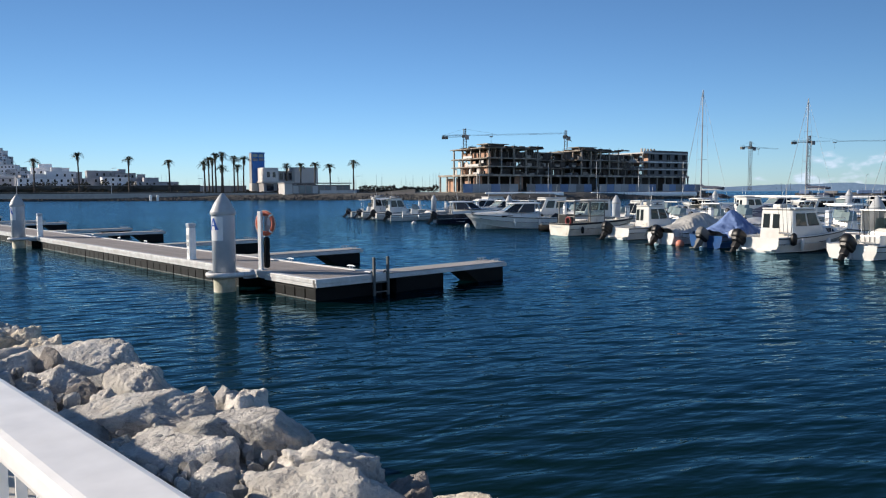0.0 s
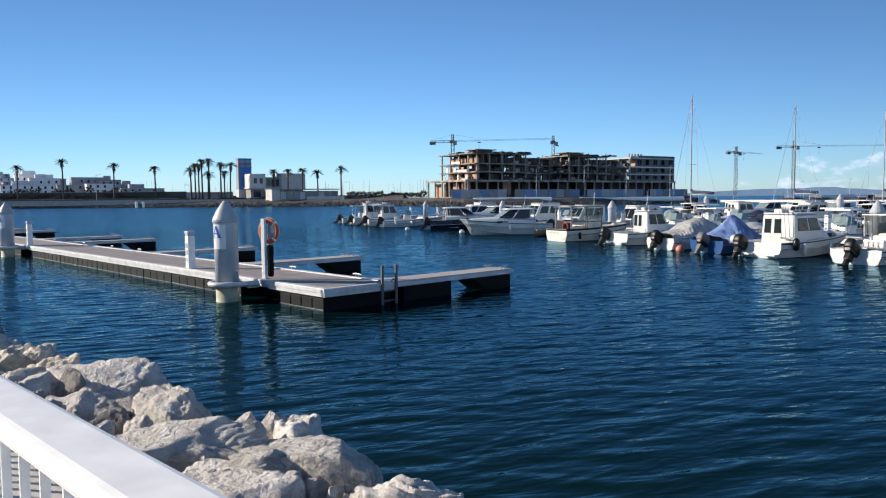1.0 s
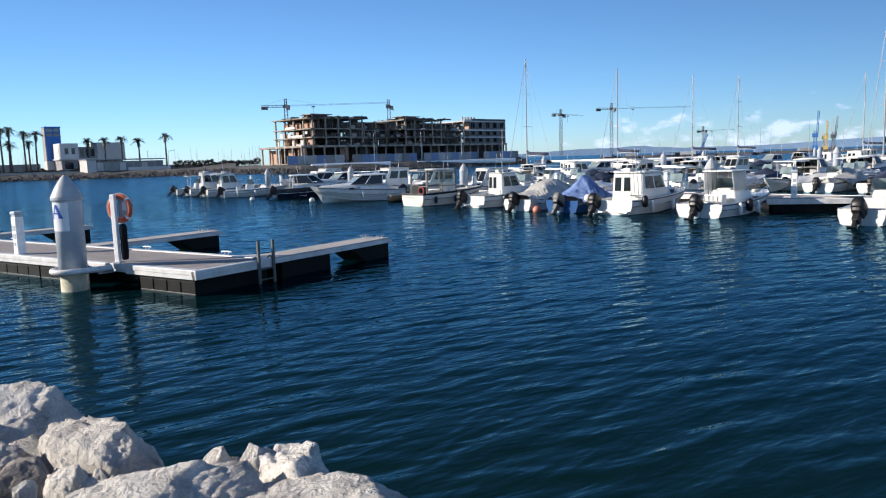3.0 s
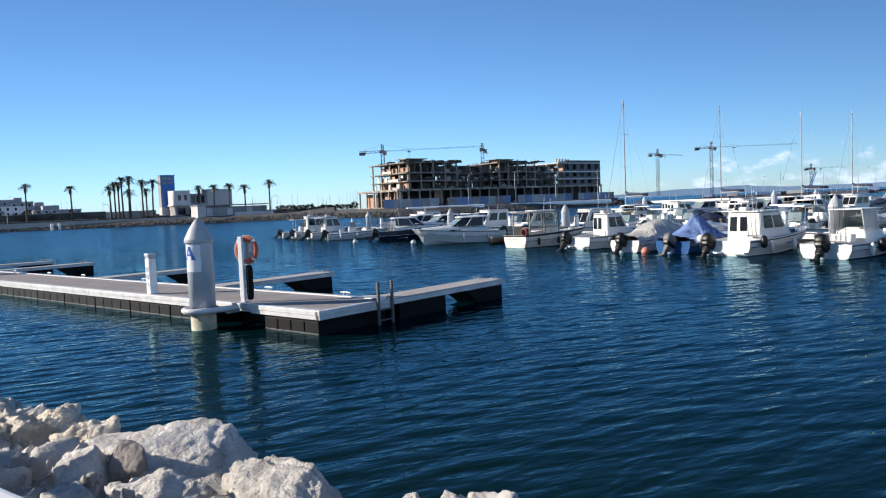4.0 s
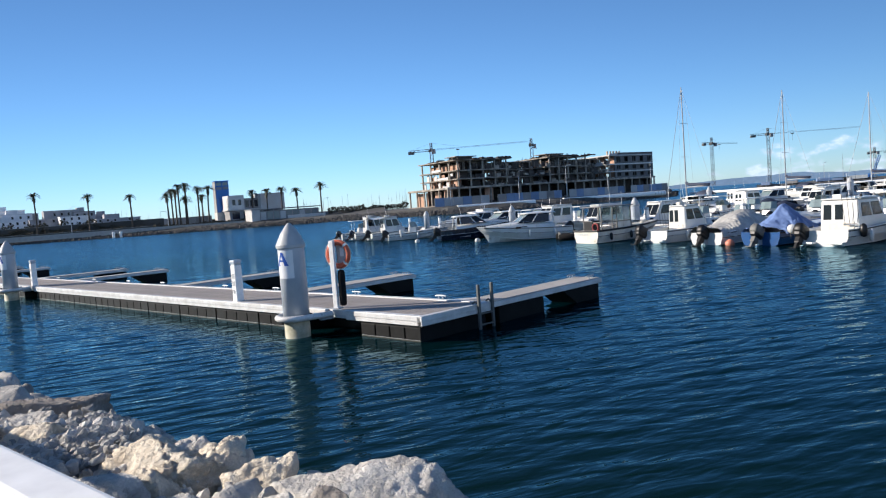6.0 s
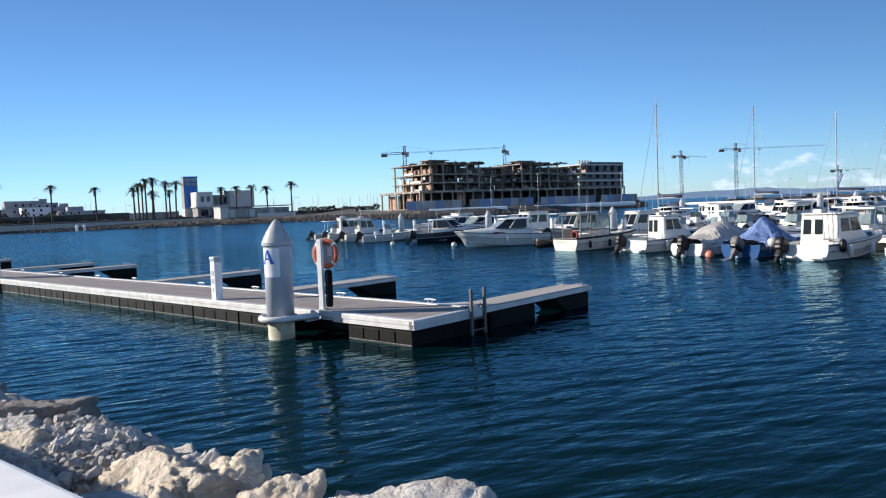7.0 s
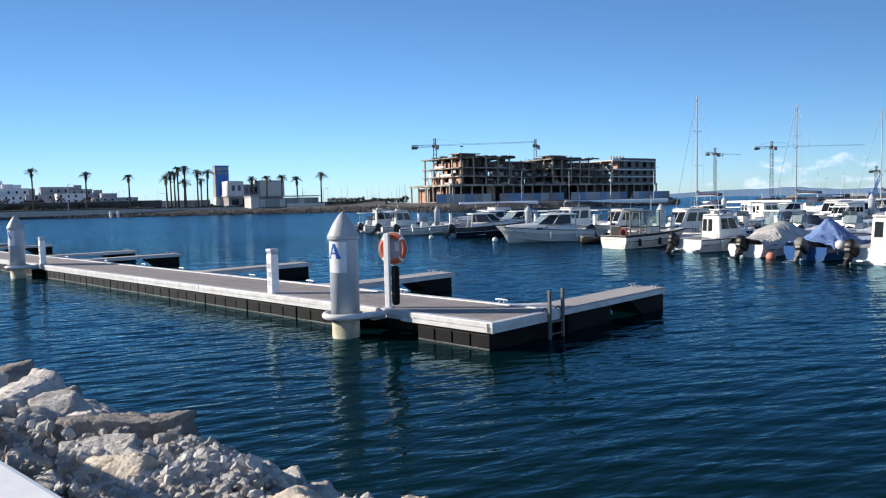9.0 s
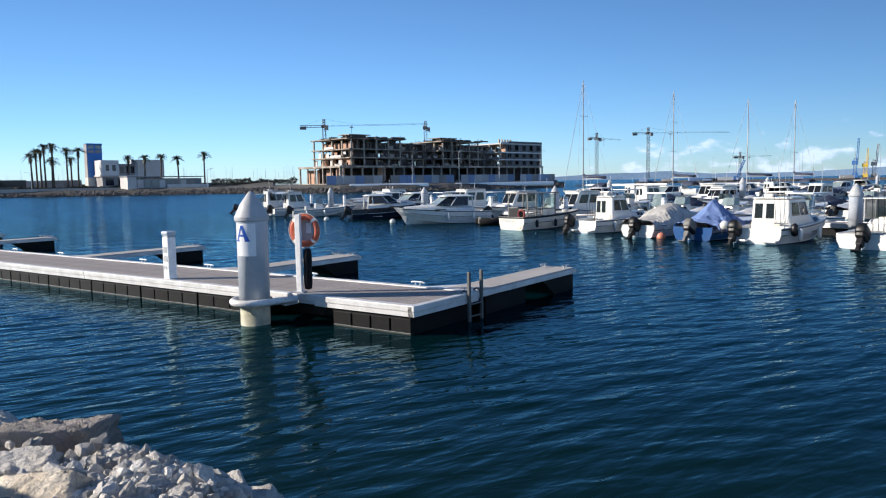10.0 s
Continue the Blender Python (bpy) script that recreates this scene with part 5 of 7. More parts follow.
def sport_cruiser(m, label, L=6.6, B=2.5, hull_mat=None, hard=True, engine=True, eng_mat=None):
    """A cruiser with a raked wrap-round windscreen under a rounded hard top, open behind."""
    th = boat_base("cabin_cruiser", label, m)
    st = hull(th, L, B, 0.85, 1.22, hull_mat or GELCOAT, GELCOAT, None, cockpit=0.36)
    # low superstructure rounded over the foredeck
    bm = bmesh.new()
    rows = []
    n = 9 if SIMPLE[0] else 15
    for i in range(n):
        t = i / (n - 1)
        y = 1.4 + (L - 2.1) * t
        half = B * 0.42 * (1 - 0.75 * t ** 2.2)
        top = 1.22 + 0.16 * math.sin(min(1, t * 1.6) * math.pi / 2) - 0.3 * max(0, t - 0.55)
        rows.append([(half * math.copysign(abs(math.cos(a)) ** 0.6, math.cos(a)), y, 0.8 + (top - 0.8) * abs(math.sin(a)) ** 0.5) for a in [math.pi * k / 10 for k in range(11)]])
    skin(bm, rows)
    part("superstructure", bm, GELCOAT, th, smooth=True)
    # the screen: sloped panes round the helm, white pillars between them
    low = [(-B * 0.4, 1.75), (-B * 0.4, 3.1), (-B * 0.27, 4.15), (B * 0.27, 4.15), (B * 0.4, 3.1), (B * 0.4, 1.75)]
    high = [(-B * 0.34, 1.7), (-B * 0.34, 2.55), (-B * 0.24, 3.2), (B * 0.24, 3.2), (B * 0.34, 2.55), (B * 0.34, 1.7)]
    z0, z1 = 1.27, 1.9
    for k in range(5):
        q = [(*low[k], z0), (*low[k + 1], z0), (*high[k + 1], z1), (*high[k], z1)]
        part("screen_pane", slab(bmesh.new(), q, 0.01), CLEAR if k == 2 else TINTED, th)
    for k in range(6):
        part("screen_pillar", rod(bmesh.new(), (*low[k], z0 - 0.03), (*high[k], z1 + 0.02), 0.045, 0.035, 8), GELCOAT, th)
    bm = bmesh.new()
    rows = []
    for i in range(9):
        t = i / 8
        y = 1.25 + 2.25 * t
        half = B * 0.4 * (1 - 0.35 * t ** 3)
        rows.append([(half * u, y, 1.9 + 0.15 * (1 - u * u) ** 0.5 * (1 - 0.6 * abs(t - 0.45))) for u in (-1, -0.94, -0.8, -0.5, 0, 0.5, 0.8, 0.94, 1)] + [(half * u, y, 1.88) for u in (0.9, 0, -0.9)])
    skin(bm, rows, close=True)
    bmesh.ops.recalc_face_normals(bm, faces=bm.faces)
    part("hard_top", bm, GELCOAT, th, smooth=True)
    for side in (-1, 1):
        part("top_post", rod(bmesh.new(), (side * B * 0.39, 1.3, 0.8), (side * B * 0.36, 1.45, 1.92), 0.05, seg=8), GELCOAT, th)
        part("side_window", boxed(side * B * 0.44 - 0.004, side * B * 0.44 + 0.004, L * 0.5, L * 0.62, 0.9, 1.04), TINTED, th)
    part("helm_console", boxed(0.1, 0.8, 2.6, 3.1, 0.5, 1.3, 0.06), GELCOAT, th)
    part("helm_seat", boxed(0.15, 0.75, 1.75, 2.2, 0.3, 1.15, 0.08), TARP_GREY, th)
    part("stern_bench", boxed(-B * 0.36, B * 0.36, 0.1, 0.6, 0.22, 0.75, 0.06), GELCOAT_OLD, th)
    bow_rail(th, st, 0.4, 0.4)
    part("aerial", rod(bmesh.new(), (0, 2.0, 2.0), (0, 1.8, 3.0), 0.012, 0.006, 6), WHITE_PAINT, th)
    if engine:
        outboard(th, 0, 0.42, -38, eng_mat, 1.0)
    for y in (1.5, 3.4):
        fender(th, -B / 2 - 0.1, y, 0.2)
    return th


def workboat(m):
    th = boat_base("workboat", "old cream workboat with an open wheelhouse frame", m)
    st = hull(th, 6.4, 2.3, 0.78, 1.05, GELCOAT_OLD, GELCOAT_OLD, BLACK_PLASTIC, cockpit=0.62, rim=0.12)
    part("engine_box", boxed(-0.75, 0.05, 0.55, 1.15, 0.22, 1.35, 0.04), BLACK_PLASTIC, th, "dark engine casing")
    # wheelhouse: four posts, framed screens, flat roof
    bm = bmesh.new()
    for x in (-0.78, 0.78):
        for y in (0.6, 1.9, 3.1):
            box(bm, x - 0.03, x + 0.03, y - 0.03, y + 0.03, 0.6, 2.15)
    for y in (0.6, 3.1):
        box(bm, -0.78, 0.78, y - 0.025, y + 0.025, 1.2, 1.26)
    for x in (-0.78, 0.78):
        box(bm, x - 0.025, x + 0.025, 0.6, 3.1, 1.2, 1.26)
    part("wheelhouse_frame", bm, FRAME_GREY, th, "weathered grey wheelhouse posts and rails")
    for x in (-0.79, 0.78):
        part("side_screen", boxed(x, x + 0.01, 1.95, 3.05, 1.27, 2.1), SHEET_GLASS, th)
    part("front_screen", boxed(-0.72, 0.72, 3.1, 3.11, 1.27, 2.1), SHEET_GLASS, th)
    part("wheelhouse_side", boxed(0.76, 0.8, 1.95, 3.05, 0.6, 1.2), GELCOAT_OLD, th)
    part("wheelhouse_roof", boxed(-0.9, 0.9, 0.45, 3.3, 2.15, 2.21, 0.02), FRAME_GREY, th)
    for side in (-1, 1):
        bm = bmesh.new()
        tube(bm, [(side * (h + 0.01), y, s - 0.03) for y, h, s, k, c, t in st[:-1]], 0.06, 6)
        part("gunwale_rubber", bm, BLACK_PLASTIC, th, "black rubber along the gunwale")
    part("gunwale_rubber", boxed(-1.05, 1.05, -0.06, 0.04, 0.7, 0.8, 0.03), BLACK_PLASTIC, th, "black rubber across the stern")
    bm = ring(bmesh.new(), (0.55, 0.3, 0.95), 0.24, 0.06, "y", 24, 8)
    part("lifebuoy", bm, RED_COVER, th, "dark red lifebuoy hung on the frame", smooth=True)
    bm = bmesh.new()
    for k, (a, b) in enumerate(((-0.75, -0.6), (-0.56, -0.38), (-0.35, -0.24), (-0.2, -0.02), (0.03, 0.2))):
        box(bm, a, b, -0.008, 0.0, 0.5, 0.58)
    part("name_lettering", bm, CAP_GREY, th, "faint unreadable name on the stern")
    bm = bmesh.new()
    rod(bm, (0.3, 2.9, 2.2), (0.3, 2.9, 3.1), 0.015, 0.008, 6)
    part("aerial", bm, WHITE_PAINT, th)
    for y in (0.9, 2.6, 4.0):
        fender(th, 1.25, y, 0.15, BLACK_PLASTIC, 0.4)
    return th


def draped(parent, L, B, ridge, mat, y0, y1, drop=0.3, seed=1, name="cover", peak=0.5, round_=1.25):
    """A boat cover sagging from its supports down to the gunwales, with crumpled folds and a hanging hem."""
    bm = bmesh.new()
    ny, nx = (30, 17) if SIMPLE[0] else (110, 61)
    rows = []
    for j in range(ny):
        v = j / (ny - 1)
        y = y0 + (y1 - y0) * v
        top = 0.86 + (ridge - 0.86) * math.exp(-((v - peak) / 0.27) ** 2) + 0.12 * noise.noise((v * 5, seed, 0.0)) * (1 - abs(2 * v - 1))
        row = []
        for i in range(nx):
            u = i / (nx - 1) * 2 - 1
            half = B / 2 * (1.04 - 0.5 * max(0, v - 0.6) ** 1.5)
            au = abs(u)
            z = 0.68 + (top - 0.68) * (1 - au ** round_) - 0.1 * math.sin(math.pi * au) * (1.6 - round_)
            if au > 0.84:
                z -= drop * (au - 0.84) / 0.16 * (0.8 + 0.5 * noise.noise((v * 7, u, seed + 2.0)))
            warp = v * 7 + 0.9 * noise.noise((u * 1.7, v * 3, seed)) + 0.6 * u
            fold = (0.02 + 0.075 * au) * (1 - 3.2 * abs(noise.noise((warp, seed * 1.3, 0.4))))
            fold += (0.012 + 0.03 * au) * (1 - 3 * abs(noise.noise((warp * 2.7, u * 1.3, seed + 4.0))))
            fold += 0.05 * noise.noise((u * 3, v * 6, seed + 1.0)) + 0.025 * noise.noise((u * 9, v * 16, seed))
            row.append((u * half + 0.5 * fold * (1 if u > 0 else -1), y + 0.05 * noise.noise((u * 4, v * 5, seed + 7.0)), z + fold))
        rows.append(row)
    skin(bm, rows)
    if not SIMPLE[0]:
        for side in (-1, 1):
            for k in range(4):
                yy = y0 + (y1 - y0) * (0.1 + 0.18 * k)
                part("tie_rope", rod(bmesh.new(), (side * B * 0.5, yy, 0.78), (side * B * 0.5, yy + 0.06, 0.28), 0.012, seg=5), ROPE, parent)
    return part(name, bm, mat, parent, smooth=True)


def covered_boat(m, label, mat, L=5.2, B=2.1, ridge=1.35, hull_mat=None, eng_mat=None, y0=-0.1, y1=4.6, peak=0.5, seed=1, engines=1, round_=1.25):
    th = boat_base("covered_boat", label, m)
    hull(th, L, B, 0.65, 0.95, hull_mat or GELCOAT, GELCOAT, None, cockpit=0.5)
    draped(th, L, B, ridge, mat, y0, y1, seed=seed, peak=peak, round_=round_)
    for k in range(engines):
        outboard(th, (k - (engines - 1) / 2) * 0.6, 0.34, -34, eng_mat, 1.0)
    return th


def sail_yacht(m, label, L=10.5, mast=16.5, boom=True):
    th = boat_base("sailing_yacht", label, m, "yacht")
    st = hull(th, L, L * 0.3, 1.0, 1.25, GELCOAT, GELCOAT, NAVY, cockpit=0.25)
    house_on(th, (L * 0.1, L * 0.3, L * 0.66), (L * 0.08, L * 0.32, L * 0.6), 1.05, 1.5, GELCOAT, [("L", 0.1, 0.4, 0.3, 0.8), ("R", 0.1, 0.4, 0.3, 0.8), ("L", 0.5, 0.85, 0.3, 0.8), ("R", 0.5, 0.85, 0.3, 0.8)], roof=0)
    my = L * 0.56
    bm = bmesh.new()
    rod(bm, (0, my, 1.4), (0, my, mast), 0.11, 0.075, 8)
    part("mast", bm, MAST_ALU, th)
    bm = bmesh.new()
    for z in (mast * 0.42, mast * 0.7):
        rod(bm, (-0.85, my - 0.1, z), (0.85, my - 0.1, z), 0.03, seg=6)
    part("spreader", bm, MAST_ALU, th)
    bm = bmesh.new()
    rod(bm, (0, my, mast - 0.1), (0, L - 0.2, 1.3), 0.035, seg=5)
    rod(bm, (0, my, mast - 0.1), (0, 0.1, 1.2), 0.018, seg=5)
    for x in (-1, 1):
        rod(bm, (0, my, mast - 0.3), (0.85 * x, my - 0.1, mast * 0.7), 0.016, seg=5)
        rod(bm, (0.85 * x, my - 0.1, mast * 0.7), (L * 0.14 * x, my - 0.2, 1.1), 0.016, seg=5)
    part("rigging", bm, CAP_GREY, th)
    if boom:
        bm = bmesh.new()
        rod(bm, (0, my - 0.1, 3.0), (0, my - L * 0.45, 3.1), 0.07, seg=8)
        part("boom", bm, MAST_ALU, th)
        bm = bmesh.new()
        tube(bm, [(0, my - 0.05, 3.75), (0, my - 0.5, 3.45), (0, my - L * 0.25, 3.35), (0, my - L * 0.45, 3.2)], 0.22, 8)
        part("sail_cover", bm, TARP_NAVY, th, "dark sail cover on the boom", smooth=True)
    bm = bmesh.new()
    rows = []
    for j in range(7):
        v = j / 6
        rows.append([(L * 0.12 * math.sin(a), L * (0.1 + 0.2 * v), 1.5 + 0.95 * math.cos(a) * (0.75 + 0.25 * math.sin(v * math.pi))) for a in [radians(-80 + 160 * k / 10) for k in range(11)]])
    skin(bm, rows)
    part("sprayhood", bm, TARP_NAVY, th, smooth=True)
    return th


def clutter(m, items):
    """Loose deck gear: crates, a rod holder with rods, a coiled line, a dark spare fender."""
    for kind, x, y, z in items:
        if kind == "crate":
            th = tagged(part("fish_crate", boxed(-0.28, 0.28, -0.2, 0.2, 0, 0.26, 0.02), CAP_GREY), "grey plastic fish crate on a boat deck", "crate", "deck crates")
            th.matrix_basis = m @ pose(x, y, z, 0, 0, 12)
        elif kind == "rods":
            th = tagged(empty("fishing_rods", m @ pose(x, y, z)), "upright fishing rods in a boat's rod holder", "fishing rods", "fishing rods")
            part("holder", boxed(-0.35, 0.35, -0.03, 0.03, 0, 0.06), STAINLESS, th)
            for k in range(4):
                part("rod", rod(bmesh.new(), (-0.3 + 0.2 * k, 0, 0.02), (-0.36 + 0.24 * k, -0.25, 2.1 + 0.2 * (k % 2)), 0.011, 0.004, 5), BLACK_PLASTIC, th)
        elif kind == "coil":
            bm = bmesh.new()
            for k in range(4):
                ring(bm, (0, 0, 0.03 + 0.035 * k), 0.16 + 0.01 * (k % 2), 0.02, "z", 20, 6)
            th = tagged(part("rope_coil", bm, ROPE), "coiled pale mooring rope on a boat deck", "rope", "rope coils")
            th.matrix_basis = m @ pose(x, y, z)
        elif kind == "fender":
            bm = bmesh.new()
            lathe(bm, [(0.03, 0.0), (0.13, 0.06), (0.15, 0.3), (0.13, 0.5), (0.03, 0.58)], 14)
            th = tagged(part("boat_fender", bm, BLACK_PLASTIC, smooth=True), "dark inflatable fender hung on a boat's side", "fender", "loose fenders")
            th.matrix_basis = m @ pose(x, y, z)
        elif kind == "canopy":
            th = tagged(empty("bimini_canopy", m @ pose(x, y, z)), "cloth sun canopy on a steel frame over a boat", "canopy", "boat canopies")
            bm = bmesh.new()
            rows = [[(xx, yy, 1.75 - 0.16 * xx * xx + 0.04 * math.sin(yy * 5)) for xx in (-0.95, -0.6, -0.2, 0.2, 0.6, 0.95)] for yy in (-0.8, -0.4, 0, 0.4, 0.8)]
            skin(bm, rows)
            part("cloth", bm, GELCOAT, th)
            for xx in (-0.95, 0.95):
                for yy in (-0.75, 0.75):
                    part("stay", rod(bmesh.new(), (xx, yy * 0.2, 0), (xx, yy, 1.62), 0.014, seg=6), STAINLESS, th)


ROW = -20.0     # degrees: the boats of the second pontoon head this much right of +y
cabin_boat(pose(2.95, 22.8, 0, 0, 0, ROW), "white fishing cruiser with two cabin windows and black outboard", L=6.3, B=2.5, cab_y=(1.2, 3.0), cab_h=1.5, eng_x=-0.85, cab_w=0.37)
open_boat(pose(7.1, 21.6, 0, 0, 0, ROW), "white open boat with hazed plastic shelter and black outboard", L=6.2, B=2.4, top=False, shelter=True)
covered_boat(pose(0.0, 24.0, 0, 0, 0, ROW), "boat under a faded blue tarpaulin with blue hull", TARP_BLUE, L=5.4, B=2.3, ridge=1.85, hull_mat=BLUE_HULL, eng_mat=FRAME_GREY, peak=0.5, seed=3, y0=0.25, y1=3.5, round_=1.15)
covered_boat(pose(-2.9, 25.0, 0, 0, 0, ROW), "boat under a crumpled grey cover with black outboard", TARP_GREY, L=5.2, B=2.2, ridge=1.65, peak=0.6, seed=5, round_=1.9)
cabin_boat(pose(-6.55, 27.0, 0, 0, 0, ROW - 4), "white motor boat with small wheelhouse and black outboard", L=6.2, B=2.3, cab_y=(1.7, 2.9), cab_h=1.5, eng_x=-0.75, cab_w=0.3)
workboat(pose(-11.4, 28.1, 0, 0, 0, ROW + 2))
sport_cruiser(pose(-17.4, 36.2, 0, 0, 0, 141), "white cabin cruiser with raked windscreen moored bow outward", L=7.0, B=2.6)
sport_cruiser(pose(-30.0, 36.2, 0, 0, 0, ROW - 22), "navy hulled cruiser with white hard top and black outboard", L=6.2, B=2.5, hull_mat=NAVY)
open_boat(pose(-38.6, 38.6, 0, 0, 0, ROW - 20), "white open boat with a dark cover over its bow", L=6.0, B=2.2, top=False)
cabin_boat(pose(-42.4, 39.9, 0, 0, 0, ROW - 8), "white cabin boat with raised outboard at the pontoon end", L=5.8, B=2.3, cab_y=(1.4, 2.8), cab_h=1.75, tilt=-48)
cabin_boat(pose(-46.6, 41.6, 0, 0, 0, ROW - 8), "white cabin boat with dark outboard at the pontoon end", L=5.8, B=2.3, eng_mat=NAVY, cab_y=(1.3, 2.8), cab_h=1.85, tilt=-45)
open_boat(pose(-51.2, 43.9, 0, 0, 0, ROW - 8), "white open boat with hard top at the pontoon end", L=5.6, B=2.2, top=True, tilt=-42, eng_mat=NAVY)
open_boat(pose(13.2, 19.0, 0, 0, 0, ROW), "small white boat with outboard beside the finger pontoon", L=4.6, B=1.8, top=False)


HB, IB, EB = pose(2.95, 22.8, 0, 0, 0, ROW), pose(7.1, 21.6, 0, 0, 0, ROW), pose(-6.55, 27.0, 0, 0, 0, ROW - 4)
clutter(HB, [("rods", 0.7, 1.0, 0.85), ("fender", 1.36, 0.7, 0.35), ("crate", -0.5, 0.6, 0.22), ("coil", 0.2, 5.2, 1.0), ("fender", -1.1, 0.0, 0.3)])
clutter(IB, [("crate", -0.6, 0.9, 0.23), ("rods", 0.0, 1.05, 0.62), ("coil", 0.3, 4.6, 0.88), ("fender", 1.3, 2.0, 0.2)])
clutter(EB, [("rods", -0.6, 1.4, 0.8), ("crate", 0.5, 0.7, 0.22), ("coil", 0.0, 4.9, 1.0)])
clutter(pose(-11.4, 28.1, 0, 0, 0, ROW + 2), [("crate", 0.4, 4.0, 0.22), ("crate", -0.5, 4.3, 0.22), ("coil", 0, 5.0, 0.9)])
clutter(pose(-42.4, 39.9, 0, 0, 0, ROW - 8), [("canopy", 0, 0.8, 0.5), ("crate", 0.4, 0.6, 0.22)])
clutter(pose(-38.6, 38.6, 0, 0, 0, ROW - 20), [("crate", 0.4, 0.9, 0.22), ("coil", 0, 4.2, 0.85)])


def inflatable(m):
    """A small dark rubber tender: two side tubes joined at the bow, a floor and a transom."""
    th = boat_base("rubber_tender", "small dark inflatable tender moored beside a workboat", m)
    bm = bmesh.new()
    pts = [(-0.62, 0, 0.2), (-0.64, 1.2, 0.21), (-0.55, 2.0, 0.24), (-0.28, 2.55, 0.3), (0, 2.7, 0.33), (0.28, 2.55, 0.3), (0.55, 2.0, 0.24), (0.64, 1.2, 0.21), (0.62, 0, 0.2)]
    tube(bm, pts, 0.2, 12)
    part("tube", bm, SOFT_BLACK, th, smooth=True)
    part("floor_board", boxed(-0.5, 0.5, 0.1, 2.3, 0.1, 0.16, 0.01), FRAME_GREY, th)
    part("transom", boxed(-0.5, 0.5, 0.12, 0.18, 0.05, 0.5, 0.02), FRAME_GREY, th)
    part("thwart", boxed(-0.6, 0.6, 1.0, 1.25, 0.32, 0.37, 0.01), FRAME_GREY, th)
    return th


inflatable(pose(-16.0, 32.4, 0, 0, 0, ROW - 30))


def mooring_ball(m, mat, label):
    bm = bmesh.new()
    bmesh.ops.create_uvsphere(bm, u_segments=20, v_segments=12, radius=0.22)
    ob = part("mooring_buoy", bm, mat, None, smooth=True)
    ob.matrix_basis = m
    return tagged(ob, label, "buoy", "mooring buoys")


BUOY_PINK = material("faded_pink_buoy", (0.6, 0.22, 0.14), 0.5)
mooring_ball(pose(-1.6, 24.6, 0.08), BUOY_PINK, "faded orange mooring buoy floating by the boats")
mooring_ball(pose(1.5, 23.7, 0.75), GELCOAT, "white round fender buoy hung at a boat's stern")
mooring_ball(pose(-23.5, 33.0, 0.08), GELCOAT, "white mooring buoy floating by the boats")
mooring_ball(pose(-31.0, 34.4, 0.08), GELCOAT, "white mooring buoy floating by the boats")

# ---- pontoon B and the berths behind it ----
PB = Matrix.Translation((6.5, 28.6, 0)) @ pose(0, 0, 0, 0, 0, 180 - 24 - 180)


def plain_pontoon(m, x0, x1, wide=2.0, label="long white edged pontoon among the berths"):
    th = tagged(empty("berth_pontoon", m), label, "pontoon", "berth pontoons")
    n = max(1, round((x1 - x0) / 10))
    w = (x1 - x0) / n
    for k in range(n):
        part("deck_section", boxed(x0 + k * w + 0.02, x0 + (k + 1) * w - 0.02, 0.1, wide - 0.1, 0.4, 0.57, 0.01), PLANK, th)
        part("edge_beam", boxed(x0 + k * w + 0.02, x0 + (k + 1) * w - 0.02, -0.02, 0.1, 0.36, 0.6, 0.015), DECK_WHITE, th)
        part("edge_beam", boxed(x0 + k * w + 0.02, x0 + (k + 1) * w - 0.02, wide - 0.1, wide + 0.02, 0.36, 0.6, 0.015), DECK_WHITE, th)
        part("float_block", boxed(x0 + k * w + 0.3, x0 + (k + 1) * w - 0.3, 0.12, wide - 0.12, -0.3, 0.4, 0.02), FLOAT_BLACK, th)
    return th


plain_pontoon(PB, -66, 26)
plain_pontoon(pose(9.5, 24.9, 0, 0, 0, 12), 0, 16, 1.6, "white finger pontoon with dark float between two boats")
pedestal(pose(10.6, 25.7, 0.6), 1.3)
for k in range(8):
    pedestal(PB @ pose(-3 - 8.4 * k, 0.4, 0.575), 1.2)
for k, fx in enumerate((-7.5, -17.5, -28.5, -36.5, -47)):
    m = PB @ pose(fx, 0, 0, 0, 0, 180)
    finger(m, 5.6, 0.9)
for px, py in ((0.3, -0.45), (-20.0, -0.45), (-36.5, -0.45), (-55, -0.45), (20, -0.45)):
    pile(PB @ pose(px, py, 0), top=2.55, radius=0.3)

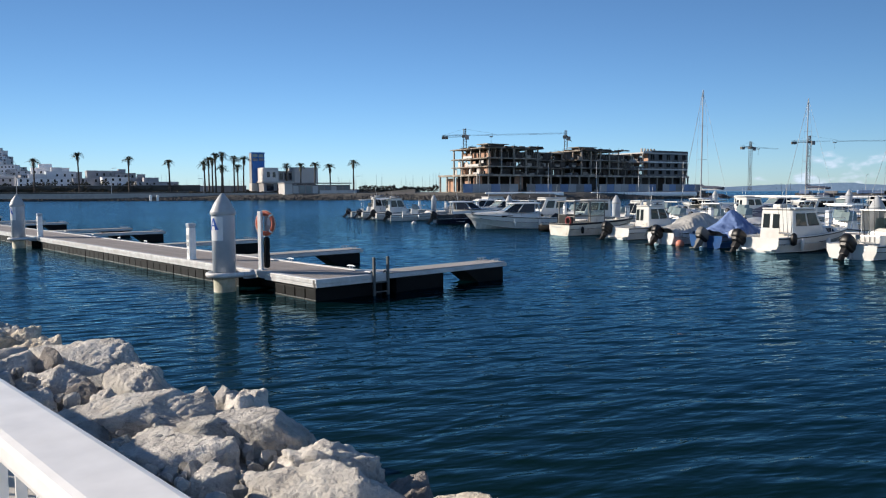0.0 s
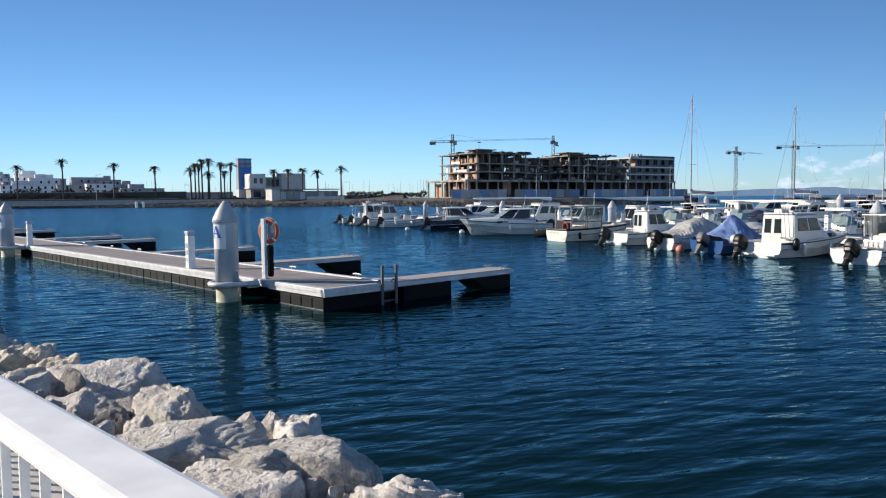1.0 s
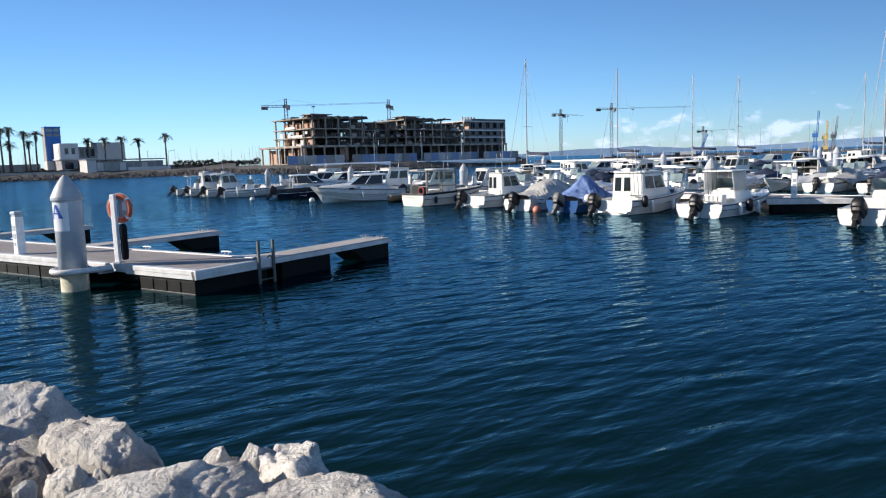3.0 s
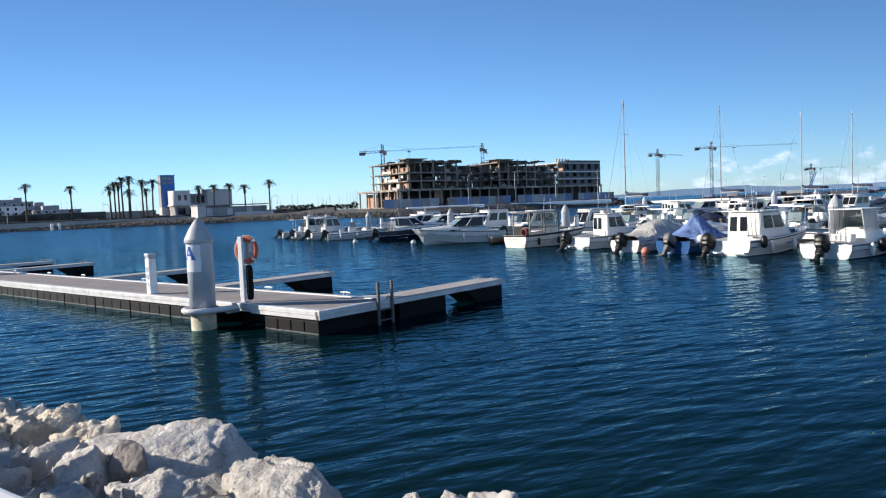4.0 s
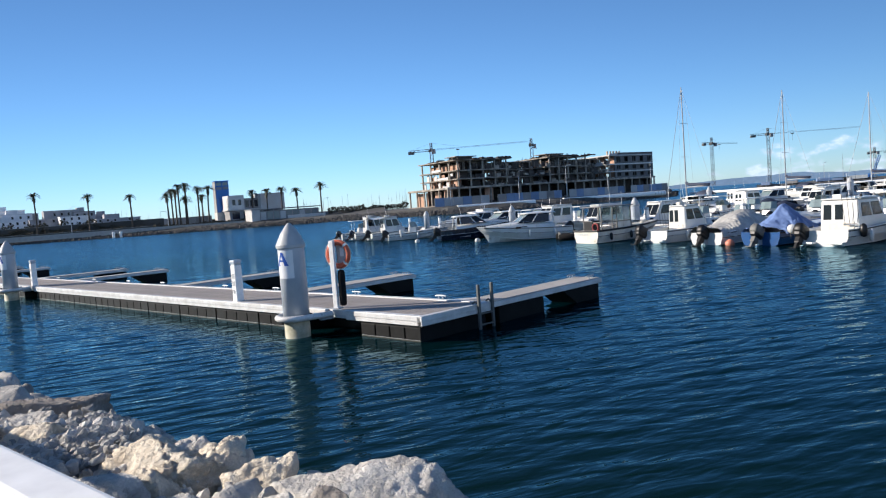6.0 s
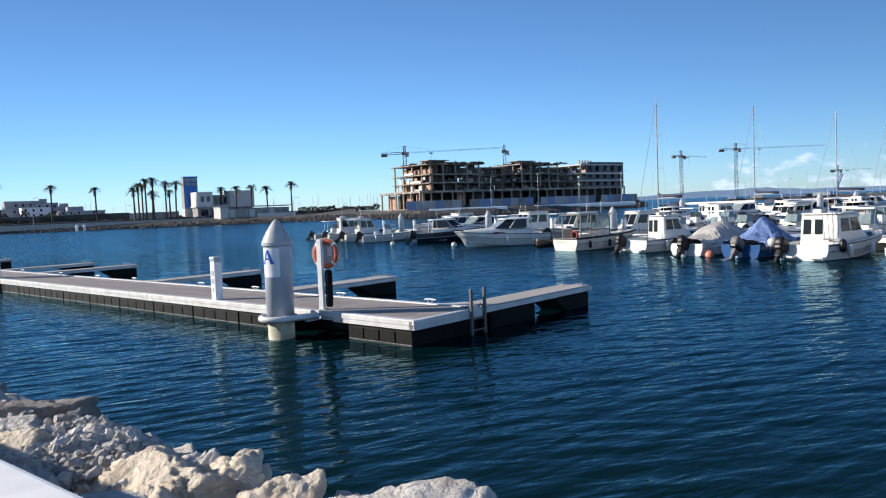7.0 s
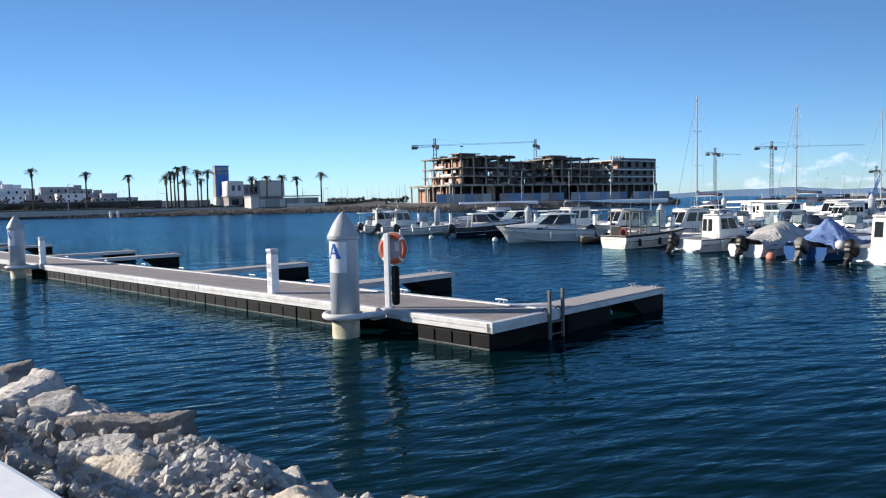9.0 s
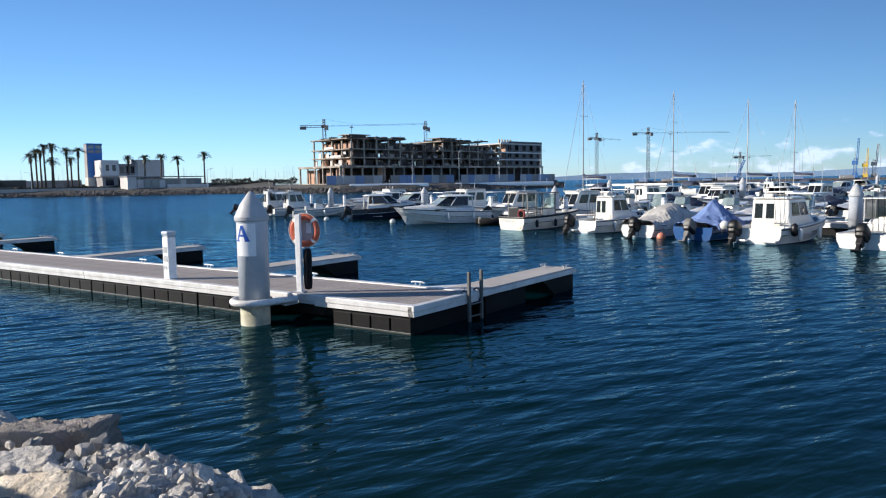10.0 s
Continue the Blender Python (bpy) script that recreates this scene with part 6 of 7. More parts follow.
# prototypes for the berths further off, then copies of them
SIMPLE[0] = True
proto_rng = random.Random(21)
PROTOS = [
    cabin_boat(pose(-10, 41.5, 0, 0, 0, 158), "white cabin boat in a crowded berth", L=6.4, cab_h=1.65),
    open_boat(pose(-4, 39.4, 0, 0, 0, 160), "white open motor boat in a crowded berth", top=True),
    sport_cruiser(pose(-35, 52.4, 0, 0, 0, 157), "white hard top cruiser in a crowded berth", L=7.4, B=2.7),
    covered_boat(pose(7.6, 57.0, 0, 0, 0, 158), "boat under a dark blue cover in a crowded berth", TARP_NAVY, ridge=1.3),
    covered_boat(pose(13.4, 46.4, 0, 0, 0, 160), "boat under a pale grey cover in a crowded berth", TARP_GREY, ridge=1.5, seed=9),
    cabin_boat(pose(-22, 46.5, 0, 0, 0, 158), "navy hulled cabin boat in a crowded berth", L=7.0, B=2.6, hull_mat=NAVY, cab_h=1.8),
    sport_cruiser(pose(-30, 50, 0, 0, 0, 157), "white cruiser with blue hull in a crowded berth", L=8.0, B=2.9, hull_mat=BLUE_HULL),
    covered_boat(pose(2, 37, 0, 0, 0, 158), "speedboat under a white fitted cover in a crowded berth", GELCOAT, ridge=1.12, seed=4, L=5.6),
    open_boat(pose(-13, 43, 0, 0, 0, 156), "low white open boat in a crowded berth", top=False, L=5.4),
]
YACHTS = [sail_yacht(pose(-27.7, 97.3, 0, 0, 0, 66), "white sailing yacht with dark sail cover", 10.5, 18.4)]


def berth_row(m, x0, x1, step, side, skip=0.12, yachts=0.0):
    """Boats side by side along a pontoon; side -1 lies on its near edge."""
    x = x0
    while x < x1:
        if proto_rng.random() > skip:
            p = proto_rng.choice(YACHTS if proto_rng.random() < yachts else PROTOS + [PROTOS[1], PROTOS[0], PROTOS[7], PROTOS[8], PROTOS[7], PROTOS[8], PROTOS[2]])
            out = proto_rng.random() < 0.65
            off = proto_rng.uniform(6.4, 7.4) if out else 0.8
            turn = (180 if side > 0 else 0) + (0 if out else 180) + proto_rng.uniform(-3, 3)
            y = side * off + (2.0 if side > 0 else 0.0)
            copy_thing(p, m @ pose(x, y, 0, 0, 0, turn))
        x += step * proto_rng.uniform(0.9, 1.25)


P2 = Matrix.Translation((9, 49, 0)) @ pose(0, 0, 0, 0, 0, -24)
plain_pontoon(P2, -30, 34, 2.0)
for k in range(19):
    copy_thing(PROTOS[(8, 7, 1, 8, 3, 1, 7)[k % 7]], P2 @ pose(-28 + 3.3 * k, -6.2 if k % 3 else -1.2, 0, 0, 0, 2 if k % 3 else 181))
    if k % 2:
        copy_thing(PROTOS[(7, 3, 8, 0, 1)[k % 5]], P2 @ pose(-28 + 3.3 * k, 8.4, 0, 0, 0, 178))
PC = Matrix.Translation((12, 62, 0)) @ pose(0, 0, 0, 0, 0, -24)
PD = Matrix.Translation((24, 96, 0)) @ pose(0, 0, 0, 0, 0, -24)
PE = Matrix.Translation((40, 134, 0)) @ pose(0, 0, 0, 0, 0, -24)
for k, (bx, by) in enumerate(((-24, 47.4), (-7, 40.4), (-1, 38.2), (5, 35.6), (16.5, 43.6), (-16.2, 44.4), (-19, 45.4), (-26, 48.4))):
    copy_thing(PROTOS[(3, 8, 7, 1, 8, 0, 7, 1)[k]], pose(bx, by, 0, 0, 0, 158 if k % 3 else 156))
for k, (bx, by) in enumerate(((-12.8, 46.2), (-3.2, 42.6), (3.4, 40.4), (4.8, 58.6), (14.5, 60), (-30.5, 52.6), (-9.6, 45.2), (0.2, 41.2), (22, 52), (-21.5, 49.6))):
    copy_thing(PROTOS[(7, 8, 1, 3, 8, 7, 1, 8, 7, 1)[k]], pose(bx, by, 0, 0, 0, 157 if k % 2 else 159))
copy_thing(PROTOS[7], pose(9.2, 43.6, 0, 0, 0, -59))
berth_row(PB, 14, 26, 3.2, 1, 0.05)
berth_row(PB, -62, -40, 4.6, 1, 0.3)
for pm, a, b, yc in ((PC, -40, 46, 0.0), (PD, -38, 60, 0.1), (PE, -40, 80, 0.12)):
    plain_pontoon(pm, a, b, 2.2)
    berth_row(pm, a + 3, b, 3.5, -1, 0.06, yc)
    berth_row(pm, a + 3, b, 4.4, 1, 0.15, yc)
    for k in range(int((b - a) / 18)):
        pile(pm @ pose(a + 4 + 18 * k, -0.5, 0), top=2.9, radius=0.3)
for yx, yy, ym in ((-19.3, 120.5, 0), (-9.9, 146.5, 20), (-3.4, 151.3, -15), (21, 170, 10), (29, 155, 0), (48, 132, 15), (35, 181, 0), (65, 195, 0)):
    copy_thing(YACHTS[0], pose(yx, yy, 0, 0, 0, 66 + ym))


# ---- the far shore: placed to fit the camera's view from the middle of the walk ----
MID = Vector((12.0, -11.8, 0))
AHEAD, ASIDE = Vector((-0.721, 0.693, 0)), Vector((0.693, 0.721, 0))


def far(k, d, z=0.0):
    """A far place: k is the sideways part of its direction per metre ahead, d the metres ahead."""
    p = MID + (AHEAD + ASIDE * k) * d
    return Vector((p.x, p.y, z))


def kx(u):
    """Sideways slope for u, a pixel column of the camera's view from MID."""
    return (u - 784) / 1302


SHORE = [(-520, 300), (-200, 300), (0, 305), (200, 305), (400, 300), (600, 294), (740, 286), (840, 262), (930, 240), (1050, 243), (1180, 252), (1290, 262), (1345, 272), (1350, 330)]
PROFILE = [(-4, -1.5), (0, -0.2), (2.5, 1.2), (5, 2.2), (9, 2.45), (24, 2.7), (34, 3.2), (46, 4.2), (80, 4.6), (160, 5.0), (420, 6.0)]


def far_shore():
    fine = []
    for (u0, d0), (u1, d1) in zip(SHORE, SHORE[1:]):
        for i in range(24):
            t = i / 24
            fine.append((u0 + (u1 - u0) * t, d0 + (d1 - d0) * t))
    fine.append(SHORE[-1])
    rows = []
    for u, d in fine:
        row = []
        for o, z in PROFILE:
            low = 0.55 if u > 820 and o > 20 else 1.0
            p = far(kx(u), d + o, z if low == 1.0 else 2.6 + (z - 2.6) * 0.2)
            p.z += 0.3 * noise.noise(p * 0.25) if -1 < o < 12 else 0
            row.append(p)
        rows.append(row)
    bm = bmesh.new()
    skin(bm, rows)
    tagged(part("far_bank", bm, EARTH), "low earth and rock shore across the harbour", "shore", kind="structure")
    # armour stones along the water
    rng = random.Random(5)
    verts, faces = [], []
    bm = bmesh.new()
    bmesh.ops.create_icosphere(bm, subdivisions=1, radius=1.0)
    cs, fs = [v.co.copy() for v in bm.verts], [[v.index for v in f.verts] for f in bm.faces]
    bm.free()
    for u, d in fine:
        for _ in range(44):
            uu, o = u + rng.uniform(-12, 12), rng.uniform(-0.5, 6.5)
            z = 0.1 + (1.4 if u > 830 else 1.5) * min(1, max(0, o) / 5)
            r = rng.uniform(0.28, 0.62) * (0.8 if u > 830 else 1.0)
            m = Matrix.Translation(far(kx(uu), d + o, z)) @ pose(0, 0, 0, rng.uniform(0, 360), rng.uniform(0, 360), 0) @ Matrix.Diagonal((r * rng.uniform(0.8, 1.8), r, r * rng.uniform(0.4, 0.7), 1))
            n = len(verts)
            verts += [m @ (c * rng.uniform(0.8, 1.15)) for c in cs]
            faces += [[i + n for i in f] for f in fs]
    me = bpy.data.meshes.new("shore_rocks")
    me.from_pydata(verts, [], faces)
    me.materials.append(SHORE_ROCK)
    tagged(new("shore_rocks", me), "dark armour rocks along the far waterline", "rocks", kind="stuff")


far_shore()


def scrub(name, label, spans, mat, seed, count):
    """Bushes as many small leaf clumps: spans of (u0, u1, distance, base, height)."""
    rng = random.Random(seed)
    verts, faces = [], []
    for u0, u1, d, z0, h in spans:
        n = int(count * (u1 - u0) / 100)
        for _ in range(n):
            u = rng.uniform(u0, u1)
            hump = 0.55 + 0.45 * noise.noise((u * 0.06, d * 0.1, seed))
            hump += 0.25 * noise.noise((u * 0.3, 2.0, seed))
            z = z0 + h * max(0.15, hump) * rng.random() ** 0.7
            c = far(kx(u), d + rng.uniform(-2, 2), z)
            r = rng.uniform(0.25, 0.6)
            for _ in range(2):
                o = len(verts)
                for _ in range(3):
                    verts.append(c + Vector((rng.uniform(-r, r), rng.uniform(-r, r), rng.uniform(-r, r) * 0.8)))
                faces.append((o, o + 1, o + 2))
    me = bpy.data.meshes.new(name)
    me.from_pydata(verts, [], faces)
    me.materials.append(mat)
    return tagged(new(name, me), label, "bushes", kind="stuff")


scrub("hedge", "dull green hedge along the shore road", [(-260, 120, 338, 3.4, 4.2), (120, 330, 336, 3.4, 3.6), (330, 590, 336, 3.3, 3.2), (720, 860, 318, 3.2, 4.2)], HEDGE, 3, 1500)
scrub("verge_bushes", "dark low bushes along the top of the far bank", [(-260, 150, 326, 2.5, 2.4), (150, 420, 325, 2.5, 2.6), (420, 585, 316, 2.5, 1.8)], HEDGE, 14, 1100)
scrub("shrubs", "dark shrubs and low trees before the town houses", [(-200, -20, 352, 4.0, 8.0), (-20, 62, 356, 4.0, 7.0), (70, 118, 350, 4.0, 6.0), (140, 196, 354, 4.0, 7.5), (214, 262, 350, 4.0, 6.5), (268, 345, 352, 4.0, 7.0), (352, 420, 348, 3.8, 5.0)], HEDGE, 9, 1700)


def shore_wall(u0, u1, d0, d1, z0, z1, mat, label, name="low_wall"):
    a, b = far(kx(u0), d0), far(kx(u1), d1)
    w = (b - a).length
    turn = math.degrees(math.atan2(b.y - a.y, b.x - a.x))
    th = tagged(empty(name, pose(a.x, a.y, 0, 0, 0, turn)), label, "wall")
    n = max(1, round(w / 8))
    for k in range(n):
        part("wall_length", boxed(w * k / n + 0.02, w * (k + 1) / n - 0.02, 0, 0.4, z0, z1, 0.03), mat, th)
        part("coping", boxed(w * k / n, w * (k + 1) / n, -0.08, 0.48, z1, z1 + 0.12, 0.02), CONCRETE, th)
    return th


shore_wall(440, 520, 330, 328, 3.0, 6.2, RENDER_PALE, "pale grey garden wall behind the shore road")
shore_wall(585, 640, 318, 314, 3.0, 6.0, HEDGE, "dark planted wall beside the shore road")
shore_wall(-240, 440, 340, 334, 3.0, 6.6, EARTH, "dull brown boundary wall with planting behind the shore road")
shore_wall(0, 430, 322, 318, 2.4, 3.5, EARTH, "low concrete wall along the shore road")
shore_wall(-240, 575, 309, 302, 1.0, 2.9, CONCRETE, "grey concrete promenade edge above the armour rocks")


def barrier(u0, u1, d0, d1, z, r, label):
    """A long white barrier at the quay, shaped round so its top catches the sun."""
    a, b = far(kx(u0), d0, z), far(kx(u1), d1, z)
    th = tagged(empty("quay_barrier", Matrix.Identity(4)), label, "barrier", "quay barriers")
    n = max(1, round((b - a).length / 9))
    for k in range(n):
        p, q = a.lerp(b, k / n), a.lerp(b, (k + 0.995) / n)
        part("barrier_length", rod(bmesh.new(), p, q, r, seg=14), WHITE_PAINT, th)


barrier(948, 1090, 247, 250, 1.9, 0.9, "long rounded white barrier on the quay edge")
barrier(1142, 1335, 256, 266, 1.7, 0.9, "long rounded white barrier on the quay edge")
barrier(1385, 1580, 300, 262, 0.45, 0.5, "long white floating barrier on the open harbour")
barrier(1610, 1850, 238, 220, 0.45, 0.5, "long white floating barrier on the open harbour")


# ---- palms ----
def palm_tree(m, high, seed, crown=2.6):
    rng = random.Random(seed)
    th = tagged(empty("palm_tree", m), "tall palm with a bare trunk and drooping crown", "palm tree", "palms on the far shore")
    bm = bmesh.new()
    bend = rng.uniform(-0.4, 0.4)
    rows = []
    for i in range(9):
        t = i / 8
        r = 0.37 - 0.1 * t + 0.1 * (t < 0.06) + 0.14 * (t > 0.85)
        rows.append([(bend * t * t + r * math.cos(2 * math.pi * k / 8), r * math.sin(2 * math.pi * k / 8), high * t - (0.4 if i == 0 else 0)) for k in range(8)])
    skin(bm, rows, close=True)
    part("trunk", bm, PALM_TRUNK, th, smooth=True)
    bm = bmesh.new()
    for k in range(64):
        az, el = rng.uniform(0, 2 * math.pi), (rng.uniform(-5, 78) if k < 50 else rng.uniform(-85, -50))
        L = crown * (rng.uniform(0.75, 1.1) if k < 50 else rng.uniform(0.4, 0.6))
        d = Vector((math.cos(az), math.sin(az), 0))
        side = Vector((-math.sin(az), math.cos(az), 0))
        pts = []
        for j in range(6):
            t = j / 5
            pts.append(Vector((bend, 0, high)) + d * (L * t * math.cos(radians(el)) + 0.1) + Vector((0, 0, L * t * math.sin(radians(el)) - 0.55 * t ** 2.2 * L)))
        for j in range(5):
            w = 0.46 * (1 - 0.6 * abs(j - 1.6) / 3.4)
            for s in (-1, 1):
                for q in range(2):
                    a = pts[j].lerp(pts[j + 1], q * 0.5)
                    b = pts[j].lerp(pts[j + 1], q * 0.5 + 0.3)
                    tip = a.lerp(b, 0.8) + side * s * w * 1.5 + Vector((0, 0, -0.22))
                    vs = [bm.verts.new(v) for v in (a, b, tip)]
                    bm.faces.new(vs)
    part("crown", bm, PALM_LEAF, th)
    return th


PALMS = [(67, 15.0), (157, 15.5), (233, 18), (318, 16.5), (388, 15.0), (449, 14.5), (456, 17), (462, 16.5), (468, 18.5), (480, 19), (478, 13), (500, 17), (506, 13.5), (516, 17), (591, 15.5), (616, 15.5), (641, 16), (668, 15.0), (709, 17.0), (-60, 16), (-150, 17)]
for k, (u, top) in enumerate(PALMS):
    base = far(kx(u), 318 + (k * 7) % 11, 3.4)
    size = 0.79 if 580 < u < 720 else (0.89 if u > 440 else 0.94)
    palm_tree(pose(base.x, base.y, 3.2, 0, 0, k * 47), (top * 1.06 - 1.2) * size - 0.4, 100 + k, 2.9 + 0.5 * ((k * 3) % 4) / 3)


# ---- lamp posts ----
def lamp_post(m, high=11.0, arm=1.6, label="pale street lamp on the far shore"):
    th = tagged(empty("street_lamp", m), label, "street lamp", "street lamps")
    bm = bmesh.new()
    rod(bm, (0, 0, -0.3), (0, 0, high - 1.4), 0.13, 0.09, 8)
    tube(bm, [(0, 0, high - 1.4), (0.05, 0, high - 0.7), (0.45, 0, high - 0.15), (arm, 0, high)], 0.07, 6)
    part("pole", bm, LAMP_GREY, th)
    part("lamp_head", boxed(arm - 0.1, arm + 0.7, -0.14, 0.14, high - 0.06, high + 0.07, 0.03), LAMP_GREY, th)
    return th


for u, d, h, z in ((127, 312, 14, 2.6), (288, 310, 11, 2.6), (82, 312, 6, 2.6), (447, 306, 6.5, 2.6), (1062, 260, 11, 2.6), (1150, 264, 12, 2.6), (1228, 270, 9.5, 2.6), (1310, 274, 12, 2.6), (712, 296, 7, 2.6), (937, 252, 7, 2.5)):
    p = far(kx(u), d)
    lamp_post(pose(p.x, p.y, z, 0, 0, 225 if u % 2 else 45), h)


# ---- blue tower and the white pavilions ----
def blue_tower():
    p = far(kx(531), 330)
    th = tagged(empty("lookout_tower", pose(p.x, p.y, 3.2, 0, 0, 70) @ Matrix.Diagonal((0.86, 0.9, 0.93, 1))), "blue clad lookout tower with white window bands", "tower")
    W, D, H = 6.6, 5.0, 19.0
    part("core", boxed(0.3, W - 0.3, 0.3, D, -0.5, H - 0.2), TOWER_BLUE, th)
    part("base", boxed(-0.4, W + 2.0, -0.6, D + 0.4, -0.6, 4.4, 0.05), RENDER_WHITE, th, "white rendered base")
    for k in range(5):
        z0 = 4.5 + k * 2.05
        part("cladding_panel", boxed(0.02, W - 0.02, 0.0, 0.3, z0, z0 + 1.98, 0.03), TOWER_BLUE, th)
    for x in (0.4, 3.65):
        for z0 in (14.9, 17.0):
            part("window", boxed(x, x + 2.9, 0.18, 0.3, z0, z0 + 1.5, 0.02), RENDER_PALE if z0 < 16 else CLEAR, th)
    for z0 in (14.75, 16.55, 18.65):
        part("floor_band", boxed(-0.1, W + 0.1, -0.1, D, z0, z0 + 0.35, 0.03), TOWER_BLUE, th)
    for x in (0.0, W / 2 - 0.2, W - 0.4):
        part("mullion", boxed(x, x + 0.4, -0.02, 0.3, 14.7, H, 0.02), TOWER_BLUE, th)
    part("side_wall", boxed(-0.25, 0.02, 0.0, D, -0.3, H, 0.03), RENDER_PALE, th)
    part("roof", boxed(-0.3, W + 0.3, -0.3, D + 0.2, H, H + 0.3, 0.04), TOWER_BLUE, th)


blue_tower()


def pavilion():
    p = far(kx(552), 322)
    th = tagged(empty("white_pavilion", pose(p.x, p.y, 3.2, 0, 0, 74) @ Matrix.Diagonal((0.95, 1, 1.18, 1))), "white modern two storey pavilion with flat roofs", "building")
    part("ground_floor", boxed(0, 25, 0.6, 9, -0.5, 3.6, 0.05), RENDER_PALE, th)
    part("roof_slab", boxed(-0.6, 14.5, -0.4, 10, 3.6, 4.1, 0.05), RENDER_WHITE, th)
    part("upper_block", boxed(-0.2, 7.0, 0.5, 9, 4.1, 9.2, 0.05), RENDER_WHITE, th)
    part("middle_block", boxed(7.05, 14.0, 1.8, 9, 4.1, 8.0, 0.05), RENDER_PALE, th)
    part("cantilever_block", boxed(14.05, 25.6, -1.6, 9, 3.6, 9.4, 0.08), RENDER_WHITE, th)
    for x in (8.0, 10.2, 12.2):
        part("window", boxed(x, x + 1.6, 1.74, 1.8, 4.8, 7.2, 0.01), NAVY, th)
    for x in (1.2, 6.4, 11.0, 15.6, 19.6):
        part("window", boxed(x, x + 3.4, 0.54, 0.6, 0.6, 3.0, 0.01), NAVY, th)
    for x in (14.6, 19.9, 25.2):
        part("column", boxed(x, x + 0.3, -1.4, -1.1, -0.5, 3.6, 0.02), RENDER_WHITE, th)
    for x in (1.5, 4.2):
        part("window", boxed(x, x + 1.4, 0.44, 0.5, 5.6, 7.6, 0.01), NAVY, th)
    p = far(kx(588), 300)
    th = tagged(empty("shore_kiosk", pose(p.x, p.y, 2.4, 0, 0, 76)), "long low white shore building with pale panels", "building")
    # end block gets a lighter render than the body, as its sunlit tone
    part("end_block", boxed(0, 3.4, 0, 7, -0.4, 4.4, 0.06), RENDER_WHITE, th, "white end wall coloured brighter as the sunlit end")
    part("body", boxed(3.4, 30, 0.8, 7, -0.4, 3.9, 0.04), RENDER_PALE, th)
    part("roof_slab", boxed(-0.3, 30.5, -0.3, 7.3, 4.4, 4.75, 0.04), RENDER_PALE, th)
    for k in range(9):
        x = 4.0 + k * 2.85
        part("glazed_panel", boxed(x, x + 2.3, 0.7, 0.8, 0.3, 3.4, 0.02), CLEAR if k % 3 else RENDER_WHITE, th)
    part("terrace_wall", boxed(14, 31, -3.2, -2.8, -0.4, 1.5, 0.04), RENDER_WHITE, th)


pavilion()


# ---- houses of the town ----
def town_house(m, w, d, h, mat, rows, cols, seed):
    rng = random.Random(seed)
    th = tagged(empty("town_house", m), "pale flat roofed town house on the hill", "house", "houses of the town")
    part("wall", boxed(0, w, 0, d, -3, h, 0.05), mat, th)
    part("parapet", boxed(-0.15, w + 0.15, -0.15, d + 0.15, h, h + 0.5, 0.04), mat, th)
    win = None
    for r in range(rows):
        for c in range(cols):
            if rng.random() < 0.2:
                continue
            mm = pose(w * (c + 0.5) / cols, 0, h * (r + 0.4) / rows)
            if win is None:
                # indoor darkness is put into the pane's near-black colour
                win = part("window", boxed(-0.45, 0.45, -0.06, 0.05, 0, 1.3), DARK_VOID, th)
                win.matrix_basis = mm
            else:
                share("window", win, th, mm)
    if rng.random() < 0.5:
        part("roof_room", boxed(w * 0.2, w * 0.55, d * 0.3, d * 0.8, h + 0.4, h + 2.6, 0.05), mat, th)
    return th


def hill_height(u, d):
    t = max(0.0, min(1.0, (185 - u) / 110))
    return 5 + (d - 420) / 400 * 43 * (t * t * (3 - 2 * t))


def hill():
    rows = []
    for i in range(60):
        u = -700 + i * 18
        row = []
        for j in range(14):
            d = 400 + j * 45
            z = hill_height(u, min(d, 830)) if j else 3.0
            row.append(far(kx(u), d, z - 1.0 + 2 * noise.noise((u * 0.02, d * 0.01, 0))))
        rows.append(row)
    bm = bmesh.new()
    skin(bm, rows)
    tagged(part("town_hill", bm, EARTH, smooth=True), "built up hillside behind the shore", "hill", kind="structure")


hill()
town_rng = random.Random(77)
for k in range(150):
    u = town_rng.uniform(-60, 170) if k < 104 else (town_rng.uniform(-330, -40) if k < 134 else town_rng.uniform(150, 330))
    d = town_rng.uniform(430, 830) if k < 134 else town_rng.uniform(400, 450)
    p = far(kx(u), d)
    town_house(pose(p.x, p.y, hill_height(u, d) - 0.5, 0, 0, 66 + town_rng.uniform(-35, 35)), town_rng.uniform(5, 11), town_rng.uniform(6, 9), town_rng.choice((3.5, 4.5, 5.5, 6.5)),
               TOWN_GREY if town_rng.random() < 0.4 else TOWN_WHITE, town_rng.choice((2, 2, 3)), town_rng.choice((2, 3, 4)), k)
for u, d, w, h in ((62, 392, 16, 9.5), (84, 396, 11, 10.5), (128, 372, 24, 8.5), (152, 398, 18, 16), (176, 384, 14, 13), (205, 394, 9, 13), (222, 378, 12, 8.5), (246, 386, 16, 13.5), (272, 374, 13, 9), (294, 390, 10, 12), (330, 368, 20, 6.0)):
    p = far(kx(u), d)
    town_house(pose(p.x, p.y, 3.5, 0, 0, 74), w, 10, h * 0.82, TOWN_WHITE if u % 4 == 0 else TOWN_GREY, 3, max(3, int(w / 3)), u)


# ---- the building under construction ----
SITE = pose(-155, 200, 3.0, 0, 0, 74.8)


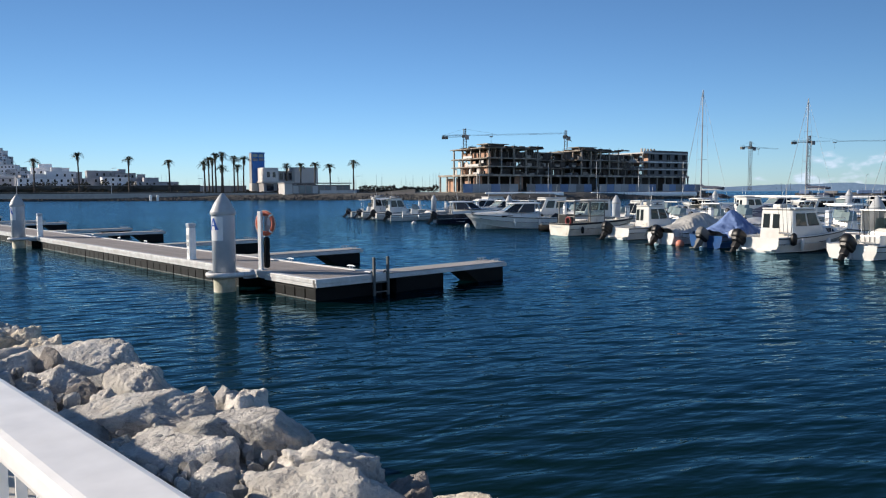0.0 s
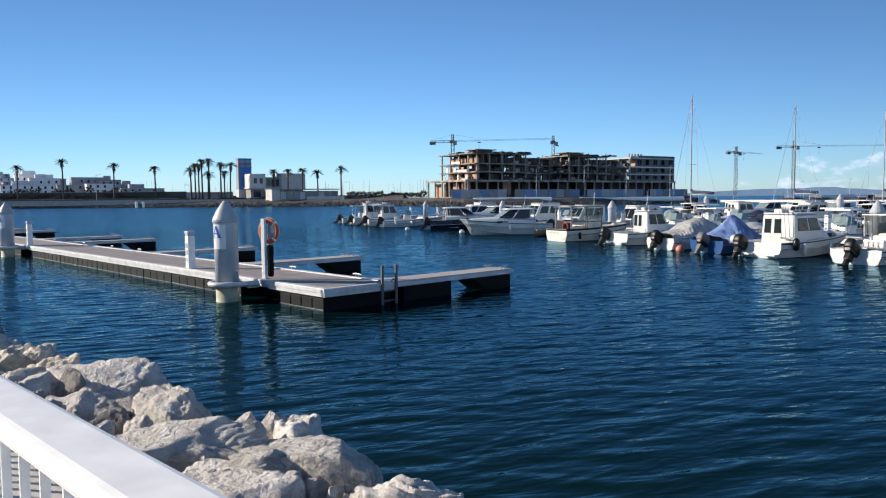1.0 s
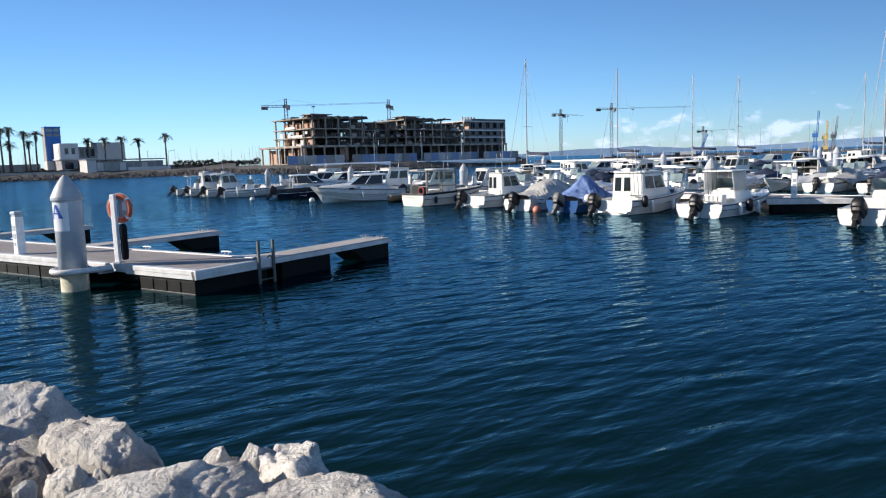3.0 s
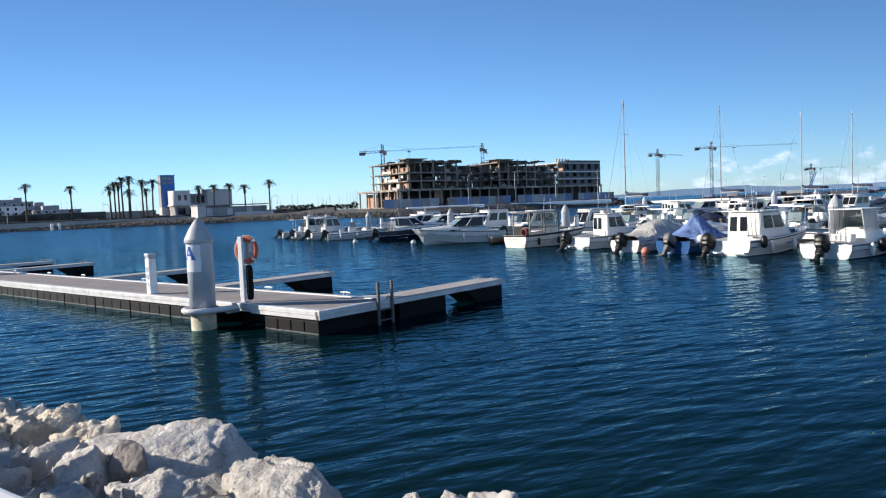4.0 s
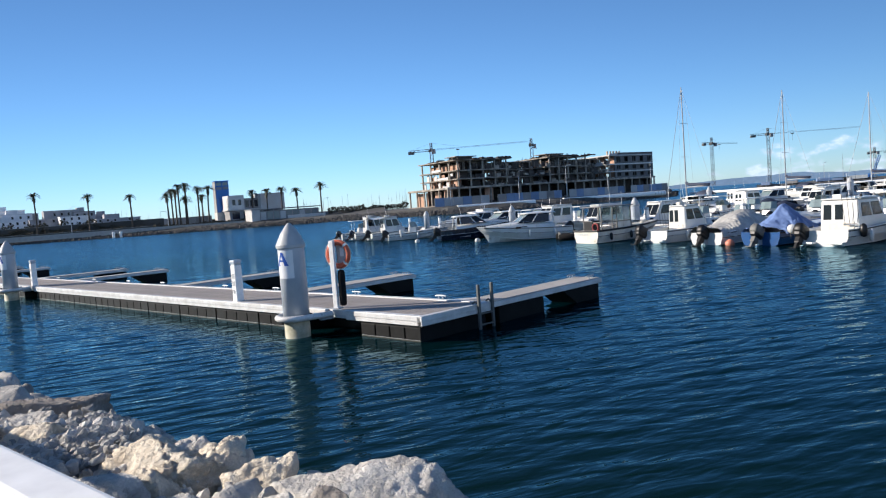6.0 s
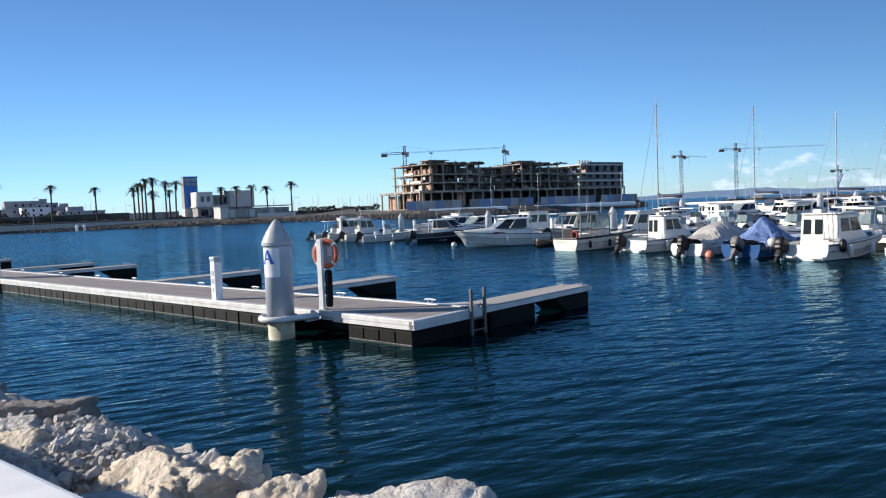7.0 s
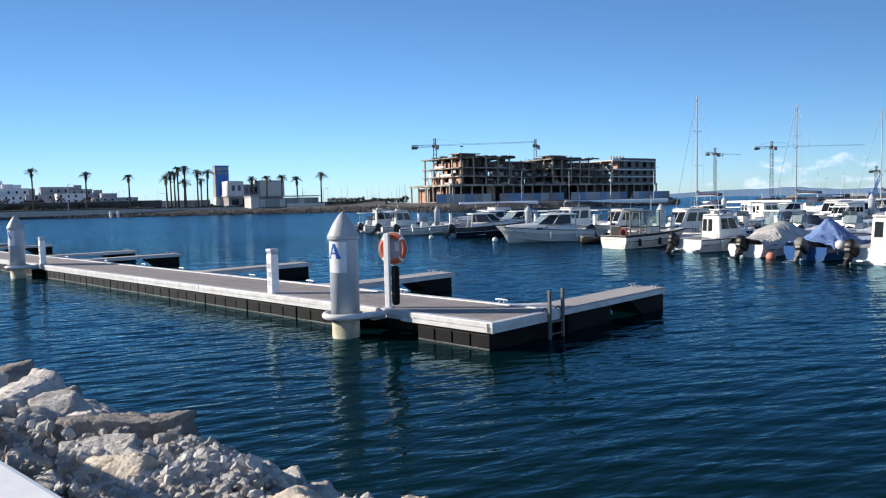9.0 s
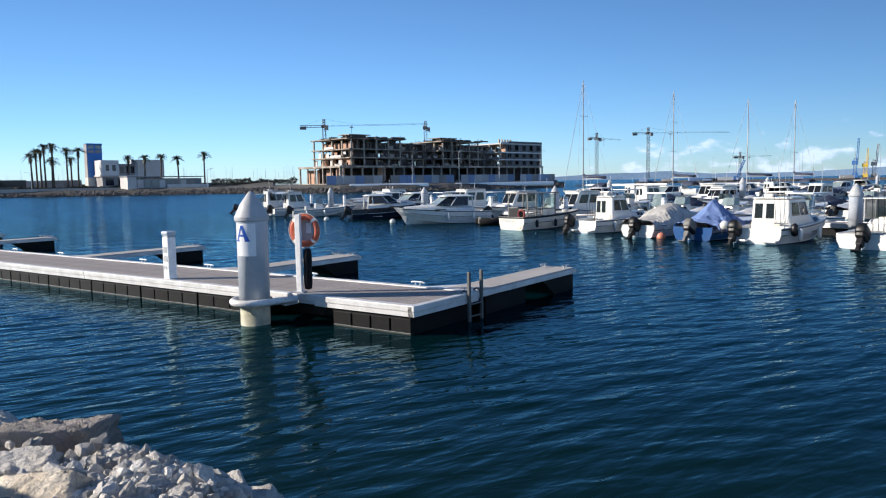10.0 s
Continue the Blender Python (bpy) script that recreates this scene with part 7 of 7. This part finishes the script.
def building_site():
    th = tagged(empty("unfinished_building", SITE), "unfinished concrete apartment building with raw brick infill", "building")
    rng = random.Random(31)
    col_mesh = {}

    def column(x, y, z0, z1):
        key = round(z1 - z0, 2)
        if key not in col_mesh:
            col_mesh[key] = part("column", boxed(-0.25, 0.25, -0.25, 0.25, 0, z1 - z0), RAW_CONCRETE, th)
            col_mesh[key].matrix_basis = pose(x, y, z0)
        else:
            share("column", col_mesh[key], th, pose(x, y, z0))

    def floor(x0, x1, y0, y1, z, t=0.4, mat=RAW_CONCRETE):
        part("floor_slab", boxed(x0, x1, y0, y1, z - t, z, 0.03), mat, th)

    def wall(x0, x1, y0, y1, z0, z1, mat):
        part("infill_wall", boxed(x0, x1, y0, y1, z0, z1), mat, th)

    G, P = 0.0, 6.4
    levels = [P, P + 3.1, P + 6.2, P + 10.0]
    # podium right along the front, with its arcade and the wing to the sunny end
    floor(-8.6, 106, -1.0, 26, P, 0.7)
    floor(-8.6, 106, -0.6, 26, 0.05, 0.3)
    for k in range(24):
        column(-8.2 + k * 4.95, -0.5, G, P - 0.7)
    for k in range(5):
        column(-8.2, 5 + k * 5, G, P - 0.7)
    for k in range(12):
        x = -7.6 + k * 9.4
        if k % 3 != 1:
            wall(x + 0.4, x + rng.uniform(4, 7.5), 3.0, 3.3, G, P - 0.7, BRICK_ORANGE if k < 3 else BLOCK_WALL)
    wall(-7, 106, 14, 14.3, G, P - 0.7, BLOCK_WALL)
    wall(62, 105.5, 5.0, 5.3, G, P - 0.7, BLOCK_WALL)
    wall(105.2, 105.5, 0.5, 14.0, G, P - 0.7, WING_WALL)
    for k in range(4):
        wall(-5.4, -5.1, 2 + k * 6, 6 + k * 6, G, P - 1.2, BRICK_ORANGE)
    # three wings with open floors
    for bx0, bx1, depth, top in ((-3, 21, 24, 3), (42.5, 64, 22, 3)):
        for i, z in enumerate(levels[1:top + 1]):
            ov = rng.uniform(0.5, 2.2)
            floor(bx0 - ov, bx1 + rng.uniform(0, 1.5), -rng.uniform(0.2, 1.0), depth, z)
            zl = levels[i]
            nx, ny = 5, 5
            for a in range(nx):
                column(bx0 + 0.5 + (bx1 - bx0 - 1) * a / (nx - 1), 0.3, zl, z - 0.4)
                column(bx0 + 0.5 + (bx1 - bx0 - 1) * a / (nx - 1), depth * 0.5, zl, z - 0.4)
            for b in range(1, ny):
                column(bx0 + 0.3, depth * b / (ny - 1) - 0.5, zl, z - 0.4)
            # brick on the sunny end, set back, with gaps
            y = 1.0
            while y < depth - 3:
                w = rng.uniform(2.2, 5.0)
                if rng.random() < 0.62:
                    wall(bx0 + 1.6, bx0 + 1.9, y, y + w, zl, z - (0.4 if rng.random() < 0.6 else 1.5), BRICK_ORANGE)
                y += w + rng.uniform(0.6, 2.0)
            # front infill takes the shade-darkened block colour; brick stays on the lit end
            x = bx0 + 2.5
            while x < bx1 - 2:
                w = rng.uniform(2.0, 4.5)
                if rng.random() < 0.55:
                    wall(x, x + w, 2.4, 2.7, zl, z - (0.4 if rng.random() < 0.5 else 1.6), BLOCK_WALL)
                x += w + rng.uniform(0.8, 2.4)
            # back and cross walls added to keep the open floors dark
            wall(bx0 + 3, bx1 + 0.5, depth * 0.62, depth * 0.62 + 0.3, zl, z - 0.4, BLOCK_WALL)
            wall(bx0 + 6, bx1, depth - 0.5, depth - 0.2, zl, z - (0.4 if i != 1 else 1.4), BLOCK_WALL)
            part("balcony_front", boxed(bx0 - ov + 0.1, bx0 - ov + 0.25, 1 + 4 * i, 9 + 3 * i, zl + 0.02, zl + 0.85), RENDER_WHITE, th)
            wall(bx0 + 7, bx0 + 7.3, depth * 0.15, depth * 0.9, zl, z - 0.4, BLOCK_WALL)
        # formwork, props and rubble on the roof
        for _ in range(26):
            x, y = rng.uniform(bx0 - 0.5, bx1), rng.uniform(0, depth - 2)
            part("formwork_board", boxed(x, x + rng.uniform(0.6, 3.5), y, y + rng.uniform(0.2, 2.0), levels[top], levels[top] + rng.uniform(0.15, 0.7)), RAW_CONCRETE if rng.random() < 0.4 else HEDGE, th)
        # rebar left standing over the columns, and props under the top slab
        bm = bmesh.new()
        for _ in range(70):
            x, y = bx0 + 0.5 + (bx1 - bx0 - 1) * rng.randrange(5) / 4 + rng.uniform(-0.5, 0.5), rng.choice((0.3, depth * 0.25, depth * 0.5, depth * 0.75)) + rng.uniform(-0.4, 0.4)
            rod(bm, (x, y, levels[top] - 0.1), (x + rng.uniform(-0.25, 0.25), y, levels[top] + rng.uniform(0.5, 1.5)), 0.05, seg=4)
        tagged(part("rebar_stubs", bm, CRANE_GREY, th), kind="stuff")
        bm = bmesh.new()
        for _ in range(46):
            x, y = rng.uniform(bx0 + 0.5, bx1 - 0.5), rng.uniform(0.2, 2.0)
            rod(bm, (x, y, levels[top - 1]), (x + rng.uniform(-0.1, 0.1), y, levels[top] - 0.4), 0.06, seg=4)
        tagged(part("shoring", bm, RAW_CONCRETE, th), kind="stuff")
        part("stair_core", boxed(bx0 + 4, bx0 + 11, 5, 10, levels[top], levels[top] + 1.3), BLOCK_WALL, th)
        part("core_roof", boxed(bx0 + 2.5, bx0 + 12.5, 4.0, 11, levels[top] + 1.3, levels[top] + 1.6), RAW_CONCRETE, th)
    # planks, props, pallets and dark boards left about the open floors
    bm, dark = bmesh.new(), bmesh.new()
    for _ in range(330):
        k = rng.randrange(4)
        x, y, z = rng.uniform(-6, 80), rng.uniform(-0.9, 3.0), ([0.05] + levels)[k]
        if rng.random() < 0.5:
            rod(bm, (x, y, z), (x + rng.uniform(-0.5, 0.5), y, z + rng.uniform(1.2, 2.7)), 0.07, seg=4)
        else:
            w, h = rng.uniform(0.5, 2.6), rng.uniform(0.2, 1.5)
            box(bm if rng.random() < 0.35 else dark, x, x + w, y, y + rng.uniform(0.2, 1.0), z, z + h)
    for wing0, wing1 in ((-5, 22), (41, 66)):
        for _ in range(60):
            x, y = rng.uniform(wing0, wing1), rng.choice((rng.uniform(-1.4, 0.2), rng.uniform(0, 20)))
            box(dark, x, x + rng.uniform(0.4, 3.0), y, y + rng.uniform(0.2, 1.6), levels[3] - rng.uniform(0.0, 0.3), levels[3] + rng.uniform(0.1, 0.75))
    for _ in range(40):
        x, k = rng.uniform(0, 78), rng.randrange(3)
        box(dark, x, x + rng.uniform(1.5, 4.5), 1.2, 1.3, levels[k], levels[k] + rng.uniform(1.4, 2.7))
    tagged(part("site_clutter", bm, RAW_CONCRETE, th), kind="stuff")
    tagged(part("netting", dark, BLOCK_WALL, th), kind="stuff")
    for k in range(9):
        y, lv = 1.0 + 2.6 * k, k % 2
        wall(-2.6, -2.35, y, y + rng.uniform(1.4, 2.4), levels[lv], levels[lv] + rng.uniform(1.6, 2.6), RENDER_WHITE if k % 3 else BRICK_ORANGE)
    # set-back link behind the wings
    for i, z in enumerate(levels[1:4]):
        floor(20, 82, 7.5, 26, z - (0.9 if i == 2 else 0))
        for k in range(11):
            column(22 + k * 5.8, 8.0, levels[i], z - 0.4 - (0.9 if i == 2 else 0))
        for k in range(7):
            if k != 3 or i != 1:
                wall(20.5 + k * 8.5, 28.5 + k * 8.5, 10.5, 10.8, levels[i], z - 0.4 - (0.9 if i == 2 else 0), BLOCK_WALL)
    # the walled wing with windows
    bx0, bx1, depth = 81.0, 106.0, 20.0
    for i in range(3):
        zl, zt = levels[i], levels[i + 1]
        floor(bx0 - 4.5 + 0.6 * i, bx1, -0.15, depth, zt, 0.5, RENDER_WHITE)
        xs = [bx0]
        n = 5
        bay = (bx1 - bx0) / n
        for k in range(n):
            x = bx0 + k * bay
            part("pier", boxed(x, x + bay * 0.26, 0, 0.35, zl, zt - 0.35), WING_WALL, th)
            part("pier", boxed(x + bay * 0.74, x + bay, 0, 0.35, zl, zt - 0.35), WING_WALL, th)
            part("spandrel", boxed(x + bay * 0.26, x + bay * 0.74, 0, 0.35, zl, zl + 0.75), WING_WALL, th)
            part("lintel", boxed(x + bay * 0.26, x + bay * 0.74, 0, 0.35, zt - 0.8, zt - 0.35), WING_WALL, th)
            if k % 2 == 0:
                part("mullion", boxed(x + bay * 0.48, x + bay * 0.52, 0.05, 0.3, zl + 0.75, zt - 0.8), WING_WALL, th)
        # near-black wall painted as the shade behind the window openings
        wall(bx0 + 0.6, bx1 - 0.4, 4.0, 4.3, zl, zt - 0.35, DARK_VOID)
        y = 0.5
        for k in range(4):
            wall(bx0 + 0.2, bx0 + 0.5, y, y + 3.0, zl, zt - 0.35, BRICK_ORANGE)
            if k % 2:
                wall(bx0 + 0.2, bx0 + 0.5, y + 3.0, y + 5.0, zl, zl + 0.9, BRICK_ORANGE)
            y += 5.0
        wall(bx0 - 3.6, bx0 - 3.4, 1.0, 8.0 + i, zl, zl + 1.0, RENDER_WHITE)
        for yy in (0.4, 7.0, 13.5):
            column(bx0 - 3.0, yy, zl, zt - 0.35)
        part("end_wall", boxed(bx1 - 0.35, bx1, 0.35, depth, zl, zt - 0.35), WING_WALL, th)
    part("parapet", boxed(bx0 + 2, bx1, -0.1, 0.2, levels[3], levels[3] + 0.9), WING_WALL, th)
    part("parapet", boxed(bx0 - 3, bx0 + 2, -0.1, 0.2, levels[3], levels[3] + 0.6), RENDER_WHITE, th)
    for k in range(5):
        part("roof_stub", boxed(bx0 - 1 + k * 1.9, bx0 - 0.4 + k * 1.9, 3, 3.6, levels[3], levels[3] + 1.8), RAW_CONCRETE, th)
    # hoarding
    mats = [HOARD_BLUE, HOARD_WHITE, RENDER_PALE, HOARD_WHITE, HOARD_BLUE]
    th2 = tagged(empty("site_hoarding", SITE), "blue and white hoarding panels round the building site", "fence")
    for k in range(31):
        if k % 9 == 6:
            continue
        x = -20 + k * 4.0
        part("hoarding_panel", boxed(x + 0.03, x + 3.94, -9.0, -8.9, -0.3, 2.7), mats[(k * 7 // 4) % 5], th2)
        part("post", boxed(x - 0.05, x + 0.05, -8.9, -8.75, -0.3, 2.8), CRANE_GREY, th2)


building_site()


# ---- cranes ----
def lattice(bm, a, b, w, bays, r=0.1, up=Vector((0, 0, 1))):
    """A square lattice boom from a to b."""
    a, b = Vector(a), Vector(b)
    d = (b - a).normalized()
    s = d.cross(up)
    s = s.normalized() if s.length > 0.1 else Vector((1, 0, 0))
    t = s.cross(d).normalized()
    corners = [(s * i + t * j) * (w / 2) for i, j in ((-1, -1), (1, -1), (1, 1), (-1, 1))]
    for c in corners:
        rod(bm, a + c, b + c, r, seg=4)
    for k in range(bays):
        p, q = a.lerp(b, k / bays), a.lerp(b, (k + 1) / bays)
        for i in range(4):
            j = (i + 1) % 4
            rod(bm, p + corners[i], q + corners[j], r * 0.6, seg=3, caps=False)


def tower_crane(base, z0, high, jib, counter, heading, label="tower crane over the building site", mat=None):
    mat = mat or CRANE_GREY
    th = tagged(empty("tower_crane", pose(base.x, base.y, z0, 0, 0, heading)), label, "crane", "tower cranes")
    bm = bmesh.new()
    lattice(bm, (0, 0, 0), (0, 0, high), 1.2, int(high / 1.8), 0.085, Vector((1, 0, 0)))
    part("mast", bm, mat, th)
    part("slewing_unit", boxed(-1.0, 1.0, -1.0, 1.0, high, high + 1.1, 0.1), mat, th)
    part("cab", boxed(0.4, 1.9, -1.9, -0.9, high - 0.9, high + 0.9, 0.1), RENDER_PALE, th)
    bm = bmesh.new()
    lattice(bm, (0, 0, high + 1.1), (0, 0, high + 3.6), 0.8, 3, 0.11, Vector((1, 0, 0)))
    part("apex", bm, mat, th)
    bm = bmesh.new()
    lattice(bm, (0.8, 0, high + 0.8), (jib, 0, high + 0.8), 0.4, int(jib / 1.6), 0.022)
    part("jib", bm, mat, th)
    bm = bmesh.new()
    lattice(bm, (-0.8, 0, high + 0.7), (-counter, 0, high + 0.7), 0.8, int(counter / 1.6), 0.07)
    part("counter_jib", bm, mat, th)
    part("counterweight", boxed(-counter, -counter + 2.4, -0.6, 0.6, high - 0.5, high + 0.7, 0.1), CRANE_GREY, th)
    bm = bmesh.new()
    for x in (jib * 0.3, -counter + 1):
        rod(bm, (0, 0, high + 3.5), (x, 0, high + 1.2), 0.025, seg=4)
    part("tie_bar", bm, mat, th)
    bm = boxed(jib * 0.25, jib * 0.25 + 1.2, -0.5, 0.5, high - 0.1, high + 0.3)
    rod(bm, (jib * 0.25 + 0.6, 0, high), (jib * 0.25 + 0.6, 0, high - 3), 0.05, seg=4)
    part("trolley", bm, mat, th)
    return th


tower_crane(far(kx(909), 296), 3, 22.0, 41, 9.5, 30)
tower_crane(far(kx(1091), 315), 3, 23.0, 30, 7, 118)
tower_crane(far(kx(1432), 352), 3, 20.5, 26, 8.5, 80)
tower_crane(far(kx(1543), 345), 3, 22.8, 45, 8.5, 38)
tower_crane(Vector((-69, 479, 0)), -1, 16, 20, 4, 32, "small tower crane far along the quay")


def luffing_crane(base, high, boom_to, mat, label):
    th = tagged(empty("harbour_crane", pose(base[0], base[1], 0.5)), label, "crane", "harbour cranes")
    part("portal", boxed(-1.8, 1.8, -1.8, 1.8, -3, high * 0.16, 0.2), mat, th)
    bm = bmesh.new()
    lattice(bm, (0, 0, high * 0.16), (0, 0, high * 0.6), 1.8, 6, 0.2, Vector((1, 0, 0)))
    part("tower", bm, mat, th)
    part("machine_house", boxed(-2, 1.6, -1.4, 1.4, high * 0.4, high * 0.52, 0.2), mat, th)
    bm = bmesh.new()
    lattice(bm, (1, 0, high * 0.45), (boom_to[0], 0, boom_to[1]), 1.0, 9, 0.16)
    part("boom", bm, mat, th)


luffing_crane((-8, 554), 23, (1.6, 27), CRANE_BLUE, "tall blue harbour crane on the distant quay")
luffing_crane((-2, 556), 19, (1.0, 20), CRANE_YELLOW, "yellow harbour crane on the distant quay")
luffing_crane((3, 560), 21, (2.0, 23), RENDER_PALE, "pale grey harbour crane on the distant quay")
luffing_crane((-70, 470), 5, (5.0, 13), CRANE_BLUE, "blue luffing crane on the distant quay")


# ---- breakwater, distant masts, mountains and clouds ----
def breakwater():
    bm = bmesh.new()
    rows = []
    rng = random.Random(8)
    for i in range(90):
        t = i / 89
        x, y = -118 + 520 * t, 420 + 150 * t - 300 * t * t
        z = 1.5 + 0.5 * noise.noise((i * 0.7, 0, 0))
        rows.append([(x + 3, y - 7, -0.5), (x + 1, y - 3, z * 0.6 + rng.uniform(-0.3, 0.3)), (x, y, z), (x - 2, y + 6, z), (x - 4, y + 14, -0.5)])
    skin(bm, rows)
    tagged(part("breakwater", bm, SHORE_ROCK), "dark rock breakwater closing the harbour", "breakwater", kind="structure")
    for i in range(24):
        t = (i + 0.5) / 24
        x, y = -118 + 520 * t, 420 + 150 * t - 300 * t * t
        lamp_post(pose(x, y + 2, 1.3, 0, 0, 70 if i % 2 else 250), 9 + (i * 5) % 4, 1.6, "pale lamp post on the breakwater")
    rng = random.Random(12)
    for i in range(46):
        t = rng.random()
        x, y = -118 + 520 * t, 412 + 150 * t - 300 * t * t
        w = rng.uniform(3, 9)
        h = rng.uniform(0.8, 1.8)
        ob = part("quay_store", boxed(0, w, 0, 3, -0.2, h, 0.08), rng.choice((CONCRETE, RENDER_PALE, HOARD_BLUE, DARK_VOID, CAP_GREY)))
        ob.matrix_basis = pose(x, y + 3, 1.3, 0, 0, rng.uniform(5, 30))
        tagged(ob, "small grey store on the distant quay", "shed", "quay stores")


breakwater()


def masts():
    rng = random.Random(15)
    bm = bmesh.new()
    for _ in range(70):
        u = rng.uniform(350, 860)
        p = far(kx(u), rng.uniform(430, 520))
        rod(bm, (p.x, p.y, 3), (p.x, p.y, rng.uniform(9, 15)), 0.1, 0.06, 4)
    tagged(part("distant_masts", bm, MAST_ALU), "thin masts of a distant marina", "masts", kind="stuff")
    bm = bmesh.new()
    for _ in range(45):
        p = Vector((rng.uniform(-70, 250), rng.uniform(300, 400), 0))
        rod(bm, (p.x, p.y, 0.5), (p.x, p.y, rng.uniform(8, 15)), 0.08, 0.05, 4)
    tagged(part("distant_masts", bm, MAST_ALU), "thin masts of yachts along the breakwater", "masts", kind="stuff")


masts()


def mountains():
    rows = []
    for i in range(160):
        a = radians(-30 + 110 * i / 159)
        x, y = 4300 * math.sin(a), 4300 * math.cos(a)
        h = 42 + 34 * noise.noise((i * 0.045, 0, 0)) + 10 * noise.noise((i * 0.2, 3, 0)) + 4 * noise.noise((i * 0.7, 5, 0))
        fade = min(1, max(0, (i - 4) / 20))
        rows.append([(x, y, -5), (x * 1.01, y * 1.01, max(2, h * fade))])
    bm = bmesh.new()
    skin(bm, rows)
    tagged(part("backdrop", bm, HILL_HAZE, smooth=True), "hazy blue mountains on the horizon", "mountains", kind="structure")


mountains()


def cloud_material():
    m = bpy.data.materials.new("low_cumulus")
    m.use_nodes = True
    nt = m.node_tree
    nt.nodes.clear()
    out = nt.nodes.new("ShaderNodeOutputMaterial")
    mix = nt.nodes.new("ShaderNodeMixShader")
    tr = nt.nodes.new("ShaderNodeBsdfTransparent")
    em = nt.nodes.new("ShaderNodeEmission")
    em.inputs["Color"].default_value = (0.8, 0.87, 0.98, 1)
    em.inputs["Strength"].default_value = 0.66
    tc = nt.nodes.new("ShaderNodeTexCoord")
    mp = nt.nodes.new("ShaderNodeMapping")
    mp.inputs["Scale"].default_value = (0.006, 0.006, 0.0115)
    n = nt.nodes.new("ShaderNodeTexNoise")
    n.inputs["Scale"].default_value = 1.0
    n.inputs["Detail"].default_value = 9
    n.inputs["Roughness"].default_value = 0.55
    sep = nt.nodes.new("ShaderNodeSeparateXYZ")
    fall = nt.nodes.new("ShaderNodeMapRange")
    fall.inputs["From Min"].default_value = 70
    fall.inputs["From Max"].default_value = 330
    fall.inputs["To Min"].default_value = 0.0
    fall.inputs["To Max"].default_value = 0.26
    sub = nt.nodes.new("ShaderNodeMath")
    sub.operation = "SUBTRACT"
    cut = nt.nodes.new("ShaderNodeMapRange")
    cut.interpolation_type = "SMOOTHSTEP"
    cut.inputs["From Min"].default_value = 0.43
    cut.inputs["From Max"].default_value = 0.6
    cut.inputs["To Max"].default_value = 0.8
    nt.links.new(tc.outputs["Object"], mp.inputs["Vector"])
    nt.links.new(mp.outputs[0], n.inputs["Vector"])
    nt.links.new(tc.outputs["Object"], sep.inputs[0])
    nt.links.new(sep.outputs["Z"], fall.inputs["Value"])
    # the bank thins out towards the unfinished building
    side = nt.nodes.new("ShaderNodeMapRange")
    side.inputs["From Min"].default_value = -1950
    side.inputs["From Max"].default_value = -1250
    side.inputs["To Min"].default_value = -0.25
    side.inputs["To Max"].default_value = 0.0
    nt.links.new(sep.outputs["X"], side.inputs["Value"])
    thin = nt.nodes.new("ShaderNodeMath")
    nt.links.new(n.outputs["Fac"], thin.inputs[0])
    nt.links.new(side.outputs[0], thin.inputs[1])
    nt.links.new(thin.outputs[0], sub.inputs[0])
    nt.links.new(fall.outputs[0], sub.inputs[1])
    nt.links.new(sub.outputs[0], cut.inputs["Value"])
    nt.links.new(cut.outputs[0], mix.inputs[0])
    nt.links.new(tr.outputs[0], mix.inputs[1])
    nt.links.new(em.outputs[0], mix.inputs[2])
    nt.links.new(mix.outputs[0], out.inputs[0])
    return m


def clouds():
    rows = []
    for i in range(40):
        a = radians(-26 + 100 * i / 39)
        x, y = 4550 * math.sin(a), 4550 * math.cos(a)
        rows.append([(x, y, 0), (x, y, 480)])
    bm = bmesh.new()
    skin(bm, rows)
    ob = part("backdrop", bm, cloud_material())
    ob.visible_shadow = False
    tagged(ob, "low white clouds above the horizon", "clouds", kind="structure")


clouds()


# two white posts at the foot of the far bank
for u in (355, 367):
    p = far(kx(u), 297)
    bm = bmesh.new()
    lathe(bm, [(0.5, -1.0), (0.5, 1.7), (0.62, 1.75), (0.62, 2.2), (0.2, 2.4)], 12)
    ob = part("waterline_post", bm, WHITE_PAINT)
    ob.matrix_basis = pose(p.x, p.y, 0)
    tagged(ob, "short white post standing at the far waterline", "post", "waterline posts")
